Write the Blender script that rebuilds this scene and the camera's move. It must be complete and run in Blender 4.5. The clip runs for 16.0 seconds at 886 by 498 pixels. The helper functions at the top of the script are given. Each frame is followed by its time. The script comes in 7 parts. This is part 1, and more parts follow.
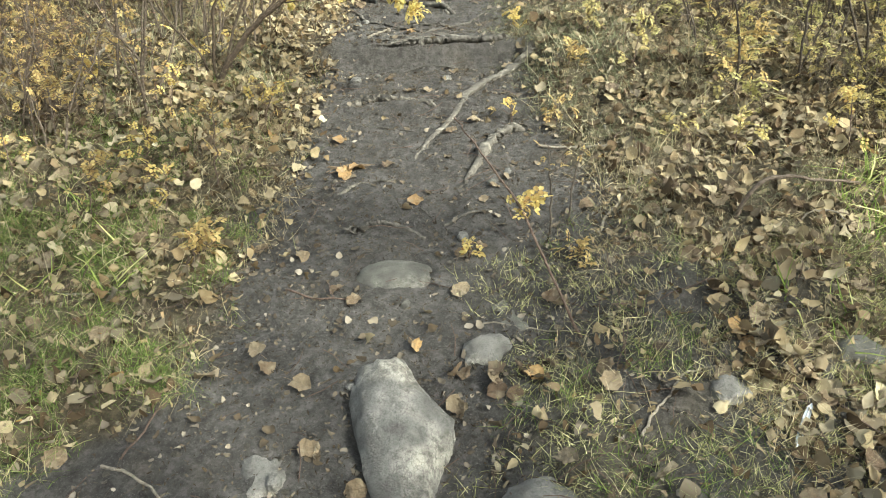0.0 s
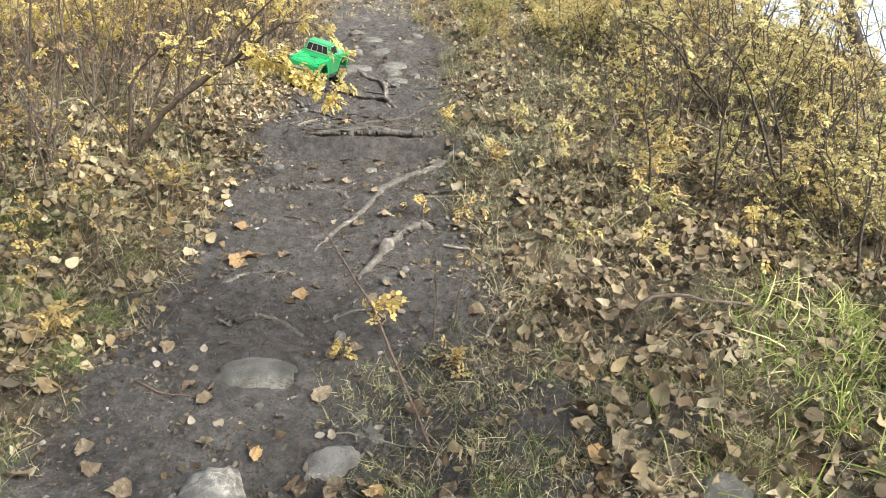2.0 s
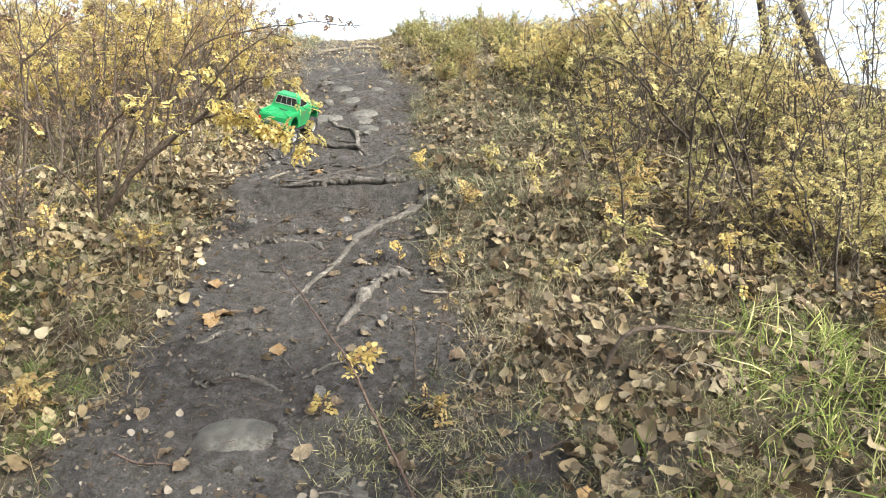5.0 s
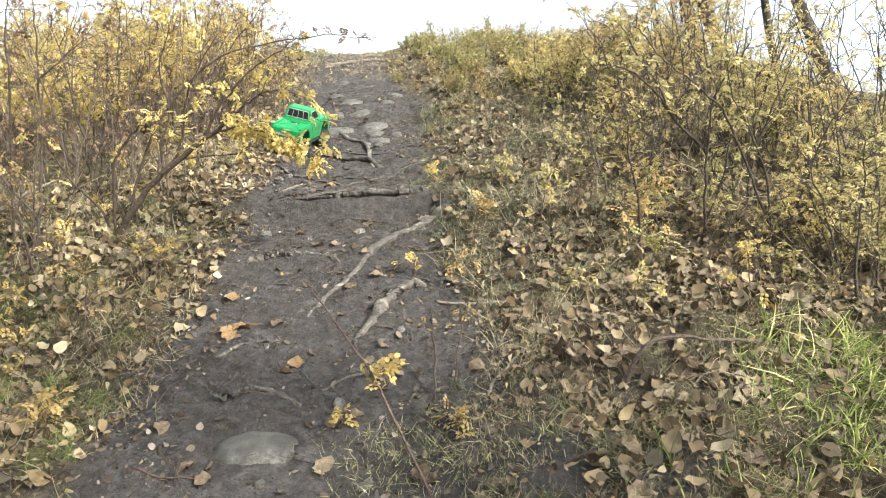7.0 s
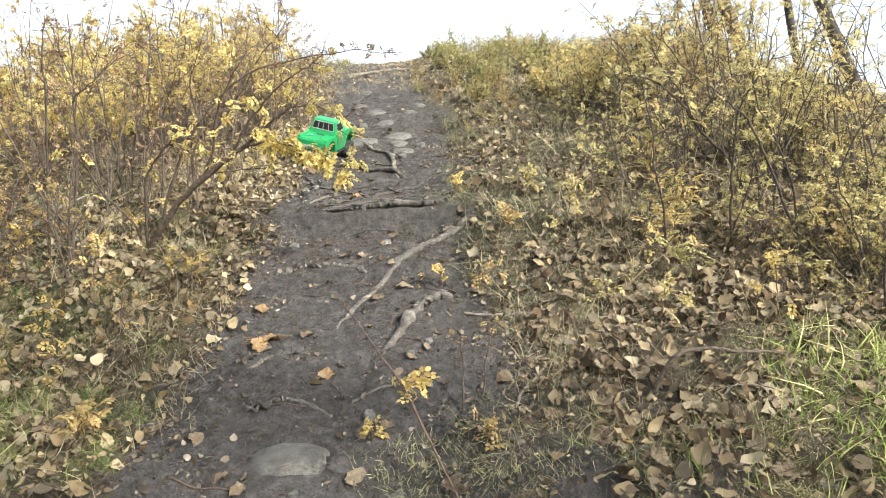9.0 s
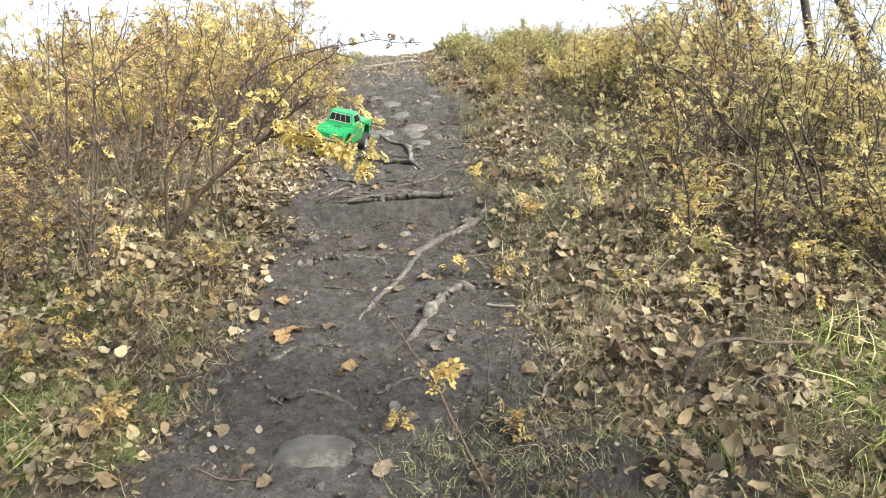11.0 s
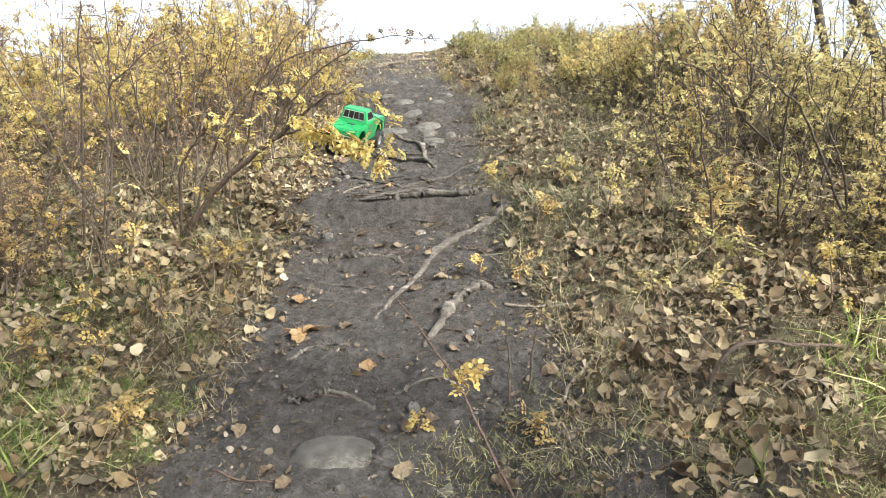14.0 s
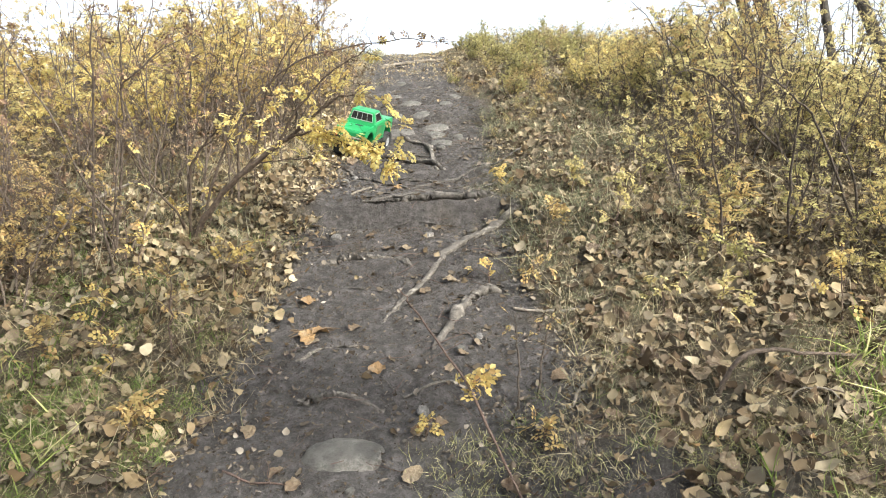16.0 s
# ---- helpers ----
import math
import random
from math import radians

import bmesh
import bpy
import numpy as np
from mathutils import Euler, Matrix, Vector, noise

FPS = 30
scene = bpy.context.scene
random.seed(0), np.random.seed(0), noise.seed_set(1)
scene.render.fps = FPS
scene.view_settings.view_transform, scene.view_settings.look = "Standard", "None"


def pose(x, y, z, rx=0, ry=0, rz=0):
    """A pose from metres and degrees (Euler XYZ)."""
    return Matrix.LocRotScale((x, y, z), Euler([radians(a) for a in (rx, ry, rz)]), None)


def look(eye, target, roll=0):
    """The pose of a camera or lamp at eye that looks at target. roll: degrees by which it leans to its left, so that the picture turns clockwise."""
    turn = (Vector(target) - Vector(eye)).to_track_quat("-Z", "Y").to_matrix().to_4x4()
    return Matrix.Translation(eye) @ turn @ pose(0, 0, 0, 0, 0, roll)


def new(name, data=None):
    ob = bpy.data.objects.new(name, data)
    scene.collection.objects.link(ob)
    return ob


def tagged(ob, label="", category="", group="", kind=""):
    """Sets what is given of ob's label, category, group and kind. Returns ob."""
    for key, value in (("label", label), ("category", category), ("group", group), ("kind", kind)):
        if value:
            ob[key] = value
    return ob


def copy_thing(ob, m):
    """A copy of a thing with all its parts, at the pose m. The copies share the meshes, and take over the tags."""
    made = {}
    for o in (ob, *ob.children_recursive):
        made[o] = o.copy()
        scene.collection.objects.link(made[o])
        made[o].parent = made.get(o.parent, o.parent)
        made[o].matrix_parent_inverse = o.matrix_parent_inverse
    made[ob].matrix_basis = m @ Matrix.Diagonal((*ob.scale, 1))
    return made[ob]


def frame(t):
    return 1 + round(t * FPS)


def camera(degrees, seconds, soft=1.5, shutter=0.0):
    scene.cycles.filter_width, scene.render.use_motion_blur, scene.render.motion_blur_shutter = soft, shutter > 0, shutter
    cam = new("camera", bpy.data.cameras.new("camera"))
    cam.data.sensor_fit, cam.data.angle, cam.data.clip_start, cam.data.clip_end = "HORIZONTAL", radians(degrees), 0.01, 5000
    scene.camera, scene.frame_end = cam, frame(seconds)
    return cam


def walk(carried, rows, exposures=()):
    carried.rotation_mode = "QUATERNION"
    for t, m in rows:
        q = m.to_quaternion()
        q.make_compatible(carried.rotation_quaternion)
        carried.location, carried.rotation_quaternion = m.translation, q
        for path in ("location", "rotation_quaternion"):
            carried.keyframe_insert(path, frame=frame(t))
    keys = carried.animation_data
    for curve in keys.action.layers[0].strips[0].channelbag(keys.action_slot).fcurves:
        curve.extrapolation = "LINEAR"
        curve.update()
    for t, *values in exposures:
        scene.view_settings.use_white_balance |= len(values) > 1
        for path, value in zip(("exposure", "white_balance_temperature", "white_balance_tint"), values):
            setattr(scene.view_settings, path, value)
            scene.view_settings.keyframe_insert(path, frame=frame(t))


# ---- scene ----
cam = camera(60.29, 16.0, soft=1.0)
walk(cam, [
    (0.0, pose(-0.306, -0.752, 1.108, 78.80, 2.00, 1.03)),
    (0.5, pose(-0.206, -0.715, 1.094, 79.20, 4.22, -0.59)),
    (1.0, pose(-0.187, -0.679, 1.100, 80.06, 5.53, -2.87)),
    (1.5, pose(-0.104, -0.680, 1.100, 81.90, 4.94, -3.15)),
    (2.0, pose(0.008, -0.642, 1.130, 85.37, -1.70, 0.73)),
    (2.5, pose(0.063, -0.630, 1.178, 88.35, -1.44, 0.87)),
    (3.0, pose(0.048, -0.618, 1.182, 89.01, -0.36, -0.25)),
    (3.5, pose(0.038, -0.620, 1.178, 88.76, 0.47, -0.92)),
    (4.0, pose(0.039, -0.626, 1.158, 88.19, 1.33, -1.07)),
    (6.5, pose(0.013, -0.606, 1.136, 89.23, 2.04, -0.27)),
    (7.0, pose(-0.000, -0.614, 1.138, 89.38, 2.33, -0.17)),
    (7.5, pose(-0.006, -0.616, 1.145, 89.49, 2.35, 0.29)),
    (8.0, pose(-0.009, -0.624, 1.153, 89.71, 2.17, 1.13)),
    (8.5, pose(-0.008, -0.626, 1.156, 89.98, 2.11, 1.24)),
    (9.0, pose(-0.019, -0.641, 1.160, 89.88, 2.66, 1.39)),
    (11.5, pose(-0.067, -0.623, 1.155, 89.37, 2.70, 2.29)),
    (12.0, pose(-0.073, -0.621, 1.159, 89.39, 2.48, 2.34)),
    (12.5, pose(-0.078, -0.619, 1.161, 89.47, 2.28, 2.49)),
    (13.0, pose(-0.077, -0.620, 1.168, 89.56, 1.84, 2.39)),
    (13.5, pose(-0.087, -0.613, 1.160, 89.51, 2.04, 2.39)),
    (14.0, pose(-0.103, -0.594, 1.156, 89.35, 2.48, 2.62)),
    (14.5, pose(-0.106, -0.590, 1.154, 89.13, 2.61, 2.52)),
    (15.0, pose(-0.116, -0.590, 1.158, 88.76, 2.71, 2.30)),
    (15.5, pose(-0.118, -0.598, 1.168, 89.11, 2.27, 2.99)),
    (16.0, pose(-0.127, -0.596, 1.167, 89.38, 1.82, 2.80)),
], exposures=[(0.0, 1.96, 6480, -5), (1.0, 1.96, 6430, 1), (1.5, 1.95, 6400, 4), (2.5, 1.89, 6380, 5), (16.0, 1.88, 6400, 6)])

# ---- sky and sun ----
SUN_ELEVATION, SUN_TURN = radians(30), radians(134)
world = bpy.data.worlds.new("autumn_sky")
scene.world = world
world.use_nodes = True
wn = world.node_tree.nodes
sky = wn.new("ShaderNodeTexSky")
sky.sky_type, sky.sun_disc = "NISHITA", False
sky.sun_elevation, sky.sun_rotation = SUN_ELEVATION, SUN_TURN
sky.dust_density, sky.air_density = 4.0, 1.0
veil = wn.new("ShaderNodeHueSaturation")  # thin white cloud takes most of the blue out
veil.inputs["Saturation"].default_value = 0.4
world.node_tree.links.new(sky.outputs[0], veil.inputs["Color"])
world.node_tree.links.new(veil.outputs[0], wn["Background"].inputs[0])
wn["Background"].inputs[1].default_value = 0.139
lamp = bpy.data.lights.new("sun", "SUN")
lamp.energy, lamp.angle, lamp.color = 2.7, radians(2), (1.0, 0.95, 0.86)
sun = new("sun", lamp)
sun.matrix_world = look((0, 0, 0), (-math.sin(SUN_TURN) * math.cos(SUN_ELEVATION), -math.cos(SUN_TURN) * math.cos(SUN_ELEVATION), -math.sin(SUN_ELEVATION)))

# ---- the lie of the hillside: x across, v up the slope, w out of it ----
TILT = radians(26)
SLOPE = Matrix.Rotation(TILT, 4, "X")
CT, ST = math.cos(TILT), math.sin(TILT)
UP = Vector((0, ST, CT))
rng = np.random.default_rng(7)


def smooth(a):
    a = np.clip(a, 0, 1)
    return a * a * (3 - 2 * a)


_v = np.arange(-12, 14, 0.05)
_w = np.interp(_v, (-4, -1, 0, 1, 2, 3, 3.7, 4.7, 6, 7, 8.2), (0.0, -0.02, -0.02, -0.03, -0.045, -0.035, -0.09, -0.19, -0.25, -0.285, -0.45))
_w = np.where(_v > 8.2, -0.45 - math.tan(TILT) * (_v - 8.2), np.where(_v < -4, -math.tan(TILT) * (_v + 4), _w))
_k = np.exp(-0.5 * (np.arange(-12, 13) / 4.0) ** 2)
_w = np.convolve(np.pad(_w, 12, mode="reflect", reflect_type="odd"), _k / _k.sum(), "valid")


def profile(v):
    v = np.asarray(v, float)
    tail = -math.tan(TILT) * (np.maximum(v - 13, 0) + np.minimum(v + 11, 0))
    return np.interp(np.clip(v, -11, 13), _v, _w) + tail


PATH_V = (-3, 0.72, 0.88, 1.0, 1.35, 1.66, 1.94, 2.2, 2.53, 2.93, 3.3, 4.03, 5.2, 6.2, 8.4)
PATH_L = (-1.25, -1.24, -1.13, -0.93, -0.88, -0.88, -0.82, -0.79, -0.80, -0.82, -0.81, -0.78, -0.80, -0.93, -1.12)
PATH_R = (-0.3, -0.34, -0.29, -0.24, -0.06, 0.04, 0.06, 0.02, -0.06, -0.03, -0.08, -0.10, -0.18, -0.42, -0.60)


def off_path(x, v):
    """0 on the trodden path, growing in metres outside it."""
    return np.maximum(np.maximum(np.interp(v, PATH_V, PATH_L) - x, x - np.interp(v, PATH_V, PATH_R)), 0)


def relief(x, v):
    """The height over the profile without the fine grain."""
    out = off_path(x, v)
    on = 1 - smooth(out / 0.18)
    bank = 0.055 * smooth(out / 0.35)
    tread = 0.0
    for at, rise, run in ((3.17, 0.11, 0.6), (3.70, 0.045, 0.35), (2.56, 0.02, 0.3), (1.745, 0.016, 0.2), (5.0, 0.03, 0.5)):
        saw = np.where(v < at, -rise * np.clip(1 - (at - v) / run, 0, 1), 0.0)
        tread = tread + np.where(v < at, saw * smooth((at - v) / 0.05 + 0.0), 0.0)
    return bank + on * tread


def fall(x, v):
    """The crest drops away towards +x."""
    return 0.18 * np.clip(x - 1.2, 0, 7) * smooth((v - 2) / 3)


GX0, GX1, GV0, GV1, GS = -3.4, 3.6, 0.1, 8.7, 0.02
_gx = np.arange(GX0, GX1 + 1e-6, GS)
_gv = np.arange(GV0, GV1 + 1e-6, GS)
_XX, _VV = np.meshgrid(_gx, _gv)
_grain = np.array([
    0.030 * noise.noise((x * 1.6, v * 1.6, 3)) + 0.016 * noise.noise((x * 6, v * 6, 9)) + 0.014 * noise.noise((x * 13, v * 16, 5)) + 0.009 * noise.noise((x * 31, v * 31, 6)) + 0.0035 * noise.noise((x * 62, v * 62, 8))
    for x, v in zip(_XX.ravel(), _VV.ravel())
]).reshape(_XX.shape)
_edge = np.minimum.reduce([(_XX - GX0) / 0.4, (GX1 - _XX) / 0.4, (_VV - GV0) / 0.2, (GV1 - _VV) / 0.2]).clip(0, 1)
_H = profile(_VV) - fall(_XX, _VV) + (relief(_XX, _VV) + _grain) * _edge


def hgt(x, v):
    """The ground's height w at places (arrays)."""
    x, v = np.asarray(x, float), np.asarray(v, float)
    a = np.clip((x - GX0) / GS, 0, len(_gx) - 1.001)
    b = np.clip((v - GV0) / GS, 0, len(_gv) - 1.001)
    i, j = a.astype(int), b.astype(int)
    fa, fb = a - i, b - j
    inside = (_H[j, i] * (1 - fa) + _H[j, i + 1] * fa) * (1 - fb) + (_H[j + 1, i] * (1 - fa) + _H[j + 1, i + 1] * fa) * fb
    out = (x < GX0) | (x > GX1) | (v < GV0) | (v > GV1)
    return np.where(out, profile(v) - fall(x, v), inside)


def world_of(x, v, w):
    """Arrays in slope coordinates to an (n, 3) array in the world."""
    return np.stack([x, v * CT - w * ST, v * ST + w * CT], -1)


def spot(x, v, lift=0.0):
    """A place on the ground, lifted straight up."""
    return Vector(world_of(np.float64(x), np.float64(v), hgt(x, v)).tolist()) + Vector((0, 0, lift))


def slope_point(x, v, w):
    return SLOPE @ Vector((x, v, w))


def lay(x, v, spin=0.0, lift=0.0, pitch=0.0, roll=0.0):
    """A pose that lies on the slope, +y uphill."""
    return Matrix.Translation(spot(x, v, lift)) @ Matrix.Rotation(TILT, 4, "X") @ pose(0, 0, 0, pitch, roll, spin)


# ---- mesh helpers ----
def mesh_np(name, verts, faces, mats, smooth_shade=False, index=None):
    """A mesh from arrays; all faces have the same number of corners."""
    me = bpy.data.meshes.new(name)
    n, k = faces.shape
    me.vertices.add(len(verts))
    me.vertices.foreach_set("co", np.ascontiguousarray(verts, np.float32).ravel())
    me.loops.add(n * k)
    me.loops.foreach_set("vertex_index", np.ascontiguousarray(faces, np.int32).ravel())
    me.polygons.add(n)
    me.polygons.foreach_set("loop_start", np.arange(0, n * k, k, dtype=np.int32))
    me.polygons.foreach_set("use_smooth", np.full(n, smooth_shade))
    for m in mats:
        me.materials.append(m)
    if index is not None:
        me.polygons.foreach_set("material_index", np.asarray(index, np.int32))
    me.update(calc_edges=True)
    me.validate()
    return me


def part(name, bm, material, parent, label="", smooth_shade=False):
    me = bpy.data.meshes.new(name)
    if smooth_shade:
        for f in bm.faces:
            f.smooth = True
    bm.to_mesh(me)
    bm.free()
    me.materials.append(material)
    return part_mesh(name, me, parent, label)


def part_mesh(name, me, parent, label="", kind=""):
    ob = new(name, me)
    if parent:
        ob.parent = parent
    return tagged(ob, label, kind=kind)


def spin_matrices(n, tilt, sizes, base=None, gen=None):
    """n turn-and-size matrices: a free spin about z, then a lean of up to about tilt radians."""
    gen = gen or rng
    a, b, c = gen.uniform(0, 2 * np.pi, n), gen.normal(0, tilt, n), gen.normal(0, tilt, n)
    ca, sa, cb, sb, cc, sc = np.cos(a), np.sin(a), np.cos(b), np.sin(b), np.cos(c), np.sin(c)
    o, i = np.zeros(n), np.ones(n)
    rz = np.stack([ca, -sa, o, sa, ca, o, o, o, i], -1).reshape(n, 3, 3)
    rx = np.stack([i, o, o, o, cb, -sb, o, sb, cb], -1).reshape(n, 3, 3)
    ry = np.stack([cc, o, sc, o, i, o, -sc, o, cc], -1).reshape(n, 3, 3)
    m = rx @ ry @ rz
    if base is not None:
        m = base @ m
    return m * np.asarray(sizes)[:, None, None]


def scatter(tv, tf, mats, places):
    """Copies of a small template as joined arrays."""
    v = np.einsum("nij,kj->nki", mats, tv) + places[:, None, :]
    f = tf[None] + (np.arange(len(places)) * len(tv))[:, None, None]
    return v.reshape(-1, 3), f.reshape(-1, tf.shape[1])


def join(parts):
    vs, fs, at = [], [], 0
    for v, f in parts:
        vs.append(v)
        fs.append(f + at)
        at += len(v)
    return np.concatenate(vs), np.concatenate(fs)


def tube(points, radii, sides=5, wobble=0.0, gen=None):
    """A tapered tube along points as arrays of quads (closed at both ends by pinching)."""
    p, r = np.asarray(points, float), np.asarray(radii, float)
    t = np.gradient(p, axis=0)
    t /= np.linalg.norm(t, axis=1, keepdims=True) + 1e-9
    ref = np.array([0.3, 0.2, 0.93]) if abs(t[0, 2]) < 0.8 else np.array([1.0, 0.1, 0.1])
    a = np.cross(t, ref)
    a /= np.linalg.norm(a, axis=1, keepdims=True) + 1e-9
    b = np.cross(t, a)
    ang = np.arange(sides) / sides * 2 * np.pi
    rr = r[:, None] * (1 + (gen.uniform(-wobble, wobble, (len(p), sides)) if wobble else 0))
    v = p[:, None] + rr[..., None] * (np.cos(ang)[None, :, None] * a[:, None] + np.sin(ang)[None, :, None] * b[:, None])
    n = len(p)
    i, j = np.meshgrid(np.arange(n - 1), np.arange(sides), indexing="ij")
    k = (j + 1) % sides
    f = np.stack([i * sides + j, i * sides + k, (i + 1) * sides + k, (i + 1) * sides + j], -1).reshape(-1, 4)
    return v.reshape(-1, 3), f


def bend(points, steps=4, gen=None, jitter=0.0):
    """Points of a smooth line through a few given ones."""
    p = np.asarray(points, float)
    s = np.arange(len(p))
    u = np.linspace(0, len(p) - 1, (len(p) - 1) * steps + 1)
    q = np.pad(p, ((1, 1), (0, 0)), mode="reflect", reflect_type="odd")
    i = np.minimum(u.astype(int), len(p) - 2)
    f = (u - i)[:, None]
    a, b, c, d = q[i], q[i + 1], q[i + 2], q[i + 3]
    out = 0.5 * (2 * b + (c - a) * f + (2 * a - 5 * b + 4 * c - d) * f**2 + (3 * b - a - 3 * c + d) * f**3)
    if jitter and gen is not None:
        out[1:-1] += gen.normal(0, jitter, (len(out) - 2, 3))
    return out


# ---- materials ----
class Mat:
    """A node material with a few shortcuts."""

    def __init__(self, name, rough=0.8, metal=0.0, spec=0.3):
        self.m = bpy.data.materials.new(name)
        self.m.use_nodes = True
        self.nt = self.m.node_tree
        self.b = self.nt.nodes["Principled BSDF"]
        self.b.inputs["Roughness"].default_value = rough
        self.b.inputs["Metallic"].default_value = metal
        self.b.inputs["Specular IOR Level"].default_value = spec

    def node(self, kind, **props):
        n = self.nt.nodes.new(kind)
        for k, v in props.items():
            n.inputs[k.replace("_", " ")].default_value = v
        return n

    def link(self, a, b):
        self.nt.links.new(a, b)

    def noise(self, scale, detail=4.0, rough=0.6, coords="Object"):
        t = self.node("ShaderNodeTexCoord")
        n = self.node("ShaderNodeTexNoise", Scale=scale, Detail=detail, Roughness=rough)
        self.link(t.outputs[coords], n.inputs["Vector"])
        return n.outputs[0]

    def ramp(self, value, stops):
        r = self.node("ShaderNodeValToRGB")
        while len(r.color_ramp.elements) < len(stops):
            r.color_ramp.elements.new(0.5)
        for e, (at, col) in zip(r.color_ramp.elements, stops):
            e.position, e.color = at, (*col, 1) if len(col) == 3 else col
        self.link(value, r.inputs[0])
        return r.outputs[0]

    def mix(self, fac, a, b, how="MIX"):
        m = self.nt.nodes.new("ShaderNodeMix")
        m.data_type, m.blend_type = "RGBA", how
        for slot, v in ((0, fac), (6, a), (7, b)):
            if hasattr(v, "links"):
                self.link(v, m.inputs[slot])
            else:
                m.inputs[slot].default_value = v if slot == 0 else (*v, 1)
        return m.outputs[2]

    def color(self, out):
        if hasattr(out, "links"):
            self.link(out, self.b.inputs["Base Color"])
        else:
            self.b.inputs["Base Color"].default_value = (*out, 1)
        return self

    def bump(self, value, strength=0.5, distance=0.01):
        n = self.node("ShaderNodeBump", Strength=strength, Distance=distance)
        self.link(value, n.inputs["Height"])
        self.link(n.outputs[0], self.b.inputs["Normal"])
        return self

    def island(self):
        return self.node("ShaderNodeNewGeometry").outputs["Random Per Island"]

    def object_random(self):
        return self.node("ShaderNodeObjectInfo").outputs["Random"]

    def thin(self, colour, share=0.4):
        """Lets light through, as a leaf does."""
        t = self.node("ShaderNodeBsdfTranslucent")
        if hasattr(colour, "links"):
            self.link(colour, t.inputs[0])
        else:
            t.inputs[0].default_value = (*colour, 1)
        m = self.node("ShaderNodeMixShader", Fac=share)
        out = self.nt.nodes["Material Output"]
        self.link(self.b.outputs[0], m.inputs[1])
        self.link(t.outputs[0], m.inputs[2])
        self.link(m.outputs[0], out.inputs[0])
        return self


def leaf_mat(name, stops, share=0.4, rough=0.6, by_object=False, blotch=0.35, turned=None):
    k = Mat(name, rough + 0.15, 0, 0.12)
    c = k.ramp(k.object_random() if by_object else k.island(), stops)
    if turned:  # some plants have turned further than others, and each one in patches
        far_gone = k.ramp(k.object_random(), [(0.25, (0, 0, 0)), (0.75, (0.55, 0.55, 0.55)), (1.0, (0.8, 0.8, 0.8))])
        c = k.mix(k.mix(k.ramp(k.noise(7, 3), [(0.4, (0, 0, 0)), (0.62, (1, 1, 1))]), (0, 0, 0), far_gone), c, turned)
    c = k.mix(k.ramp(k.noise(55, 3), [(0.35, (0, 0, 0)), (0.75, (blotch,) * 3)]), c, (0.10, 0.065, 0.03))
    k.color(c)
    k.bump(k.noise(180, 2), 0.25, 0.002)
    return k.thin(c, share).m


def dry_leaf_mat(name, stops):
    """One broad dead leaf, about a unit long: blotched, darker along the midrib and the rim."""
    k = Mat(name, 0.65, 0, 0.3)
    c = k.ramp(k.object_random(), stops)
    c = k.mix(k.ramp(k.noise(3.2, 5, 0.7), [(0.42, (0, 0, 0)), (0.7, (0.6, 0.6, 0.6))]), c, tuple(0.5 * x for x in stops[0][1]))
    c = k.mix(k.ramp(k.noise(1.6, 2), [(0.5, (0, 0, 0)), (0.7, (0.5, 0.5, 0.5))]), c, (0.30, 0.25, 0.18))
    sep = k.nt.nodes.new("ShaderNodeSeparateXYZ")
    k.link(k.node("ShaderNodeTexCoord").outputs["Object"], sep.inputs[0])
    away = k.nt.nodes.new("ShaderNodeMath")
    away.operation = "ABSOLUTE"
    k.link(sep.outputs[0], away.inputs[0])
    c = k.mix(k.ramp(away.outputs[0], [(0.0, (0.35, 0.35, 0.35)), (0.025, (0, 0, 0))]), c, tuple(0.6 * x for x in stops[0][1]))
    k.color(c).bump(k.noise(9, 4), 0.6, 0.03)
    return k.thin(c, 0.2).m


def ground_mat():
    k = Mat("soil", 0.95, 0, 0.15)
    big, mid, fine = k.noise(4.5, 6, 0.65), k.noise(24, 9, 0.78), k.noise(190, 5, 0.75)
    dirt = k.ramp(mid, [(0.32, (0.0337, 0.0315, 0.0314)), (0.5, (0.0836, 0.0777, 0.0759)), (0.66, (0.158, 0.147, 0.145))])
    dirt = k.mix(k.ramp(big, [(0.35, (0, 0, 0)), (0.7, (0.45, 0.45, 0.45))]), dirt, (0.0408, 0.0357, 0.0332))
    dirt = k.mix(k.ramp(fine, [(0.55, (0, 0, 0)), (0.68, (0.7, 0.7, 0.7))]), dirt, (0.163, 0.152, 0.15))
    dirt = k.mix(k.ramp(k.noise(75, 6, 0.7), [(0.56, (0, 0, 0)), (0.64, (0.6, 0.6, 0.6))]), dirt, (0.0306, 0.0273, 0.0273))
    duff = k.ramp(mid, [(0.3, (0.04, 0.032, 0.022)), (0.5, (0.10, 0.083, 0.058)), (0.68, (0.18, 0.15, 0.10))])
    cover = k.nt.nodes.new("ShaderNodeAttribute")
    cover.attribute_name = "cover"
    k.color(k.mix(cover.outputs["Fac"], dirt, duff))
    k.bump(k.mix(0.45, mid, fine), 1.0, 0.05)
    return k.m


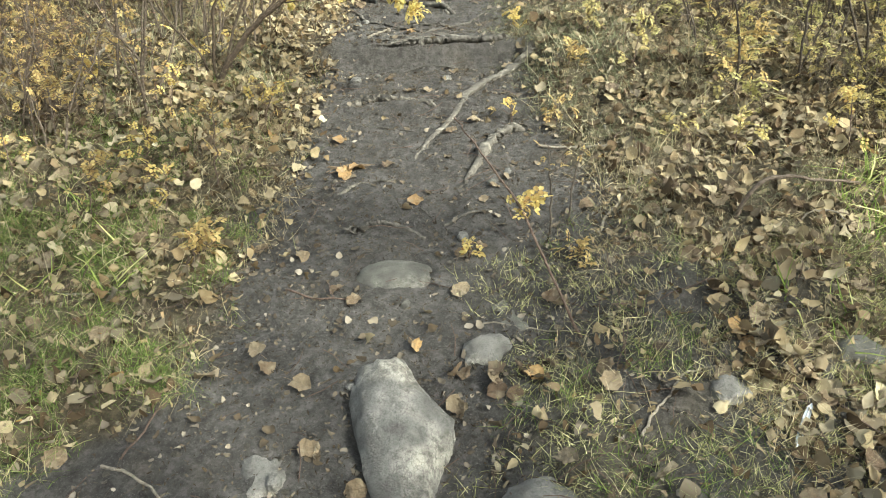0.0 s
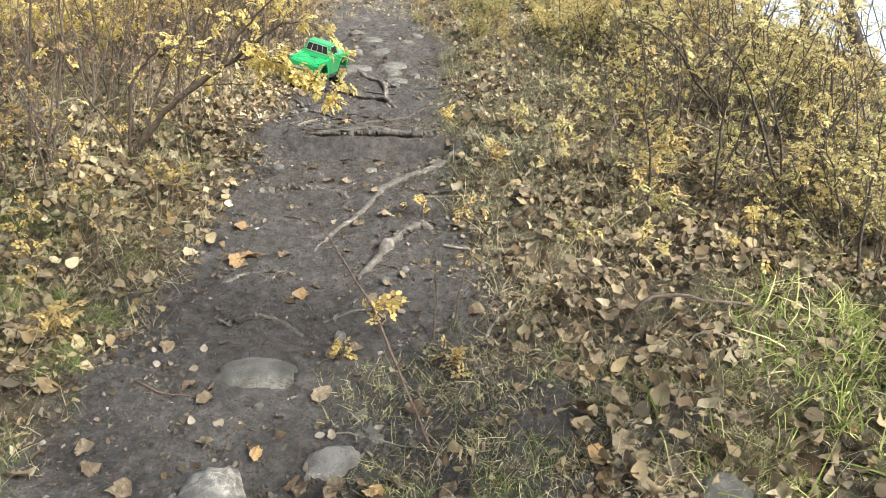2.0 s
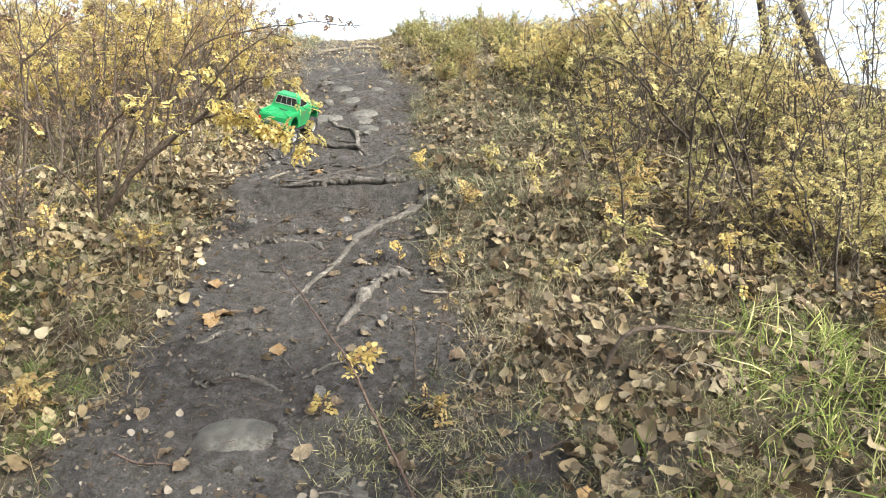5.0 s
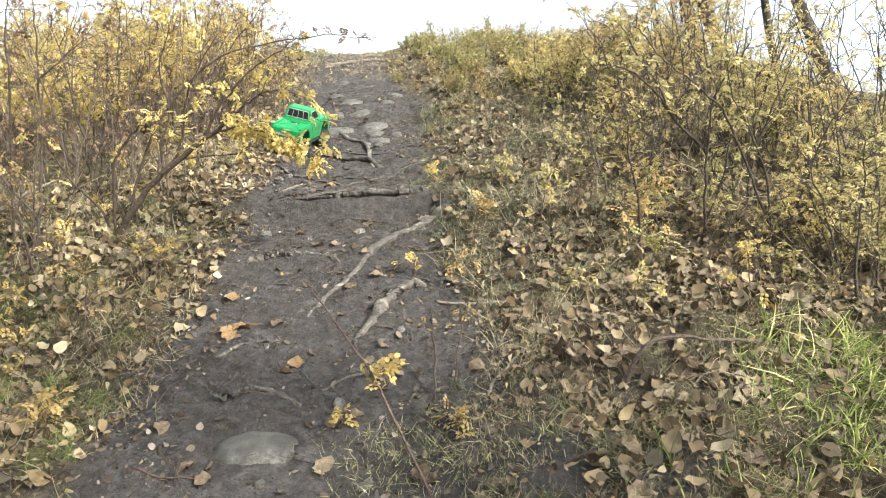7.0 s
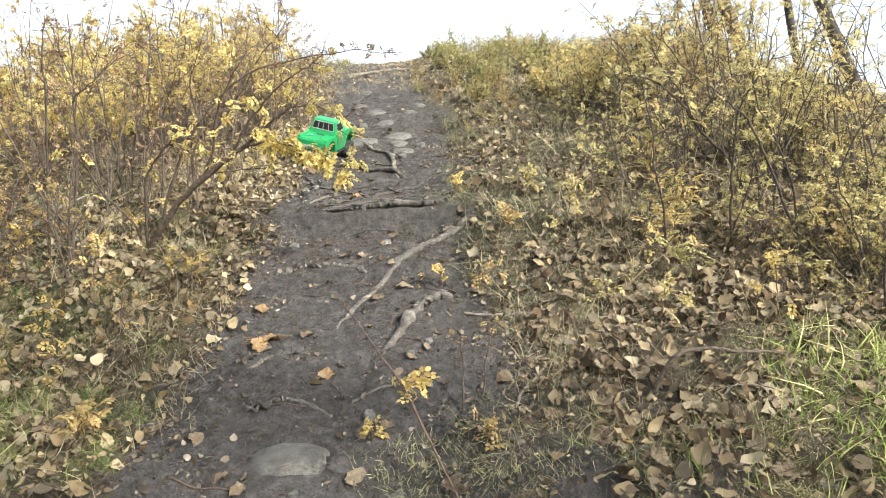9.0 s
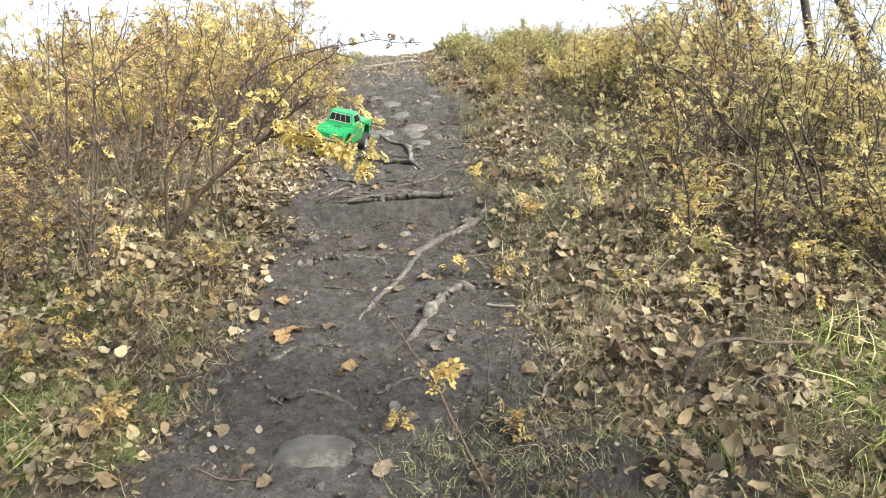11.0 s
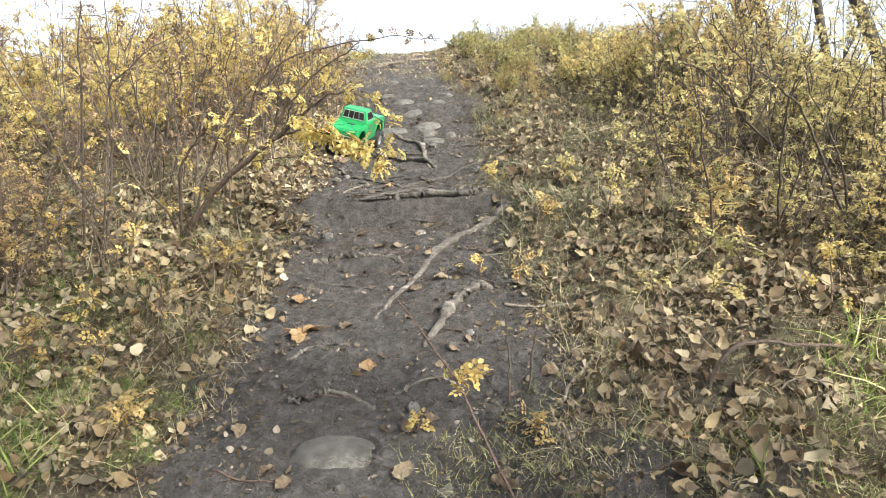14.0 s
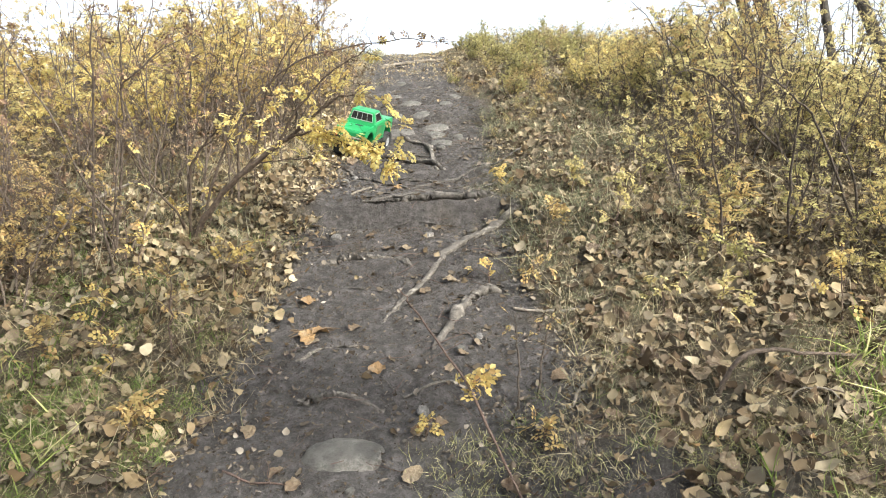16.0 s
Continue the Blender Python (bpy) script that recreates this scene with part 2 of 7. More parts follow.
def bark_mat(name, dark, light, scale=60, rough=0.9, flakes=None, dusty=None):
    k = Mat(name, rough, 0, 0.2)
    n = k.noise(scale, 6, 0.7)
    c = k.ramp(n, [(0.3, dark), (0.7, light)])
    if flakes:
        c = k.mix(k.ramp(k.noise(scale * 0.35, 4), [(0.54, (0, 0, 0)), (0.66, (0.9, 0.9, 0.9))]), c, flakes)
    if dusty:  # soil rubbed into it
        c = k.mix(k.ramp(k.noise(scale * 0.22, 5, 0.7), [(0.5, (0, 0, 0)), (0.64, (0.9, 0.9, 0.9))]), c, dusty)
    k.color(c).bump(n, 1.0, 0.012)
    return k.m


def stone_mat(name, dark, light, chalk, scale=9):
    k = Mat(name, 0.85, 0, 0.3)
    n, f, s = k.noise(scale, 6, 0.65), k.noise(scale * 14, 4, 0.7), k.noise(scale * 0.55, 3)
    c = k.ramp(n, [(0.36, dark), (0.62, light)])
    c = k.mix(k.ramp(s, [(0.5, (0, 0, 0)), (0.66, (0.85, 0.85, 0.85))]), c, chalk)
    c = k.mix(k.ramp(f, [(0.55, (0, 0, 0)), (0.75, (0.55, 0.55, 0.55))]), c, dark)
    d = k.noise(scale * 0.8, 7, 0.75)
    c = k.mix(k.ramp(d, [(0.52, (0, 0, 0)), (0.66, (0.8, 0.8, 0.8))]), c, (0.10, 0.088, 0.074))
    crack = k.nt.nodes.new("ShaderNodeTexVoronoi")
    crack.feature = "DISTANCE_TO_EDGE"
    crack.inputs["Scale"].default_value = scale * 1.1
    warp = k.mix(0.55, k.node("ShaderNodeTexCoord").outputs["Object"], k.nt.nodes.new("ShaderNodeTexNoise").outputs[1])
    k.link(warp, crack.inputs["Vector"])
    line = k.ramp(crack.outputs["Distance"], [(0.0, (0.55, 0.55, 0.55)), (0.035, (0, 0, 0))])
    c = k.mix(line, c, dark)
    c = k.mix(k.ramp(k.noise(scale * 4, 8, 0.8), [(0.47, (0, 0, 0)), (0.6, (0.75, 0.75, 0.75))]), c, dark)
    k.color(c).bump(k.mix(0.5, k.noise(scale * 4, 8, 0.8), f), 1.0, 0.03)
    return k.m


def plain_mat(name, col, rough=0.5, metal=0.0, spec=0.5, vary=0.12, scale=40, dirt=None, dirt_at=(0.55, 0.75), bump=0.0):
    k = Mat(name, rough, metal, spec)
    c = k.mix(vary, col, k.ramp(k.noise(scale, 4), [(0.3, (0.02, 0.02, 0.02)), (0.7, tuple(min(1, x * 1.3) for x in col))]))
    if dirt:
        c = k.mix(k.ramp(k.noise(14, 6, 0.7), [(dirt_at[0], (0, 0, 0)), (dirt_at[1], (0.9, 0.9, 0.9))]), c, dirt)
    k.color(c)
    if bump:
        k.bump(k.noise(scale * 4, 3), bump, 0.002)
    return k.m


SOIL = ground_mat()
LITTER = leaf_mat("dead_leaf_litter", [(0.0, (0.0419, 0.031, 0.0198)), (0.2, (0.0799, 0.056, 0.036)), (0.4, (0.129, 0.112, 0.0849)), (0.55, (0.155, 0.115, 0.0707)), (0.66, (0.189, 0.165, 0.122)), (0.78, (0.23, 0.18, 0.109)), (0.92, (0.289, 0.24, 0.155)), (0.97, (0.36, 0.31, 0.218)), (1.0, (0.239, 0.14, 0.0566))], 0.22, 0.7)
BARK_BITS = leaf_mat("bark_bits", [(0.0, (0.02, 0.016, 0.013)), (0.5, (0.045, 0.038, 0.031)), (0.85, (0.085, 0.072, 0.058)), (1.0, (0.14, 0.12, 0.095))], 0.05, 0.85)
SCRAP = leaf_mat("leaf_scraps", [(0.0, (0.035, 0.028, 0.023)), (0.35, (0.085, 0.072, 0.06)), (0.7, (0.16, 0.138, 0.115)), (0.92, (0.22, 0.193, 0.163)), (1.0, (0.29, 0.258, 0.222))], 0.15, 0.75)
TAN_LEAF = dry_leaf_mat("tan_leaf", [(0.0, (0.14, 0.098, 0.064)), (0.5, (0.19, 0.142, 0.093)), (1.0, (0.26, 0.205, 0.14))])
BROWN_LEAF = dry_leaf_mat("brown_leaf", [(0.0, (0.065, 0.044, 0.03)), (0.4, (0.13, 0.088, 0.058)), (0.7, (0.15, 0.128, 0.10)), (1.0, (0.22, 0.165, 0.11))])
ORANGE_LEAF = dry_leaf_mat("orange_leaf", [(0.0, (0.25, 0.155, 0.078)), (1.0, (0.40, 0.26, 0.12))])
GOLD_LEAF = leaf_mat("golden_leaf", [(0.0, (0.265, 0.176, 0.0782)), (0.2, (0.469, 0.353, 0.138)), (0.5, (0.612, 0.485, 0.193)), (0.66, (0.694, 0.568, 0.248)), (0.82, (0.459, 0.412, 0.175)), (0.92, (0.51, 0.333, 0.138)), (1.0, (0.286, 0.167, 0.0828))], 0.64, 0.5, False, 0.14, turned=(0.632, 0.47, 0.138))
LEMON_LEAF = leaf_mat("lemon_leaf", [(0.0, (0.36, 0.25, 0.10)), (0.2, (0.58, 0.46, 0.17)), (0.5, (0.70, 0.58, 0.23)), (0.75, (0.78, 0.69, 0.34)), (0.92, (0.55, 0.50, 0.20)), (1.0, (0.45, 0.29, 0.12))], 0.64, 0.5, False, 0.06)
OCHRE_LEAF = leaf_mat("ochre_leaf", [(0.0, (0.206, 0.132, 0.0744)), (0.3, (0.412, 0.309, 0.14)), (0.6, (0.587, 0.465, 0.214)), (0.8, (0.515, 0.392, 0.186)), (0.9, (0.474, 0.304, 0.14)), (1.0, (0.412, 0.372, 0.177))], 0.6, 0.55, turned=(0.474, 0.343, 0.149))
OLIVE_LEAF = leaf_mat("olive_leaf", [(0.0, (0.214, 0.189, 0.0956)), (0.25, (0.396, 0.357, 0.173)), (0.5, (0.546, 0.494, 0.235)), (0.78, (0.706, 0.62, 0.296)), (0.9, (0.588, 0.473, 0.219)), (1.0, (0.364, 0.263, 0.134))], 0.62, 0.55, turned=(0.641, 0.483, 0.192))
RUSSET_LEAF = leaf_mat("russet_leaf", [(0.0, (0.10, 0.06, 0.045)), (0.5, (0.22, 0.14, 0.10)), (0.8, (0.34, 0.24, 0.14)), (1.0, (0.46, 0.36, 0.19))], 0.4, 0.6)
FALLEN_GOLD = leaf_mat("fallen_golden_leaf", [(0.0, (0.104, 0.0696, 0.0386)), (0.35, (0.224, 0.17, 0.102)), (0.7, (0.336, 0.275, 0.172)), (0.92, (0.424, 0.363, 0.246)), (1.0, (0.48, 0.425, 0.309))], 0.3, 0.6)
GREEN_LEAF = leaf_mat("green_leaf", [(0.0, (0.177, 0.175, 0.0776)), (0.5, (0.343, 0.327, 0.145)), (1.0, (0.52, 0.465, 0.213))], 0.5, 0.55, turned=(0.468, 0.422, 0.165))
GRASS_GREEN = leaf_mat("green_grass", [(0.0, (0.065, 0.10, 0.026)), (0.45, (0.125, 0.18, 0.047)), (0.75, (0.20, 0.25, 0.08)), (0.88, (0.34, 0.32, 0.16)), (1.0, (0.44, 0.39, 0.24))], 0.4, 0.5, False, 0.1)
# green grass in a lighter copy, its colour carrying the right bank's sunlight
BRIGHT_GRASS = leaf_mat("bright_grass", [(0.0, (0.101, 0.151, 0.0368)), (0.4, (0.202, 0.268, 0.069)), (0.65, (0.33, 0.379, 0.119)), (0.8, (0.477, 0.466, 0.212)), (1.0, (0.569, 0.546, 0.294))], 0.45, 0.5, False, 0.05)
OLIVE_GRASS = leaf_mat("olive_grass", [(0.0, (0.164, 0.174, 0.0709)), (0.4, (0.326, 0.335, 0.142)), (0.7, (0.514, 0.496, 0.244)), (1.0, (0.728, 0.656, 0.412))], 0.4, 0.6, False, 0.08)
# green and straw blades, brightened in colour to imitate a sunlit patch
SUNLIT_GRASS = leaf_mat("lush_grass", [(0.0, (0.09, 0.13, 0.035)), (0.35, (0.17, 0.22, 0.06)), (0.6, (0.29, 0.33, 0.10)), (0.8, (0.37, 0.40, 0.14)), (1.0, (0.55, 0.50, 0.26))], 0.45, 0.5, False, 0.05)
MOSS_GRASS = leaf_mat("worn_grass", [(0.0, (0.0816, 0.09, 0.0513)), (0.45, (0.149, 0.16, 0.0969)), (0.75, (0.24, 0.235, 0.154)), (1.0, (0.403, 0.37, 0.274))], 0.35, 0.6, False, 0.1)
GRASS_DRY = leaf_mat("straw_grass", [(0.0, (0.188, 0.15, 0.09)), (0.5, (0.357, 0.301, 0.19)), (0.85, (0.526, 0.461, 0.32)), (1.0, (0.226, 0.235, 0.11))], 0.3, 0.6, False, 0.1)
TWIG = bark_mat("twig_bark", (0.05, 0.038, 0.031), (0.15, 0.118, 0.095), 90)
PALE_TWIG = bark_mat("pale_shrub_twig_bark", (0.06, 0.047, 0.038), (0.19, 0.155, 0.125), 90)
SHRUB_TWIG = bark_mat("shrub_twig_bark", (0.03, 0.024, 0.02), (0.105, 0.085, 0.07), 90)
BRANCH = bark_mat("dark_branch_bark", (0.03, 0.022, 0.017), (0.10, 0.074, 0.055), 70)
RED_TWIG = bark_mat("reddish_twig_bark", (0.06, 0.04, 0.034), (0.15, 0.108, 0.09), 90)
GREY_STICK = bark_mat("weathered_stick", (0.09, 0.076, 0.063), (0.27, 0.238, 0.2), 70)
ROOT = bark_mat("root_bark", (0.042, 0.038, 0.034), (0.145, 0.13, 0.115), 55, 0.9, (0.26, 0.235, 0.205), (0.075, 0.067, 0.06))
DARK_ROOT = bark_mat("dark_root_bark", (0.034, 0.031, 0.028), (0.115, 0.105, 0.096), 70, 0.95, (0.145, 0.132, 0.12), (0.078, 0.071, 0.065))
TRUNK = bark_mat("tree_bark", (0.018, 0.016, 0.014), (0.065, 0.057, 0.048), 14)
PALE_STONE = stone_mat("pale_stone", (0.09, 0.084, 0.079), (0.31, 0.295, 0.285), (0.62, 0.575, 0.51))
GREY_STONE = stone_mat("grey_stone", (0.085, 0.081, 0.074), (0.21, 0.20, 0.185), (0.28, 0.265, 0.245), 16)
CRUMB = stone_mat("soil_crumb", (0.035, 0.03, 0.026), (0.085, 0.075, 0.065), (0.15, 0.135, 0.115), 20)

# ---- ground: one sheet to the horizon ----
far = np.array([0.4, 1, 2, 4, 8, 16, 40, 120, 400])
ax = np.concatenate([GX0 - far[::-1], _gx, GX1 + far])
av = np.concatenate([GV0 - far[::-1], _gv, GV1 + far])
AX, AV = np.meshgrid(ax, av)
rows_n, cols_n = AX.shape
verts = world_of(AX.ravel(), AV.ravel(), hgt(AX.ravel(), AV.ravel()))
j, i = np.meshgrid(np.arange(rows_n - 1), np.arange(cols_n - 1), indexing="ij")
quads = np.stack([j * cols_n + i, j * cols_n + i + 1, (j + 1) * cols_n + i + 1, (j + 1) * cols_n + i], -1).reshape(-1, 4)
me = mesh_np("ground", verts, quads, [SOIL], True)
ragged = np.array([noise.noise((x * 3.1, v * 3.1, 1)) + 0.6 * noise.noise((x * 9, v * 9, 2)) for x, v in zip(AX.ravel(), AV.ravel())])
cover = smooth((off_path(AX.ravel(), AV.ravel()) + 0.09 * ragged - 0.02) / 0.16)
# worn bare soil goes on between the tufts of the lower bank
worn_soil = smooth((AX.ravel() + 0.4) / 0.15) * (1 - smooth((AX.ravel() - 0.45) / 0.3)) * (1 - smooth((AV.ravel() - 1.35) / 0.4))
cover = cover * (1 - worn_soil * np.clip(0.85 - 0.5 * ragged, 0.3, 1))
attr = me.attributes.new("cover", "FLOAT", "POINT")
attr.data.foreach_set("value", cover.astype(np.float32))
tagged(new("ground", me), "steep hillside of dark bare trodden soil between leaf-covered banks", "ground", kind="structure")

# ---- leaves and blades as small templates (x across, y along, z up) ----
def leaf_template(length, width, curl=0.2, cup=0.15, heart=True, crumple=0.0, seed=0):
    """A broad ovate leaf with a folded midrib and a curl."""
    out = [(0.0, 0.0), (0.32, 0.06 if heart else 0.12), (0.5, 0.30), (0.43, 0.58), (0.22, 0.83), (0.0, 1.0)]
    v = [(0, y * length, 0) for y in (0.0, 0.3, 0.6, 1.0)]
    for s in (-1, 1):
        v += [(s * x * width, y * length, 0) for x, y in out[1:5]]
    v = np.array(v)
    v[:, 2] = curl * length * ((v[:, 1] / length - 0.4) ** 2) + cup * np.abs(v[:, 0]) * (1 + 0.6 * np.sin(9 * v[:, 1] / length))
    if crumple:
        gen = np.random.default_rng(seed)
        v[3:, :2] *= 1 + gen.normal(0, 0.05, (len(v) - 3, 1))
        v[:, 2] += gen.normal(0, crumple, len(v)) * length
    f = []
    for o, flip in ((4, True), (8, False)):
        t = [(0, o, 1), (o, o + 1, 1), (o + 1, o + 2, 1), (1, o + 2, 2), (o + 2, o + 3, 2), (2, o + 3, 3)]
        f += [x[::-1] if flip else x for x in t]
    return v, np.array(f)


def leaflet_template(length=1.0, width=0.55):
    """An oval leaflet, blunt at the tip."""
    h = width / 2
    v = np.array([(0, 0, 0), (-0.85 * h, 0.25 * length, 0.03), (-1.0 * h, 0.68 * length, 0.02), (0, length, -0.05), (1.0 * h, 0.68 * length, 0.02), (0.85 * h, 0.25 * length, 0.03)])
    return v, np.array([(0, 3, 1), (1, 3, 2), (0, 5, 3), (5, 4, 3)])


def spray_template(pairs=3):
    """A compound leaf: leaflets in pairs and one at the end, about one unit long."""
    lv, lf = leaflet_template(0.33, 0.27)
    parts = []
    for k in range(pairs):
        for s in (-1, 1):
            a = s * math.radians(72 - 6 * k)
            m = np.array([[math.cos(a), math.sin(a), 0], [-math.sin(a), math.cos(a), 0], [0, 0, 1]])
            parts.append((lv * (0.85 + 0.1 * k) @ m.T + (0.03 * s, 0.16 + 0.25 * k, 0.03 * s), lf))
    parts.append((lv + (0, 0.16 + 0.25 * (pairs - 1) + 0.12, 0), lf))
    v, f = join(parts)
    v = v.copy()
    v[:, 2] -= 0.25 * v[:, 1] ** 2
    return v, f


def blade_template(bow=0.5):
    y = np.array([0, 0.3, 0.62, 1.0])
    c = np.stack([0 * y, bow * y**2, y - 0.36 * bow * y**2], -1)
    wd = np.array([0.5, 0.5, 0.36, 0.04])
    v = np.concatenate([c - np.stack([wd, 0 * y, 0 * y], -1) * 0.03, c + np.stack([wd, 0 * y, 0 * y], -1) * 0.03])
    return v, np.array([(k, k + 4, k + 5, k + 1) for k in range(3)])


SLOPE3 = np.array(SLOPE.to_3x3())
LEAVES = [leaf_template(1, w, c, u, h, 0.05, k) for k, (w, c, u, h) in enumerate(((0.92, 0.3, 0.15, True), (0.85, -0.6, 0.35, True), (0.9, 1.0, 0.6, True), (0.7, 0.5, -0.4, False), (0.62, -0.3, 0.8, False), (0.95, -1.1, 0.2, True), (0.5, 0.9, 0.9, False), (0.8, 0.2, -0.7, True)))]


def shard_template(seed):
    """A torn, nearly flat scrap of leaf or bark."""
    gen = np.random.default_rng(seed)
    a = np.sort(gen.uniform(0, 2 * np.pi, 6) * 0.35 + np.arange(6) * np.pi / 3 * 0.65)
    r = gen.uniform(0.25, 0.6, 6)
    v = np.stack([np.cos(a) * r * gen.uniform(0.35, 0.8), np.sin(a) * r, gen.normal(0, 0.07, 6)], -1)
    return v, np.array([(0, 1, 2), (0, 2, 3), (0, 3, 4), (0, 4, 5)])


SHARDS = [shard_template(k) for k in range(9)]


def scatter_leaves(name, places_xv, sizes, material, tilt=0.45, lift=(0.002, 0.03), label="", category="leaf litter", gen=rng, shapes=None):
    """Fallen leaves over the ground as one thing."""
    parts = []
    shapes = shapes or LEAVES
    which = gen.integers(0, len(shapes), len(places_xv))
    for k, (tv, tf) in enumerate(shapes):
        p = places_xv[which == k]
        if not len(p):
            continue
        w = hgt(p[:, 0], p[:, 1]) + gen.uniform(*lift, len(p))
        m = spin_matrices(len(p), tilt, sizes[which == k], SLOPE3, gen)
        parts.append(scatter(tv, tf, m, world_of(p[:, 0], p[:, 1], w)))
    v, f = join(parts)
    return tagged(new(name, mesh_np(name, v, f, [material], True)), label, category, kind="stuff")


def random_places(n, x0, x1, v0, v1, chance, gen=rng):
    """Places drawn with a chance (0 to 1) that depends on where they are."""
    x, v = gen.uniform(x0, x1, n), gen.uniform(v0, v1, n)
    keep = gen.uniform(0, 1, n) < chance(x, v)
    return np.stack([x[keep], v[keep]], -1)


def patchy(x, v, scale, seed):
    return np.array([noise.noise((a * scale, b * scale, seed)) for a, b in zip(x, v)])


# ---- leaf litter on both banks ----
g = np.random.default_rng(11)
p = np.concatenate([random_places(n_leaf, -3.2, 3.4, v_lo, v_hi, lambda x, v: smooth((off_path(x, v) + 0.02) / 0.3) * np.clip(0.62 + 0.9 * patchy(x, v, 2.6, 4), 0.12, 1) * np.where((x > -0.4) & (x < 0.32) & (v < 1.6), 0.1, 1) * np.where((x < 0.30 - 0.2 * (v > 2.0)) & (v > 1.3) & (v < 2.3), 0.3, 1) * np.where((x < -0.85) & (v < 1.35), 0.42, np.where((x < -0.75) & (v < 2.5), np.where(x < -1.3, 1.0, 1.3), 1)) * np.where((x > 0.9) & (v < 1.9), 0.6, 1), g) for n_leaf, v_lo, v_hi in ((34000, 0.35, 3.4), (17000, 3.4, 7.2))])
scatter_leaves("leaf_litter", p, g.triangular(0.016, 0.034, 0.062, len(p)), LITTER, 0.5, (0.0, 0.028), "deep litter of dry tan and brown poplar leaves on the banks", gen=g)
p = random_places(3000, -1.05, 0.15, 0.4, 7.2, lambda x, v: np.clip(0.25 + patchy(x, v, 4, 8), 0.08, 1), g)
scatter_leaves("leaf_fragments", p, g.uniform(0.01, 0.032, len(p)), SCRAP, 0.22, (0.0, 0.004), "crumbled bits of dead leaf trodden into the path", gen=g, shapes=SHARDS)
p = random_places(17000, -1.0, 0.15, 0.4, 5.5, lambda x, v: 1 - 0.7 * smooth(off_path(x, v) / 0.2), g)
scatter_leaves("bark_flakes", p, g.uniform(0.006, 0.022, len(p)), BARK_BITS, 0.3, (0.0, 0.003), "dark and pale bark flakes and stalk bits on the soil", "bark flakes", g, SHARDS)

p = random_places(46000, -2.4, 2.4, 0.4, 4.6, lambda x, v: smooth(off_path(x, v) / 0.1) * np.where((x > -0.4) & (x < 0.3) & (v < 1.55), 0.3, 1), g)
scatter_leaves("bank_fragments", p, g.uniform(0.015, 0.044, len(p)), LITTER, 0.6, (0.0, 0.022), "broken brown leaf pieces filling the litter on the banks", gen=g, shapes=SHARDS)

p = random_places(1500, -1.05, 0.15, 0.5, 6.0, lambda x, v: np.clip(0.3 + 1.2 * patchy(x, v, 5, 21), 0.06, 1), g)
scatter_leaves("trodden_leaves", p, g.uniform(0.016, 0.036, len(p)), BARK_BITS, 0.14, (0.001, 0.005), "dark flattened leaves trodden into the path", gen=g)

p = random_places(5200, -1.95, -0.74, 1.35, 5.4, lambda x, v: smooth(off_path(x, v) / 0.08 + 0.15) * np.clip(0.45 + 1.2 * patchy(x, v, 3.4, 51), 0.05, 1) * (1 - 0.8 * smooth((off_path(x, v) - 0.3) / 0.6)), g)
scatter_leaves("fallen_golden_leaves", p, g.triangular(0.016, 0.028, 0.052, len(p)), FALLEN_GOLD, 0.7, (0.005, 0.035), "pale golden fallen leaves heaped along the path's edge", gen=g)
p = random_places(5200, -1.8, 0.7, 5.9, 8.4, lambda x, v: np.clip(0.45 + patchy(x, v, 3, 52), 0.1, 1) * smooth((v - 6.1) / 0.6 + off_path(x, v) * 1.5), g)
scatter_leaves("crest_leaves", p, g.uniform(0.010, 0.026, len(p)), FALLEN_GOLD, 0.6, (0.0, 0.02), "pale dry leaves gathered on the crest of the path", gen=g)

p = random_places(9000, -6.5, 6.5, -3.5, 5.5, lambda x, v: np.where((np.abs(x) < 3.1) & (v > 0.4), 0, 1) * smooth(off_path(x, v) / 0.25), g)
scatter_leaves("outer_leaf_litter", p, g.uniform(0.025, 0.06, len(p)), LITTER, 0.45, (0.0, 0.02), "thinner leaf litter spread over the hillside around", gen=g)

def by_edge(x, v):
    """Debris gathers along both edges of the path and over its lower right half."""
    mid = 0.5 * (np.interp(v, PATH_V, PATH_L) + np.interp(v, PATH_V, PATH_R))
    half = 0.5 * (np.interp(v, PATH_V, PATH_R) - np.interp(v, PATH_V, PATH_L))
    return np.clip(0.12 + 0.8 * smooth((np.abs(x - mid) / half - 0.35) / 0.6) + 0.35 * (x > mid) * (v < 2.6), 0, 1)


p = random_places(4400, -1.15, 0.25, 0.6, 4.6, lambda x, v: by_edge(x, v) * np.clip(0.5 + 1.3 * patchy(x, v, 5, 33), 0.05, 1), g)
scatter_leaves("path_debris", p, g.triangular(0.007, 0.013, 0.03, len(p)), SCRAP, 0.55, (0.0, 0.006), "curled scraps of dead leaf and bark strewn on the path", gen=g)

# ---- soil crumbs and pebbles ----
cv = np.array([(1, 0, 0), (-1, 0, 0), (0, 1, 0), (0, -1, 0), (0, 0, 0.8), (0, 0, -0.8), (0.6, 0.6, 0.5), (-0.6, 0.55, 0.45), (0.55, -0.6, 0.45), (-0.6, -0.6, 0.5)])
cf = np.array([(0, 6, 4), (6, 2, 4), (2, 7, 4), (7, 1, 4), (1, 9, 4), (9, 3, 4), (3, 8, 4), (8, 0, 4), (0, 2, 6), (2, 1, 7), (1, 3, 9), (3, 0, 8), (0, 5, 2), (2, 5, 1), (1, 5, 3), (3, 5, 0)])
p = random_places(3800, -1.1, 0.4, 0.4, 7.2, lambda x, v: 1 - 0.8 * smooth(off_path(x, v) / 0.2), g)
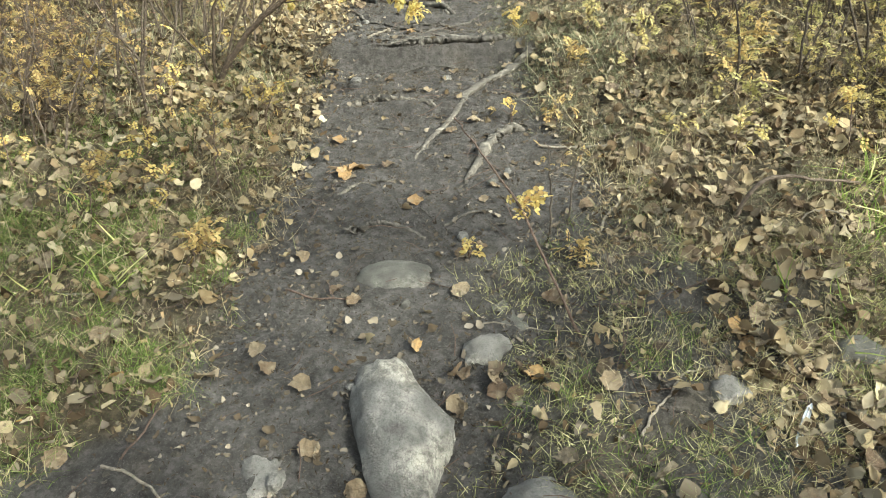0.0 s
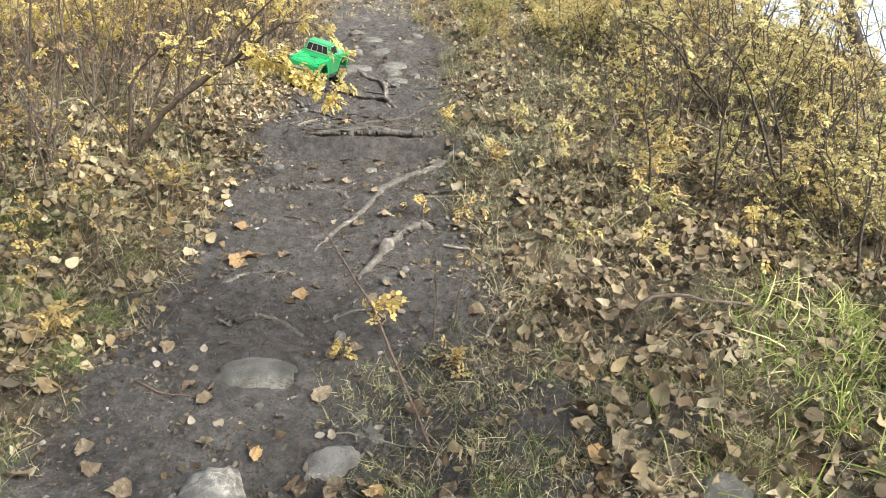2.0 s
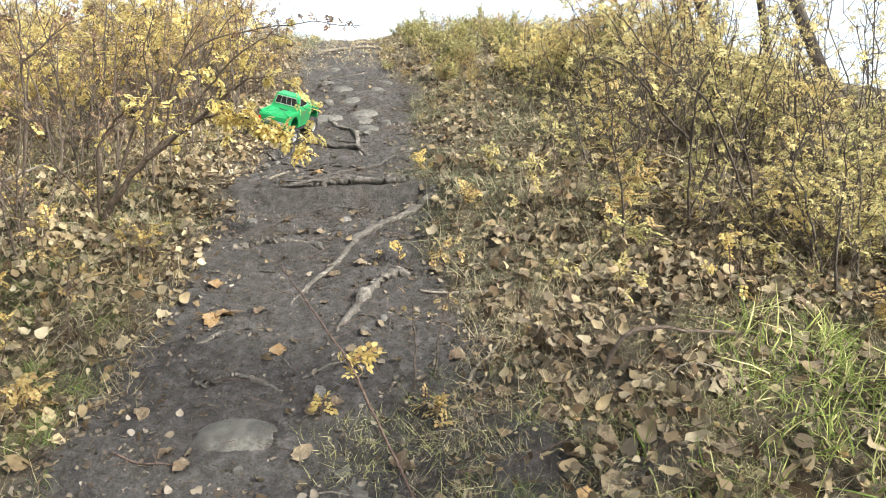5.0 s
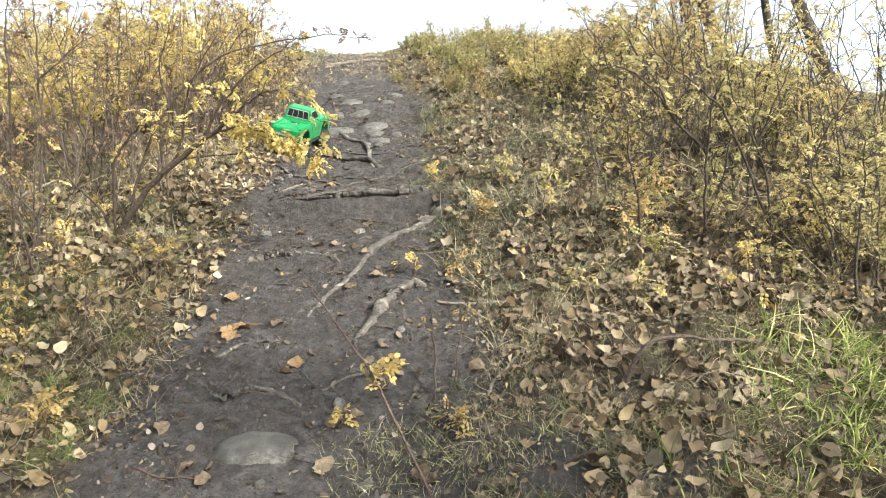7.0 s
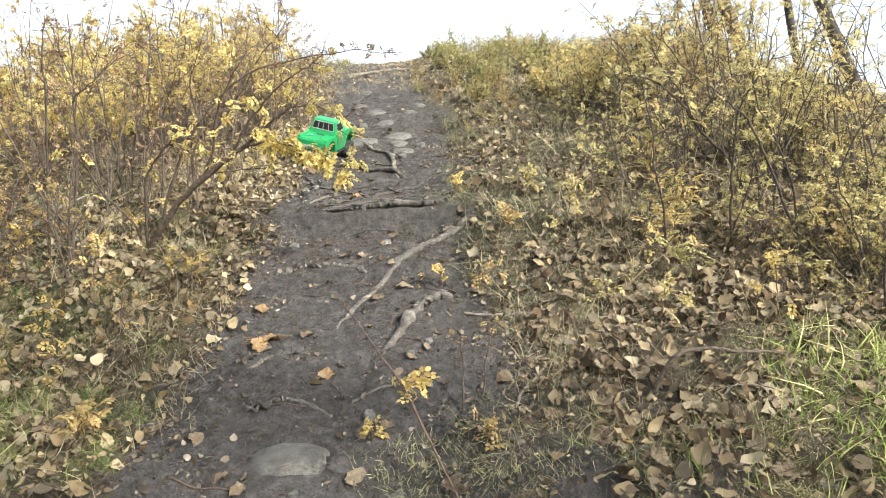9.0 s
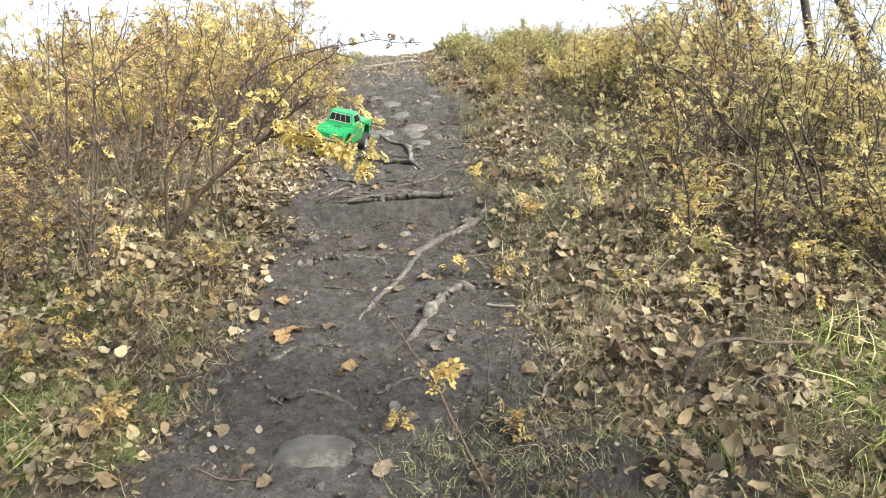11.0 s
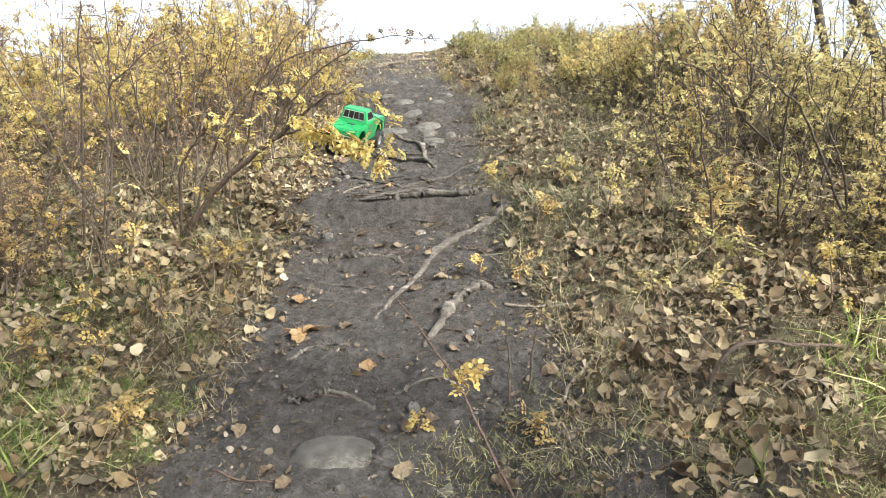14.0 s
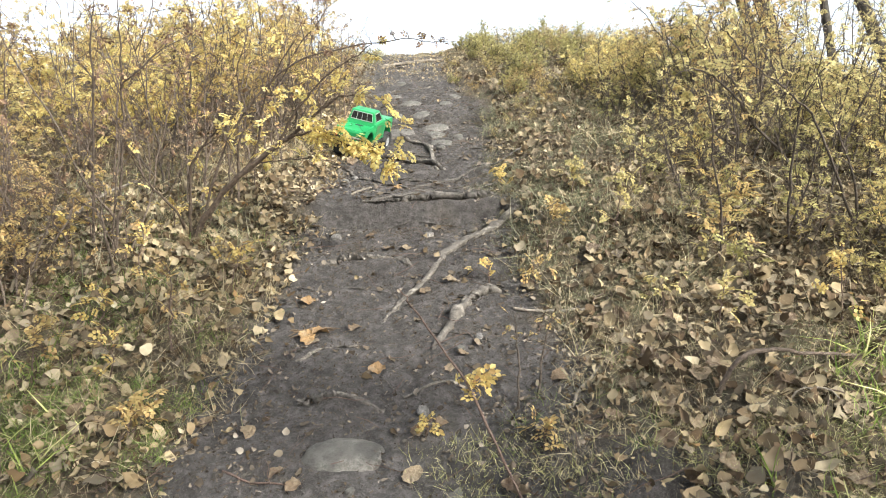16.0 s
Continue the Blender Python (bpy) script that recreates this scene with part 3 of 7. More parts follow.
sz = 0.0018 + 0.0075 * g.uniform(0, 1, len(p)) ** 7
v, f = scatter(cv * (1.2, 0.9, 0.6), cf, spin_matrices(len(p), 0.4, sz, SLOPE3, g), world_of(p[:, 0], p[:, 1], hgt(p[:, 0], p[:, 1]) + sz * 0.3))
p = random_places(1500, -1.1, 0.3, 0.5, 5.0, lambda x, v: by_edge(x, v), g)
sz2 = g.triangular(0.004, 0.006, 0.014, len(p))
v2, f2 = scatter(cv * (1.2, 0.9, 0.6), cf, spin_matrices(len(p), 0.5, sz2, SLOPE3, g), world_of(p[:, 0], p[:, 1], hgt(p[:, 0], p[:, 1]) + sz2 * 0.15))
v, f = join([(v, f), (v2, f2)])
tagged(new("soil_crumbs", mesh_np("soil_crumbs", v, f, [CRUMB])), "loose soil crumbs and small grit on the path", "gravel", kind="stuff")


# ---- grass ----
BLADES = [blade_template(b) for b in (0.45, 0.85, 1.3, 1.8)]


def grass(name, tufts, per, spread, height, material, label, gen, flat=0.0, wide=0.8, on_path=False):
    parts = []
    n = len(tufts)
    c = np.repeat(tufts, per, axis=0) + gen.normal(0, spread, (n * per, 2))
    if not on_path:
        c = c[off_path(c[:, 0], c[:, 1]) > 0.0]
    which = gen.integers(0, 4, len(c))
    for k, (tv, tf) in enumerate(BLADES):
        q = c[which == k]
        h = gen.uniform(*height, len(q))
        m = spin_matrices(len(q), 0.0, h, None, gen)
        lean = spin_matrices(len(q), 0.25 + flat, np.ones(len(q)), None, gen)
        t = tv * (wide, 1, 1)
        parts.append(scatter(t, tf, lean @ m, world_of(q[:, 0], q[:, 1], hgt(q[:, 0], q[:, 1]) - 0.004)))
    v, f = join(parts)
    return tagged(new(name, mesh_np(name, v, f, [material], True)), label, "grass", kind="stuff")


def tufts_in(n, x0, x1, v0, v1, gen, scale=2.0, seed=6, floor=0.25):
    return random_places(n, x0, x1, v0, v1, lambda x, v: smooth(off_path(x, v) / 0.12) * np.clip(floor + 1.2 * patchy(x, v, scale, seed), 0, 1), gen)


t = np.concatenate([tufts_in(330, -2.3, -1.25, 1.5, 2.4, g, 3, 7, 0.5), tufts_in(1500, -2.2, -0.82, 0.55, 1.75, g, 3.2, 6, 0.52), tufts_in(260, -2.4, -1.0, 1.7, 2.8, g, 2.4, 46, 0.4), tufts_in(130, 0.75, 1.9, 0.9, 1.8, g, 1.5, 3, 0.7), tufts_in(190, -0.3, 0.9, 0.4, 1.45, g, 3.5, 5, 0.2), tufts_in(70, -1.5, -0.85, 1.6, 3.2, g, 3, 26, 0.5)])
worn = np.concatenate([tufts_in(700, 0.1, 1.4, 1.6, 3.6, g, 2.4, 47, 0.35), tufts_in(1300, -0.1, 0.85, 2.2, 5.6, g, 3, 48, 0.45)])
grass("worn_grass", worn, 26, 0.018, (0.022, 0.07), MOSS_GRASS, "dull worn grass tufts along the upper path", g, 0.3)
grass("green_grass", t, 30, 0.016, (0.022, 0.075), GRASS_GREEN, "short green grass tufts on the lower banks", g, 0.25)
t = np.concatenate([tufts_in(80, 0.8, 1.7, 1.1, 1.9, g, 1.5, 3, 0.6), tufts_in(40, 0.5, 1.0, 0.9, 1.3, g, 2, 9, 0.5)])
t = np.concatenate([t[::2], tufts_in(40, 1.0, 1.7, 1.0, 1.7, g, 2.5, 3, 0.6), tufts_in(45, -2.0, -1.22, 1.15, 1.85, g, 2.5, 63, 0.5)])
grass("tall_green_grass", t, 14, 0.025, (0.05, 0.14), BRIGHT_GRASS, "taller bright green grass clump on the sunny bank", g, 0.3, 1.2)
t = np.concatenate([tufts_in(3600, -3.2, 3.4, 0.4, 7.0, g, 1.8, 12, 0.35), tufts_in(450, 0.1, 1.6, 1.5, 3.4, g, 2.2, 16, 0.5), tufts_in(120, -1.7, -0.85, 1.6, 3.0, g, 3, 25, 0.5)])
grass("dry_grass", t, 11, 0.03, (0.04, 0.12), GRASS_DRY, "dry straw-coloured grass lying among the dead leaves", g, 0.6, 0.45)
t = np.concatenate([tufts_in(260, 0.0, 1.6, 3.6, 7.0, g, 1.5, 18, 0.6), tufts_in(160, -0.1, 0.6, 2.6, 4.6, g, 2, 19, 0.4), tufts_in(420, -2.6, -1.05, 2.2, 3.8, g, 2, 20, 0.5)])
grass("upper_grass", t, 12, 0.03, (0.06, 0.16), MOSS_GRASS, "thin green grass along the upper path and under the shrubs", g, 0.3, 0.6)


t = np.concatenate([tufts_in(260, 0.5, 3.0, 2.0, 3.8, g, 1.8, 32, 0.4), tufts_in(260, 0.4, 3.0, 3.7, 5.5, g, 1.8, 34, 0.5), tufts_in(420, -3.0, -1.0, 2.6, 5.0, g, 1.8, 33, 0.4), tufts_in(500, -6.0, 6.0, -3.0, 0.5, g, 1.2, 35, 0.4), tufts_in(200, 0.95, 3.2, 2.0, 4.6, g, 2.0, 37, 0.4)])
grass("tall_dry_grass", t, 7, 0.04, (0.08, 0.24), GRASS_DRY, "tall dry straw grass standing among the shrubs", g, 0.35, 0.5)


t = np.concatenate([tufts_in(700, -0.3, 0.9, 0.4, 1.6, g, 4, 15, 0.35), tufts_in(300, -1.9, -0.85, 0.6, 1.7, g, 3, 17, 0.5), tufts_in(250, -0.1, 0.4, 1.4, 2.2, g, 3, 18, 0.4)])
grass("short_dry_grass", t, 22, 0.018, (0.02, 0.06), GRASS_DRY, "short dry grass stubble at the path's foot", g, 0.7, 0.75)
t = random_places(120, -0.15, 0.3, 1.15, 1.95, lambda x, v: smooth((x + 0.2) / 0.2) * np.clip(0.35 + patchy(x, v, 5, 42), 0, 1), g)
grass("thin_grass", t, 16, 0.018, (0.02, 0.06), GRASS_GREEN, "thin green grass tufts on the trodden soil", g, 0.4, 0.9, True)
t = random_places(620, -0.25, 0.14, 2.3, 3.9, lambda x, v: smooth((x + 0.22 - 0.1 * (v < 2.8)) / 0.14) * np.clip(0.4 + patchy(x, v, 5, 41), 0, 1), g)
grass("edge_grass", t, 14, 0.02, (0.015, 0.05), MOSS_GRASS, "short worn grass creeping onto the path's edge", g, 0.4, 0.9, True)


g2 = np.random.default_rng(314)
t = random_places(2000, -0.35, 0.8, 0.5, 1.55, lambda x, v: smooth((x + 0.36) / 0.2) * np.clip(0.4 + 1.7 * patchy(x, v, 6, 95), 0.05, 1), g2)
grass("stubble", t, 18, 0.019, (0.014, 0.045), OLIVE_GRASS, "thin olive grass tufts on worn soil", g2, 0.75, 1.15, True)
t = np.concatenate([random_places(420, -0.3, 3.2, 6.6, 8.5, lambda x, v: smooth((x + 0.3 - 0.1 * (8 - v)) / 0.5), g2), random_places(120, -2.6, -1.0, 7.0, 8.5, lambda x, v: 0.9 + 0 * x, g2)])
grass("skyline_grass", t, 12, 0.05, (0.08, 0.24), MOSS_GRASS, "thin olive and straw grass standing along the crest", g2, 0.3, 0.7)
t = random_places(46, -1.2, -0.84, 1.62, 2.55, lambda x, v: np.clip(0.5 + 1.5 * patchy(x, v, 6, 91), 0, 1), g2)
grass("straw_tufts", t, 20, 0.024, (0.04, 0.11), GRASS_DRY, "pale straw tufts leaning over the path's edge", g2, 0.6, 0.5, True)
t = random_places(430, 0.6, 1.8, 0.85, 1.8, lambda x, v: smooth((x - 0.68 - 0.5 * np.maximum(v - 1.24, 0)) / 0.2) * np.clip(0.35 + 1.6 * patchy(x, v, 5, 77), 0.04, 1), g2)
grass("lush_grass", t, 22, 0.022, (0.035, 0.12), SUNLIT_GRASS, "lush bright green grass patch on the sunny bank", g2, 0.35, 1.35)
t = np.concatenate([tufts_in(420, 0.1, 1.1, 1.45, 2.9, g2, 3, 72, 0.5), tufts_in(300, -1.25, -0.86, 1.6, 2.7, g2, 4, 73, 0.45), tufts_in(260, 0.3, 1.2, 0.6, 1.6, g2, 4, 74, 0.4), random_places(1300, -1.6, 0.6, 6.1, 8.3, lambda x, v: np.clip(0.5 + patchy(x, v, 3, 75), 0.1, 1), g2)])
grass("matted_dry_grass", t, 14, 0.025, (0.025, 0.09), GRASS_DRY, "matted dry grass blades over the dead leaves", g2, 0.7, 0.5, True)


# ---- fine twigs in the litter ----
tw = np.array([(-0.5, 0, 0.0), (-0.18, 0.05, 0.03), (0.2, 0.02, 0.01), (0.5, 0.09, 0.02)])
tv, tf = tube(tw, [0.012, 0.012, 0.010, 0.006], 3)
p = random_places(5200, -2.8, 3.0, 0.4, 6.5, lambda x, v: 0.25 + 0.75 * smooth(off_path(x, v) / 0.1), g)
v, f = scatter(tv, tf, spin_matrices(len(p), 0.3, g.uniform(0.03, 0.16, len(p)), SLOPE3, g), world_of(p[:, 0], p[:, 1], hgt(p[:, 0], p[:, 1]) + g.uniform(0, 0.02, len(p))))
tagged(new("twig_litter", mesh_np("twig_litter", v, f, [RED_TWIG], True)), "fine broken twigs strewn through the leaf litter", "twigs", kind="stuff")
p = random_places(4600, -1.1, 0.25, 0.5, 6.0, lambda x, v: np.clip(0.4 + patchy(x, v, 4, 22), 0.1, 1), g)
v, f = scatter(tv * (1, 1, 0.6), tf, spin_matrices(len(p), 0.1, g.uniform(0.015, 0.065, len(p)), SLOPE3, g), world_of(p[:, 0], p[:, 1], hgt(p[:, 0], p[:, 1]) + 0.002))
tagged(new("path_twigs", mesh_np("path_twigs", v, f, [TWIG], True)), "short weathered stalks and twig bits on the bare soil", "twigs", kind="stuff")


# ---- stones ----
def stone(x, v, sx, sy, sz, material, label, seed, spin=0.0, sink=0.35, flat=0.0, group="", lump=0.28, square=0.82, taper=0.0, rugged=0.035, chisel=0, shoulder=0.0):
    """A worn stone: a ball pushed in and out by noise, partly sunk into the soil."""
    bm = bmesh.new()
    bmesh.ops.create_icosphere(bm, subdivisions=4, radius=1.0)
    for q in bm.verts:
        d = q.co.normalized()
        d = Vector([math.copysign(abs(c) ** square, c) for c in d]) * 0.95
        r = 1.0
        for c in range(chisel):  # broken faces
            n = Vector((math.sin(seed * 3 + c * 2.4) * 0.9, math.cos(seed * 5 + c * 1.7) * 0.8, math.sin(seed + c * 4.1) * 0.8 + 0.25)).normalized()
            t = d.dot(n)
            if t > 0.8:
                d = d - n * (t - 0.8) * 0.8
        r = r + lump * noise.noise(d * 1.3 + Vector((seed, 0, 0))) + lump * 0.4 * noise.noise(d * 3.5 + Vector((0, seed, 0))) + rugged * noise.noise(d * 6 + Vector((0, 0, seed))) + 0.6 * rugged * abs(noise.noise(d * 11 + Vector((0, 0, seed)))) + 0.35 * rugged * noise.noise(d * 25)
        q.co = d * r
        q.co.z = min(q.co.z, 1.0 - flat) if flat else q.co.z
        bulge = shoulder * math.exp(-((q.co.y + 0.05) / 0.3) ** 2) * max(q.co.x, 0)
        q.co = Vector((q.co.x * sx * (1 + taper * q.co.y) + bulge * sx - 0.25 * shoulder * sx * q.co.y, q.co.y * sy, q.co.z * sz))
    me = bpy.data.meshes.new("stone")
    for f in bm.faces:
        f.smooth = True
    bm.to_mesh(me)
    bm.free()
    me.materials.append(material)
    ob = new("stone", me)
    ob.matrix_world = lay(x, v, spin, 0) @ Matrix.Translation((0, 0, sz * (1 - 2 * sink)))
    return tagged(ob, label, "stone", group)


stone(-0.472, 0.925, 0.098, 0.25, 0.105, PALE_STONE, "large pale boulder with chalky patches sunk into the path", 5.9, 6, 0.60, lump=0.10, square=0.86, taper=0.04, rugged=0.09, chisel=2, shoulder=0.6)
stone(-0.497, 1.483, 0.125, 0.078, 0.045, GREY_STONE, "smooth flat grey stone set in the dirt path", 5.1, -3, 0.64, 0.0, lump=0.13, square=0.95)
stone(-0.262, 1.185, 0.062, 0.088, 0.055, PALE_STONE, "pale chalky stone half buried beside the path", 7.7, -38, 0.74, rugged=0.09, chisel=6)
stone(-0.185, 1.285, 0.05, 0.085, 0.04, GREY_STONE, "dusty grey stone half buried beside the path", 1.7, 20, 0.93, rugged=0.08)
stone(-0.745, 0.805, 0.055, 0.075, 0.04, PALE_STONE, "pale broken stone at the path's lower end", 9.4, 10, 0.86, rugged=0.08, chisel=6)
stone(-0.715, 0.785, 0.017, 0.02, 0.016, PALE_STONE, "small white pebble on the path", 2.2, 0, 0.2)
stone(-0.155, 0.70, 0.10, 0.09, 0.05, PALE_STONE, "pale stone in the grass at the path's foot", 4.8, 0, 0.75)
stone(0.625, 1.09, 0.07, 0.06, 0.055, GREY_STONE, "grey stone among grass and fallen leaves", 6.2, 0, 0.7)
stone(0.275, 0.97, 0.05, 0.045, 0.04, PALE_STONE, "pale grey stone among grass on the bank", 8.6, 0, 0.72)
for k, (x, v, sx, sy) in enumerate([(-0.36, 4.72, 0.095, 0.08), (-0.455, 5.06, 0.10, 0.085), (-0.575, 4.55, 0.11, 0.10), (-0.30, 4.28, 0.075, 0.05), (-0.56, 5.33, 0.085, 0.06), (-0.31, 5.33, 0.07, 0.05), (-0.25, 5.52, 0.06, 0.04), (-0.34, 4.46, 0.06, 0.045), (-0.20, 4.42, 0.035, 0.03), (-0.70, 5.6, 0.05, 0.04), (-0.62, 5.02, 0.035, 0.025), (-0.68, 6.1, 0.06, 0.04)]):
    stone(x - 0.04, v, sx, sy, 0.042, GREY_STONE, "flat grey stone forming a rough step in the path", 11 + k * 1.9, 20 * math.sin(k), 0.66, 0.2, "stones in the upper path", 0.22, chisel=5)
for k, (x, v, s) in enumerate([(-0.335, 4.13, 0.025), (-0.35, 2.97, 0.022), (-0.79, 3.50, 0.028), (-0.76, 3.62, 0.022), (-0.66, 3.03, 0.014), (-0.745, 2.905, 0.026), (-0.46, 1.345, 0.014), (-0.30, 1.66, 0.02), (-0.27, 1.60, 0.012), (-0.58, 1.06, 0.012), (-0.2, 1.96, 0.015), (-0.14, 2.05, 0.016)]):
    stone(x, v, s, s * 0.8, s * 0.6, PALE_STONE if k % 2 else GREY_STONE, "small loose pebble on the trodden soil", 31 + k * 1.3, 40 * k, 0.25, 0, "pebbles on the path")


# ---- roots that cross the path ----
def root(points, r0, r1, material, label, seed, lift=0.0, kink=0.008, buried=0.55, dips=1.0):
    gen = np.random.default_rng(seed)
    line = bend([(x, v, 0) for x, v in points], 12, gen, kink * 0.35)
    n = len(line)
    s = np.linspace(0, 1, n)
    r = np.linspace(r0, r1, n) * np.array([1 + dips * (0.45 * noise.noise((u * 8, seed, 0)) + 0.2 * noise.noise((u * 25, seed, 3))) for u in s])
    line[:, 0] += [0.009 * noise.noise((u * 5, seed, 7)) + 0.004 * noise.noise((u * 14, seed, 17)) for u in s]
    dip = dips * np.array([0.5 * noise.noise((u * 5, seed, 11)) + 0.3 * noise.noise((u * 17, seed, 13)) for u in s])
    bed = hgt(line[:, 0], line[:, 1])
    bed = np.maximum(np.convolve(np.pad(bed, 5, mode="edge"), np.ones(11) / 11, "valid"), bed - 0.006)
    line[:, 2] = bed + r * (1.1 - 2 * buried + dip) + lift * np.sin(np.pi * s)
    line[0, 2] -= r0 * 1.5
    line[-1, 2] -= r1 * 2
    r[0] *= 0.6
    r[-1] *= 0.35
    v, f = tube(world_of(line[:, 0], line[:, 1], line[:, 2]), r * 0.92, 11)
    mid = np.repeat(world_of(line[:, 0], line[:, 1], line[:, 2]), 11, axis=0)
    ridge = np.tile(1 + dips * gen.uniform(-0.35, 0.3, 11), n) * np.array([1 + 0.28 * dips * noise.noise((k % 11 * 1.7, k // 11 * 0.14, seed)) for k in range(11 * n)])
    v = mid + (v - mid) * ridge[:, None]
    v = v - np.array(UP)[None] * (((v - mid) @ np.array(UP)) * 0.45)[:, None]  # worn flat by feet
    return tagged(new("root", mesh_np("root", v, f, [material], True)), label, "tree root", "roots across the path")


root([(-0.47, 3.195), (-0.40, 3.205), (-0.32, 3.21), (-0.22, 3.205), (-0.14, 3.20), (-0.07, 3.215)], 0.024, 0.034, DARK_ROOT, "thick dark root forming a step across the path", 1, 0.004, 0.003, 0.46, 0.3)
root([(-0.67, 3.185), (-0.60, 3.18), (-0.52, 3.185), (-0.42, 3.20)], 0.009, 0.016, DARK_ROOT, "weathered grey root strand joining the step", 21, 0.003, buried=0.34, dips=0.4)
root([(-0.66, 3.255), (-0.56, 3.25), (-0.47, 3.24), (-0.36, 3.22)], 0.007, 0.014, DARK_ROOT, "thin grey root strand joining the step", 22, 0.002, buried=0.45, dips=0.4)
root([(-0.62, 3.21), (-0.48, 3.28), (-0.40, 3.32), (-0.30, 3.30)], 0.010, 0.014, DARK_ROOT, "dark root lying behind the step", 2, 0.0, buried=0.5)
root([(-0.82, 3.72), (-0.74, 3.64), (-0.667, 3.569), (-0.56, 3.50), (-0.47, 3.40)], 0.013, 0.012, DARK_ROOT, "dark root slanting from the leafy bank", 3, buried=0.40)
root([(-0.45, 3.42), (-0.357, 3.55), (-0.215, 3.67), (-0.087, 3.741), (0.026, 3.80), (0.18, 3.95)], 0.010, 0.014, DARK_ROOT, "dark root running under the grassy edge", 4, buried=0.45)
root([(-0.72, 3.97), (-0.645, 3.96), (-0.534, 3.93), (-0.433, 3.87), (-0.346, 3.80), (-0.30, 3.74)], 0.020, 0.026, DARK_ROOT, "weathered root holding the upper step", 5, 0.006, buried=0.42)
root([(-0.72, 4.84), (-0.621, 4.572), (-0.537, 4.36), (-0.437, 4.27), (-0.385, 4.05), (-0.342, 3.72)], 0.020, 0.017, ROOT, "pale barked root winding down the path", 6, 0.006)
root([(0.06, 3.14), (-0.021, 3.08), (-0.11, 2.97), (-0.186, 2.84), (-0.257, 2.675), (-0.30, 2.542), (-0.392, 2.329), (-0.467, 2.171)], 0.044, 0.009, ROOT, "pale peeling root running diagonally over the path", 7, 0.004, buried=0.55)
root([(-0.08, 2.36), (-0.161, 2.318), (-0.203, 2.218), (-0.263, 2.048), (-0.29, 1.98)], 0.034, 0.010, ROOT, "short pale root surfacing in the dirt", 8, 0.004, buried=0.56)
root([(-0.71, 1.915), (-0.66, 1.985), (-0.56, 2.0), (-0.50, 1.99)], 0.010, 0.006, ROOT, "thin pale root at the path's edge", 9)
root([(-0.74, 2.59), (-0.66, 2.625), (-0.578, 2.63), (-0.465, 2.62), (-0.388, 2.525)], 0.038, 0.014, ROOT, "weathered root lump worn by feet", 10, buried=0.62)
root([(-0.68, 1.725), (-0.60, 1.74), (-0.52, 1.74), (-0.42, 1.70)], 0.030, 0.016, DARK_ROOT, "low rounded root nearly covered by soil", 12, buried=0.70)
root([(-0.98, 6.86), (-0.80, 6.93), (-0.62, 6.95), (-0.42, 7.02)], 0.022, 0.016, GREY_STICK, "pale weathered log across the top of the path", 13, 0.0, 0.008, 0.2)
root([(-0.80, 5.95), (-0.65, 5.9), (-0.45, 5.95)], 0.018, 0.012, ROOT, "pale root high on the path", 14)
for k, (x0, v0, x1, v1, r) in enumerate([(-0.74, 3.36, -0.40, 3.27, 0.006), (-0.70, 3.50, -0.30, 3.46, 0.005), (-0.58, 3.66, -0.22, 3.60, 0.006), (-0.45, 3.30, -0.05, 3.42, 0.006), (-0.20, 3.30, 0.12, 3.52, 0.008), (-0.66, 4.02, -0.30, 3.98, 0.008), (-0.66, 2.40, -0.42, 2.33, 0.004), (-0.30, 2.08, -0.10, 2.02, 0.004), (-0.56, 3.12, -0.20, 3.10, 0.005), (-0.20, 4.1, 0.1, 4.0, 0.007), (-0.52, 3.58, -0.28, 3.59, 0.010)]):
    root([(x0, v0), (x0 * 0.6 + x1 * 0.4, v0 * 0.6 + v1 * 0.4 + 0.02), (x1, v1)], r * 1.25, r * 0.8, DARK_ROOT, "thin dark root strand surfacing in the trodden soil", 30 + k, 0.002, buried=0.5)


# ---- loose sticks and twigs ----
def stick(points, r0, r1, material, label, seed, name="stick", group="", heights=None):
    gen = np.random.default_rng(seed)
    if heights is None:
        line = bend([(x, v, 0) for x, v in points], 4, gen, 0.002)
        line[:, 2] = hgt(line[:, 0], line[:, 1]) + 0.6 * r0
    else:
        line = bend([(x, v, h) for (x, v), h in zip(points, heights)], 4, gen, 0.002)
    v, f = tube(world_of(line[:, 0], line[:, 1], line[:, 2]), np.linspace(r0, r1, len(line)), 6, 0.15, gen)
    return tagged(new(name, mesh_np(name, v, f, [material], True)), label, "stick" if name == "stick" else "twig", group)


LOOSE = "sticks lying on the ground"
stick([(-0.36, 1.725), (-0.29, 1.76), (-0.215, 1.795)], 0.006, 0.004, DARK_ROOT, "short dark stick on the soil", 1, group=LOOSE)
stick([(0.105, 1.665), (0.165, 1.77), (0.24, 1.87)], 0.0055, 0.004, GREY_STICK, "weathered pale stick among dead leaves", 2, group=LOOSE)
stick([(-0.02, 2.22), (0.136, 2.167), (0.27, 2.185)], 0.006, 0.004, GREY_STICK, "long pale stick lying on leaf litter", 3, group=LOOSE)
stick([(-0.80, 1.44), (-0.72, 1.395), (-0.60, 1.37)], 0.004, 0.002, RED_TWIG, "thin dark stick across the path", 4, group=LOOSE)
stick([(-0.705, 3.165), (-0.665, 3.188), (-0.62, 3.215)], 0.006, 0.004, GREY_STICK, "pale broken stick leaning on a root", 5, group=LOOSE, heights=(0.004, 0.012, 0.016))
stick([(-0.44, 1.84), (-0.41, 1.80), (-0.385, 1.75)], 0.003, 0.002, DARK_ROOT, "dark bit of twig beside an orange leaf", 6, group=LOOSE)
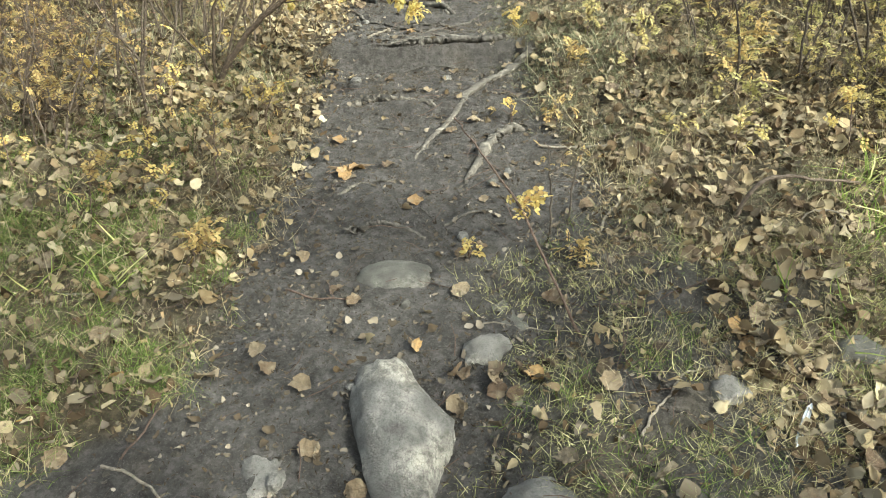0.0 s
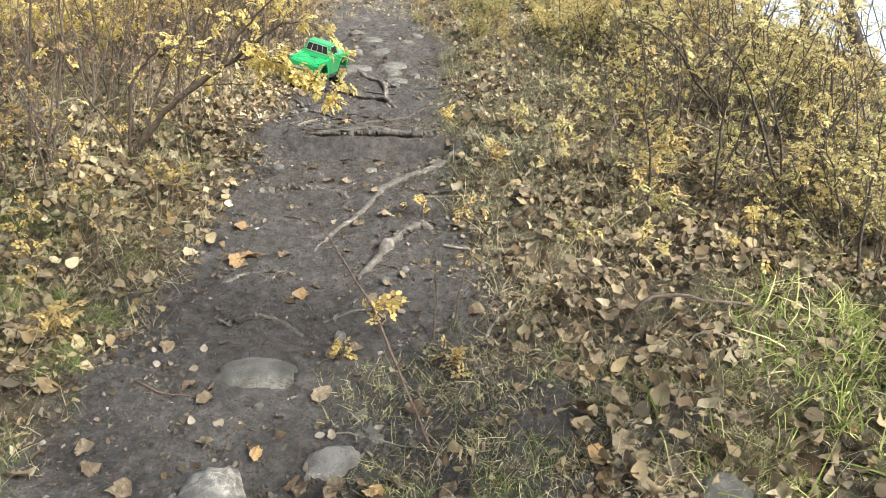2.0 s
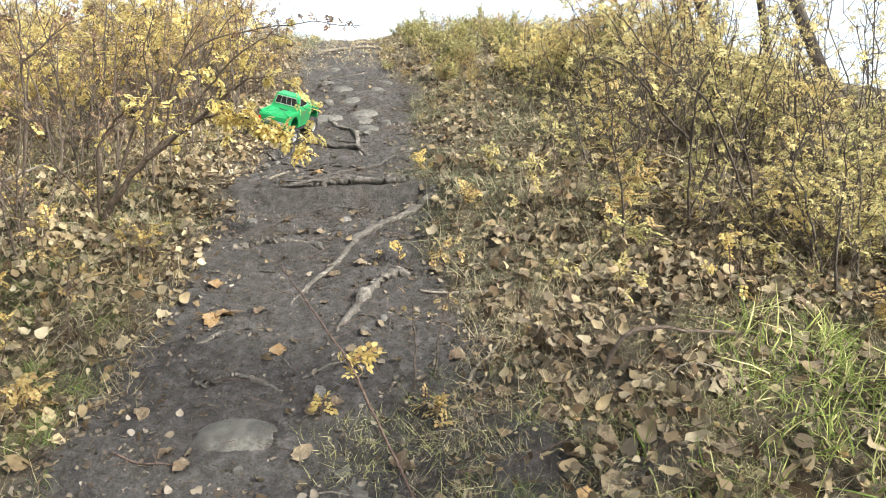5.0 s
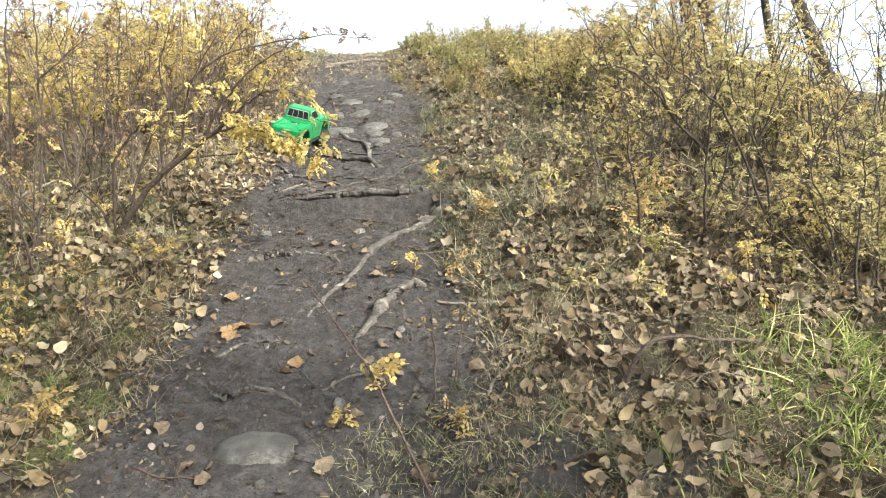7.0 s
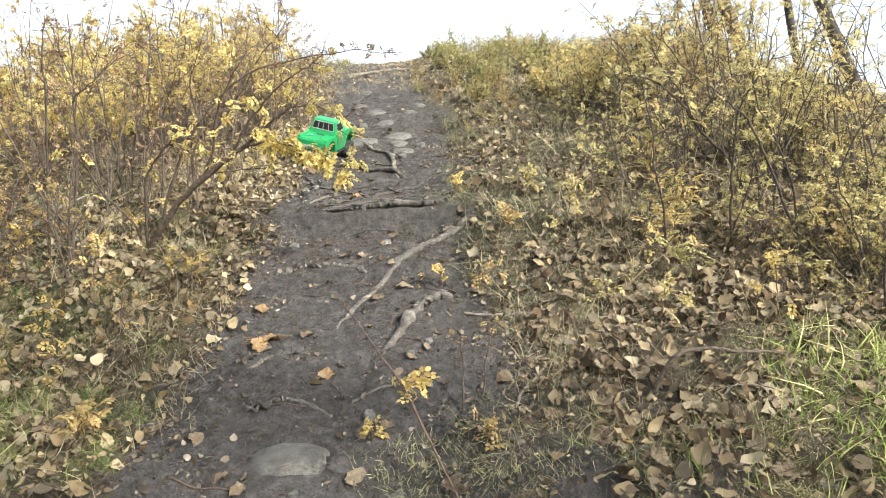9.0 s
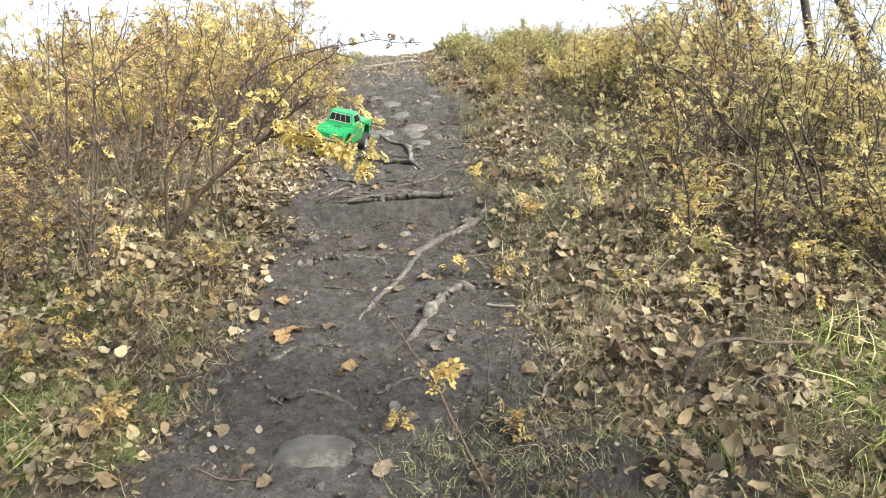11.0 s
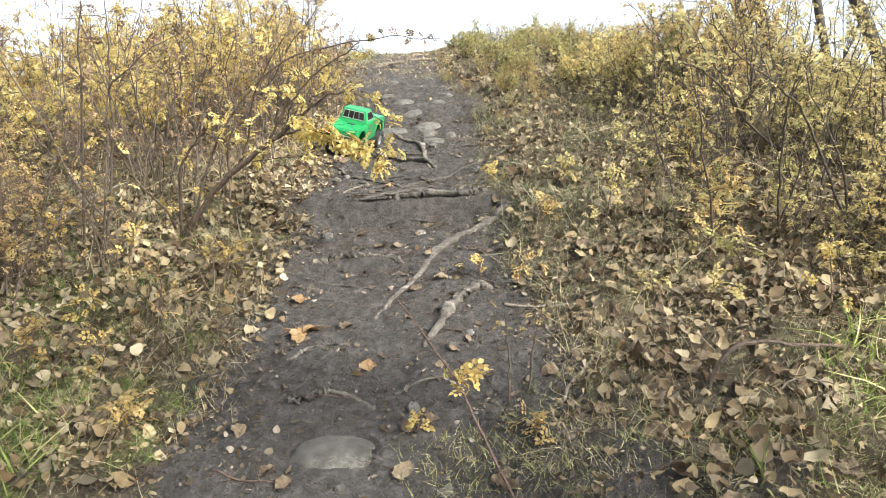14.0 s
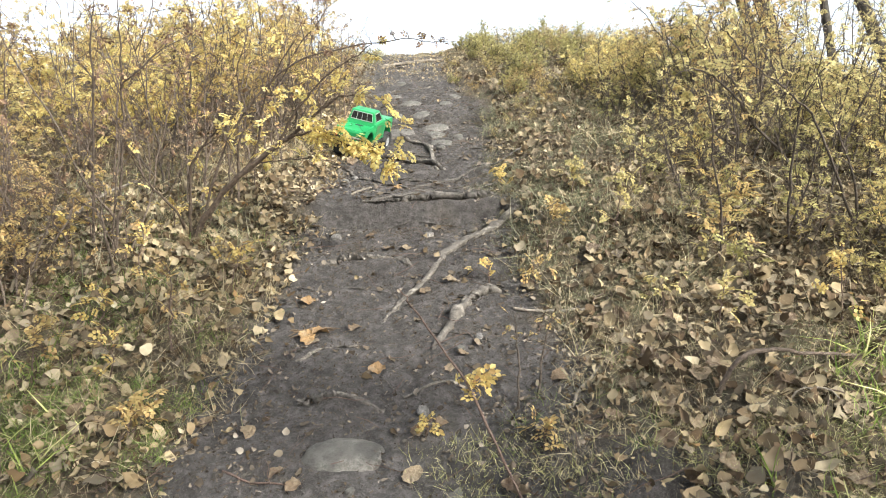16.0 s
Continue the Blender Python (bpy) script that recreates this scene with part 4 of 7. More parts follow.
stick([(-0.256, 1.277), (-0.13, 1.25), (0.0, 1.227)], 0.0025, 0.002, GREY_STICK, "straight thin twig across the grass", 7, group=LOOSE)
stick([(0.06, 0.85), (0.10, 0.91), (0.146, 0.961), (0.20, 1.03), (0.279, 1.047)], 0.004, 0.002, GREY_STICK, "crooked pale twig in the grass", 8, group=LOOSE)
stick([(-1.1, 0.84), (-1.0, 0.80), (-0.9, 0.71)], 0.004, 0.003, GREY_STICK, "pale twig on muddy soil", 9, group=LOOSE)
stick([(-1.06, 0.85), (-1.03, 0.96), (-0.99, 1.05)], 0.003, 0.002, RED_TWIG, "thin bent twig on the lower bank", 10, group=LOOSE)
stick([(-1.45, 1.42), (-1.35, 1.38), (-1.22, 1.40)], 0.003, 0.002, GREY_STICK, "pale grass stalk lying on the bank", 11, group=LOOSE)
stick([(0.48, 1.38), (0.62, 1.33), (0.75, 1.28)], 0.002, 0.001, GREY_STICK, "thin dry stalk over the leaves", 12, group=LOOSE)
stick([(-1.95, 2.75), (-1.75, 2.95), (-1.6, 3.02)], 0.009, 0.005, GREY_STICK, "pale fallen branch leaning under the shrubs", 13, group=LOOSE, heights=(0.02, 0.12, 0.16))

# ---- single fallen leaves that lie clear of the litter ----
def broad_leaf(seed):
    """A heart-shaped dead leaf, one unit long, with a curled rim and a sunk midrib."""
    gen = np.random.default_rng(seed)
    rows, cols = 9, 7
    y = np.linspace(0, 1, rows)
    half = 0.49 * np.clip(np.sin(np.pi * (0.05 + 0.95 * y) ** 0.72), 0, 1) ** 0.55 * (1 - 0.15 * y)
    half[-1], half[0] = 0.012, 0.05
    u = np.linspace(-1, 1, cols)
    U, Y = np.meshgrid(u, y)
    X = U * half[:, None] * (1 + 0.11 * gen.normal(0, 1, (rows, cols)) * (np.abs(U) > 0.6))
    Y = Y - 0.10 * (1 - Y) ** 3 * np.abs(U)
    fold, curl, roll = gen.uniform(0.0, 0.22), gen.normal(0, 0.3), gen.normal(0, 0.45)
    Z = fold * np.abs(X) + curl * (Y - 0.45) ** 2 + roll * X * (Y - 0.4) + gen.uniform(0.0, 0.5) * X**2
    Z = Z + np.array([[0.19 * noise.noise((a * 4, b * 4, seed)) + 0.09 * noise.noise((a * 11, b * 11, seed)) for a, b in zip(ra, rb)] for ra, rb in zip(X, Y)])
    v = np.stack([X.ravel(), Y.ravel() - 0.4, Z.ravel() - Z.min() * 0.6], -1)
    i, j = np.meshgrid(np.arange(rows - 1), np.arange(cols - 1), indexing="ij")
    a = (i * cols + j).ravel()
    q = np.stack([a, a + 1, a + cols + 1, a + cols], -1)
    return v, np.concatenate([q[:, (0, 1, 2)], q[:, (0, 2, 3)]])


BROAD = [broad_leaf(k) for k in range(10)]
LEAF_MESHES = {}
for kind_name, material in (("tan", TAN_LEAF), ("orange", ORANGE_LEAF), ("brown", BROWN_LEAF)):
    for k, (tv, tf) in enumerate(BROAD):
        sv, sf = tube([(0.06, -0.95, 0.06), (0.02, -0.6, 0.05), (0, -0.38, 0.03)], [0.012, 0.013, 0.015], 3)
        sf = np.concatenate([sf[:, (0, 1, 2)], sf[:, (0, 2, 3)]])
        v, f = join([(tv, tf), (sv, sf)])
        LEAF_MESHES[kind_name, k] = mesh_np("fallen_leaf", v, f, [material], True)


def fallen_leaf(x, v, size, kind_name, label, gen, tilt=12):
    ob = new("fallen_leaf", LEAF_MESHES[kind_name, int(gen.integers(0, len(BROAD)))])
    ob.matrix_world = lay(x, v, gen.uniform(0, 360), 0.008, gen.normal(0, tilt), gen.normal(0, tilt)) @ Matrix.Diagonal((size, size, size, 1))
    return tagged(ob, label, "leaf", "single fallen leaves")


g = np.random.default_rng(23)
ON_PATH = [(-0.825, 1.962), (-0.244, 2.432), (-0.649, 1.403), (-0.602, 1.364), (-0.316, 1.397), (-0.905, 1.639), (-0.603, 2.92), (-0.497, 2.727), (-0.429, 2.734), (-0.792, 3.481), (-0.858, 3.036), (-0.248, 1.599), (-0.779, 1.592), (-0.304, 1.407), (-0.831, 1.189), (-0.799, 1.134), (-0.656, 0.875), (-0.541, 0.769), (-0.706, 1.078), (-0.23, 1.86), (-0.19, 1.93), (-0.31, 1.56), (-0.33, 2.35), (-0.55, 2.10)]
ON_BANK = [(0.092, 1.79), (0.29, 2.098), (-1.247, 1.604), (0.336, 1.579), (0.362, 1.433), (-0.798, 3.794), (0.208, 1.572), (0.305, 1.426), (0.509, 1.458), (0.653, 1.661), (-0.066, 3.074), (0.175, 2.088), (0.267, 1.705), (-1.246, 1.906), (-1.498, 2.108), (-1.194, 1.193), (0.024, 1.049), (-0.311, 1.093), (-0.229, 1.088), (-0.319, 0.985), (-1.207, 0.853), (-0.938, 1.096), (-1.247, 1.533), (-1.407, 1.244), (0.411, 1.191), (0.426, 1.112), (0.397, 1.085), (0.474, 0.925), (0.466, 1.002), (0.254, 2.087), (0.383, 0.875), (0.34, 1.54), (0.40, 1.50), (0.56, 1.62), (0.47, 1.72), (0.52, 0.86), (0.58, 0.93), (0.44, 1.05)]
for x, v in ON_PATH:
    fallen_leaf(x, v, g.uniform(0.034, 0.052), "tan", "dry tan poplar leaf lying on bare soil", g)
for x, v in ON_BANK:
    fallen_leaf(x, v, g.uniform(0.044, 0.064), "tan", "large curled tan leaf resting on grass and litter", g, 22)
for x, v in ((-0.452, 1.865), (-0.70, 2.05), (-0.66, 2.07), (-0.747, 2.3), (0.35, 1.15), (0.36, 1.10), (-0.52, 3.42)):
    fallen_leaf(x, v, g.uniform(0.046, 0.062), "orange", "orange-brown leaf lying on the dirt path", g)
for x, v, size, shade in ((-0.325, 1.09, 0.05, "tan"), (-0.238, 1.063, 0.044, "tan"), (-0.232, 1.033, 0.05, "brown"), (-0.176, 1.081, 0.052, "brown"), (-0.142, 1.06, 0.046, "orange"), (-0.19, 1.017, 0.042, "brown"), (-0.332, 0.989, 0.05, "tan"), (0.019, 0.987, 0.056, "tan"), (-0.048, 1.325, 0.052, "brown"), (-0.07, 1.36, 0.044, "brown"), (-0.427, 1.171, 0.034, "orange"), (-0.103, 1.101, 0.05, "brown"), (0.152, 1.093, 0.036, "brown")):
    fallen_leaf(x, v, size, shade, "crumpled %s leaf among thin grass and soil" % shade, g, 26).location.z += 0.006
for x, v in random_places(420, -1.9, 1.5, 0.62, 2.7, lambda x, v: np.where((x > -0.4) & (x < 0.33) & (v < 1.6), 0.1, 0.8) * smooth((off_path(x, v) - 0.03) / 0.15) * np.clip(0.5 + 1.4 * patchy(x, v, 2.4, 71), 0.05, 1), g):
    shade = "tan" if g.uniform() < 0.45 else "brown"
    fallen_leaf(x, v, g.uniform(0.034, 0.060), shade, "dry %s poplar leaf lying in the bank's litter" % shade, g, 24).location.z += 0.012


# ---- saplings and seedlings with golden leaves ----
def sprays_along(line, count, gen, size, start=0.3, spread=0.9):
    """Places and turns for compound leaves along a twig."""
    u = gen.uniform(start, 1, count) * (len(line) - 1)
    i = np.minimum(u.astype(int), len(line) - 2)
    at = line[i] + (line[i + 1] - line[i]) * (u - i)[:, None]
    d = line[i + 1] - line[i]
    d = d / (np.linalg.norm(d, axis=1, keepdims=True) + 1e-9) + gen.normal(0, spread, (count, 3))
    return at, d, gen.uniform(0.7, 1.25, count) * size


def along(d, sizes, gen):
    """Matrices whose y axis follows d, with z kept roughly upward."""
    d = d / (np.linalg.norm(d, axis=1, keepdims=True) + 1e-9)
    up = np.array([0, 0, 1.0]) + gen.normal(0, 0.45, d.shape)
    x = np.cross(d, up)
    x /= np.linalg.norm(x, axis=1, keepdims=True) + 1e-9
    z = np.cross(x, d)
    return np.stack([x, d, z], -1) * np.asarray(sizes)[:, None, None]


SPRAYS = [spray_template(2), spray_template(3)]


def plant(name, stems, at, d, sizes, bark, foliage, label, category, group, where, shapes=None):
    """A thing of two parts, at a pose."""
    root_ob = new(name)
    root_ob.matrix_world = where
    tagged(root_ob, label, category, group)
    v, f = join(stems)
    part_mesh("stem", mesh_np("stem", v, f, [bark], True), root_ob, kind="stuff")
    if len(at):
        gen = np.random.default_rng(len(at))
        half = gen.uniform(0, 1, len(at)) < 0.5
        m = along(d, sizes, gen)
        v, f = join([scatter(*(shapes or SPRAYS)[int(b)], m[half == b], at[half == b]) for b in (True, False) if (half == b).any()])
        part_mesh("foliage", mesh_np("foliage", v, f, [foliage]), root_ob, kind="stuff")
    return root_ob


def seedling(x, v, height, count, foliage, label, seed, lean=(0, 0), size=0.04, bare=0.25, bark=None, stem_r=0.0028):
    gen = np.random.default_rng(seed)
    count, size = round(count * 1.6), size * 0.78
    line = bend(np.array([(0, 0, -0.02), (lean[0] * 0.3, lean[1] * 0.3, height * 0.4), (lean[0] * 0.7, lean[1] * 0.7, height * 0.75), (lean[0], lean[1], height)]), 4, gen, 0.003)
    stems = [tube(line, np.linspace(stem_r, 0.36 * stem_r, len(line)), 5)]
    at, d, s = sprays_along(line, max(2, count // 3), gen, size, max(bare, 0.4))
    got = [(at, d, s)]
    sides = 2 + count // 6
    for k in range(sides):
        i = int((bare + (0.95 - bare) * k / sides) * (len(line) - 1))
        a = gen.uniform(0, 2 * np.pi)
        reach = min(0.35 * height + 0.03, 0.10) * gen.uniform(0.6, 1.2)
        q = np.array([line[i], line[i] + (0.5 * reach * math.cos(a), 0.5 * reach * math.sin(a), 0.3 * reach), line[i] + (reach * math.cos(a), reach * math.sin(a), 0.45 * reach)])
        stems.append(tube(q, [0.0013, 0.001, 0.0007], 3))
        got.append(sprays_along(q, max(1, round(0.67 * count / sides)), gen, size, 0.25))
    at, d, s = (np.concatenate([x[k] for x in got]) for k in range(3))
    return plant("seedling", stems, at, d, s, bark or RED_TWIG, foliage, label, "seedling", "golden seedlings", Matrix.Translation(spot(x, v)))


seedling(-0.284, 1.545, 0.05, 9, GOLD_LEAF, "tiny golden seedling growing from the path", 1, (0.01, 0), 0.045, 0.2)
seedling(-1.07, 1.50, 0.12, 24, OCHRE_LEAF, "low bushy golden seedling on the grassy bank", 2, (0.02, 0), 0.06, 0.15)
seedling(-1.10, 1.93, 0.26, 20, OCHRE_LEAF, "upright ochre seedling beside the path", 3, (0.0, 0.02), 0.045, 0.3)
seedling(-1.02, 2.32, 0.16, 22, GOLD_LEAF, "golden leafy seedling in straw grass", 4, (0.05, 0), 0.05, 0.3)
seedling(0.06, 2.36, 0.09, 11, OCHRE_LEAF, "small ochre seedling at the litter's edge", 5, (0, 0), 0.05, 0.2)
seedling(-0.10, 2.42, 0.08, 8, GOLD_LEAF, "small yellow seedling at the path's edge", 6, (0, 0), 0.045, 0.2)
seedling(0.02, 1.50, 0.07, 16, OCHRE_LEAF, "ochre weed among short grass", 7, (0.01, 0), 0.05, 0.1)
seedling(-0.03, 1.69, 0.26, 5, OCHRE_LEAF, "bare dark upright sapling stem", 8, (-0.005, 0.02), 0.03, 0.6, SHRUB_TWIG, 0.0042)
seedling(0.02, 1.715, 0.24, 4, OCHRE_LEAF, "bare dark branching sapling stem", 9, (0.05, 0.03), 0.03, 0.6, SHRUB_TWIG, 0.004)
seedling(0.46, 2.12, 0.12, 12, OLIVE_LEAF, "olive-yellow seedling in dead leaves", 10, (0, 0), 0.045, 0.2)
seedling(0.60, 2.00, 0.16, 14, OLIVE_LEAF, "olive-yellow leafy seedling in dead leaves", 12, (0.03, 0), 0.05, 0.2)
seedling(0.70, 2.35, 0.24, 16, OLIVE_LEAF, "olive and yellow sapling on the bank", 13, (0.03, 0), 0.055, 0.2)
seedling(0.40, 2.65, 0.22, 18, OLIVE_LEAF, "olive seedling on the bank", 14, (0.03, 0), 0.055, 0.2)
seedling(0.28, 3.05, 0.14, 18, OLIVE_LEAF, "olive seedling by the path's edge", 15, (0.0, 0), 0.055, 0.2)
seedling(-0.02, 3.32, 0.09, 12, GOLD_LEAF, "yellow seedling by a dark root", 16, (0.0, 0), 0.045, 0.2)
g = np.random.default_rng(92)
for k, (x, v) in enumerate(random_places(19, -1.85, -0.92, 1.75, 2.85, lambda x, v: 0.7 + 0 * x, g)):
    seedling(x, v, g.uniform(0.09, 0.26), int(g.integers(8, 18)), (GOLD_LEAF, OCHRE_LEAF)[k % 2], "golden low sapling rising from fallen leaves", 180 + k, (g.uniform(-0.05, 0.05), 0), g.uniform(0.04, 0.05), 0.2)
seedling(0.75, 2.50, 0.30, 12, OCHRE_LEAF, "ochre sapling with bare lower stem", 17, (0.0, 0), 0.055, 0.45)
for k, (x, v) in enumerate([(-1.7, 1.55), (-1.9, 1.9), (-1.45, 1.75), (0.95, 1.95), (1.15, 2.2), (1.35, 1.75), (0.9, 2.7), (0.55, 2.95), (0.15, 2.75), (-1.35, 2.0), (-1.6, 1.25)]):
    seedling(x, v, 0.10 + 0.05 * (k % 4), 14 + 4 * (k % 3), (GOLD_LEAF, OLIVE_LEAF, OCHRE_LEAF)[k % 3], "low yellowing seedling in the leaf litter", 40 + k, (0.02 * math.sin(k), 0), 0.05, 0.2)

for k, (x, v) in enumerate([(-1.35, 7.7), (-1.15, 7.9), (-0.25, 7.6), (0.05, 7.7), (-1.5, 7.2), (0.0, 7.1)]):
    seedling(x, v, 0.05 + 0.015 * (k % 3), 14 + 4 * (k % 3), (OCHRE_LEAF, OLIVE_LEAF)[k % 2], "low weed on the crest of the path", 60 + k, (0.03 * math.sin(2 * k), 0), 0.06, 0.0)

g = np.random.default_rng(91)
for k in range(20):
    x, v = g.uniform(0.5, 1.9), g.uniform(1.75, 3.5)
    if x < 0.85 - 0.15 * (v - 1.75) and k % 3:
        continue
    seedling(x, v, g.uniform(0.12, 0.34), int(g.integers(14, 26)), (OLIVE_LEAF, GREEN_LEAF, GOLD_LEAF, OLIVE_LEAF)[k % 4], "leafy low sapling among dry grass and dead leaves", 120 + k, (g.uniform(-0.05, 0.05), 0), g.uniform(0.035, 0.05), 0.1, TWIG)

# the long reddish shoot that leans over the path
gen = np.random.default_rng(77)
base = np.array(world_of(np.float64(0.0), np.float64(1.18), hgt(0.0, 1.18)))
knots = [slope_point(*q) for q in ((0.0, 1.18, -0.05), (-0.075, 1.25, 0.11), (-0.15, 1.325, 0.265), (-0.22, 1.39, 0.36), (-0.287, 1.45, 0.43), (-0.315, 1.475, 0.462))]
line = bend(np.array([list(q) for q in knots]) - base, 5, gen, 0.0015)
stems = [tube(line, np.linspace(0.0042, 0.0015, len(line)), 6, 0.1, gen)]
off = np.array([line[11], line[11] + (0.03, 0.01, 0.02), line[11] + (0.055, 0.02, 0.005)])
stems.append(tube(off, [0.0018, 0.0014, 0.001], 4))
at, d, s = sprays_along(off, 16, gen, 0.04, 0.0, 0.9)
at2, d2, s2 = sprays_along(line[9:13], 7, gen, 0.032, 0.0, 1.0)
plant("leaning_shoot", stems, np.concatenate([at, at2]), np.concatenate([d, d2]), np.concatenate([s, s2]), RED_TWIG, GOLD_LEAF, "thin reddish shoot with golden leaf cluster leaning over the path", "sapling", "", Matrix.Translation(base))

# arching dead stem on the bank
stick([(0.45, 1.60), (0.511, 1.62), (0.609, 1.66), (0.747, 1.70), (0.90, 1.76)], 0.0075, 0.004, TWIG, "bare brown stem arching over the leaf litter", 21, "arching_stem", "", (-0.06, 0.115, 0.142, 0.10, 0.05))
stick([(0.62, 1.56), (0.68, 1.60), (0.75, 1.60), (0.80, 1.56)], 0.003, 0.002, GREY_STICK, "pale curled dry stalk above the leaves", 22, "dry_stalk", "", (-0.02, 0.05, 0.06, 0.03))


# ---- shrubs ----
def kite_spray(pairs, width=0.24):
    """A compound leaf of plain folded leaflets, about one unit long."""
    lv = np.array([(0, 0, 0), (-0.5 * width, 0.24, 0.03), (0, 0.44, -0.02), (0.5 * width, 0.2, 0.03)])
    lf = np.array([(0, 2, 1), (0, 3, 2)])
    parts = []
    for k in range(pairs):
        for s in (-1, 1):
            a = s * math.radians(60 - 9 * k)
            m = np.array([[math.cos(a), math.sin(a), 0], [-math.sin(a), math.cos(a), 0], [0, 0, 1]])
            parts.append((lv * (0.8 + 0.12 * k) @ m.T + (0, 0.14 + 0.22 * k, 0.02 * s), lf))
    parts.append((lv + (0, 0.14 + 0.22 * (pairs - 1) + 0.1, 0), lf))
    v, f = join(parts)
    v = v.copy()
    v[:, 2] -= 0.3 * v[:, 1] ** 2
    return v, f


KITES = [kite_spray(2), kite_spray(3, 0.2)]


def zigzag(start, way, length, steps, gen, crook=0.18, rise=0.0):
    """A crooked shoot: each piece turns a little off the last."""
    d = np.asarray(way, float)
    d = d / np.linalg.norm(d)
    pts, kick = [np.asarray(start, float)], gen.normal(0, crook, 3)
    for k in range(steps):
        kick = -0.7 * kick + gen.normal(0, crook * 0.7, 3)
        d = d + kick + (0, 0, rise)
        d /= np.linalg.norm(d)
        pts.append(pts[-1] + d * length / steps)
    return np.array(pts)


def shoots(line, gen, reach, size, leafy, low=0.0, top=1.0, sides=1, start=0.25, fan=(1, 1, 0.7)):
    """Side shoots with fine twiglets along a stem: tubes, and the places, ways and sizes of compound leaves."""
    tubes, got = [], []
    n = len(line)
    span = max(line[:, 2].max(), 1e-3)
    for k in range(max(1, int(start * n)), n):
        for _ in range(sides + (gen.uniform() < 0.5)):
            out = gen.normal(0, 1, 3) * fan + (0, 0, 0.45) + 0.5 * (line[k] - line[k - 1]) / (np.linalg.norm(line[k] - line[k - 1]) + 1e-9)
            ln = reach * gen.uniform(0.4, 1.1) * (1.15 - 0.6 * k / n)
            q = zigzag(line[k], out, ln, 4, gen, 0.2, 0.04)
            tubes.append(tube(q, np.linspace(0.0021, 0.0009, len(q)), 3))
            for j in (1, 2, 3, 4):
                for _ in range(1 + (gen.uniform() < 0.4)):
                    w = gen.normal(0, 1, 3) * (1, 1, 0.7) + (0, 0, 0.3) + 0.8 * (q[j] - q[j - 1]) / ln * 4
                    w /= np.linalg.norm(w)
                    end = q[j] + w * gen.uniform(0.2, 0.5) * reach * 0.5
                    tubes.append(tube(np.array([q[j], end]), [0.0010, 0.0006], 3))
                    z = end[2] / span
                    here = leafy * smooth((z - low) / 0.25) * (1 - smooth((z - top) / 0.12))
                    m = gen.poisson(here)
                    if m:
                        u = gen.uniform(0.25, 1.0, m)[:, None]
                        got.append((q[j] + (end - q[j]) * u, w + gen.normal(0, 0.7, (m, 3)) + (0, 0, -0.15), size * gen.uniform(0.65, 1.3, m)))
    return tubes, got


def merged(got):
    return tuple(np.concatenate([x[k] for x in got]) for k in range(3)) if got else (np.zeros((0, 3)), np.zeros((0, 3)), np.zeros(0))


def shrub_parts(seed, height, spread, n_stems, size, leafy, low=0.3, top=1.3, stem_r=0.0055, reach=0.34, sides=1):
    """Stem tubes and leaf places of one upright, much-branched shrub at the origin, z up."""
    gen = np.random.default_rng(seed)
    tubes, got = [], []
    for k in range(n_stems):
        az = 2 * np.pi * (k + gen.uniform(-0.4, 0.4)) / n_stems
        out = np.array([math.cos(az), math.sin(az), 0])
        line = zigzag(out * gen.uniform(0, 0.07) + (0, 0, -0.05), np.array([0, 0, 1.0]) + out * gen.uniform(0.1, 0.55) * spread, height * gen.uniform(0.75, 1.2), 9, gen, 0.2, 0.05)
        tubes.append(tube(line, np.linspace(stem_r * gen.uniform(0.7, 1.2), 0.0015, len(line)), 5))
        a, b = shoots(line, gen, height * reach, size, leafy, low, top, sides)
        tubes += a
        got += b
    return tubes, *merged(got)


def shrub(seed, label, foliage, group, bark=None, **shape):
    tubes, at, d, s = shrub_parts(seed, **shape)
    return plant("shrub", tubes, at, d, s, bark or SHRUB_TWIG, foliage, label, "shrub", group, Matrix.Identity(4), KITES)


LEFT_GROUP, RIGHT_GROUP = "golden shrubs on the bank", "olive shrubs on the bank"
golden = [
    shrub(101, "golden-leaved wild shrub with thin crooked stems", LEMON_LEAF, LEFT_GROUP, TWIG, height=0.62, spread=1.2, n_stems=6, size=0.040, leafy=2.2, low=0.4),
    shrub(102, "ochre autumn shrub with many thin twigs", OCHRE_LEAF, LEFT_GROUP, PALE_TWIG, height=0.66, spread=1.1, n_stems=6, size=0.038, leafy=2.1, low=0.3),
    shrub(103, "golden shrub with sparse leaves on dark twigs", GOLD_LEAF, LEFT_GROUP, SHRUB_TWIG, height=0.72, spread=1.0, n_stems=6, size=0.036, leafy=1.3, low=0.45),
    shrub(104, "thinning ochre and brown autumn shrub", OCHRE_LEAF, LEFT_GROUP, TWIG, height=0.58, spread=1.4, n_stems=6, size=0.038, leafy=1.4, low=0.2),
]
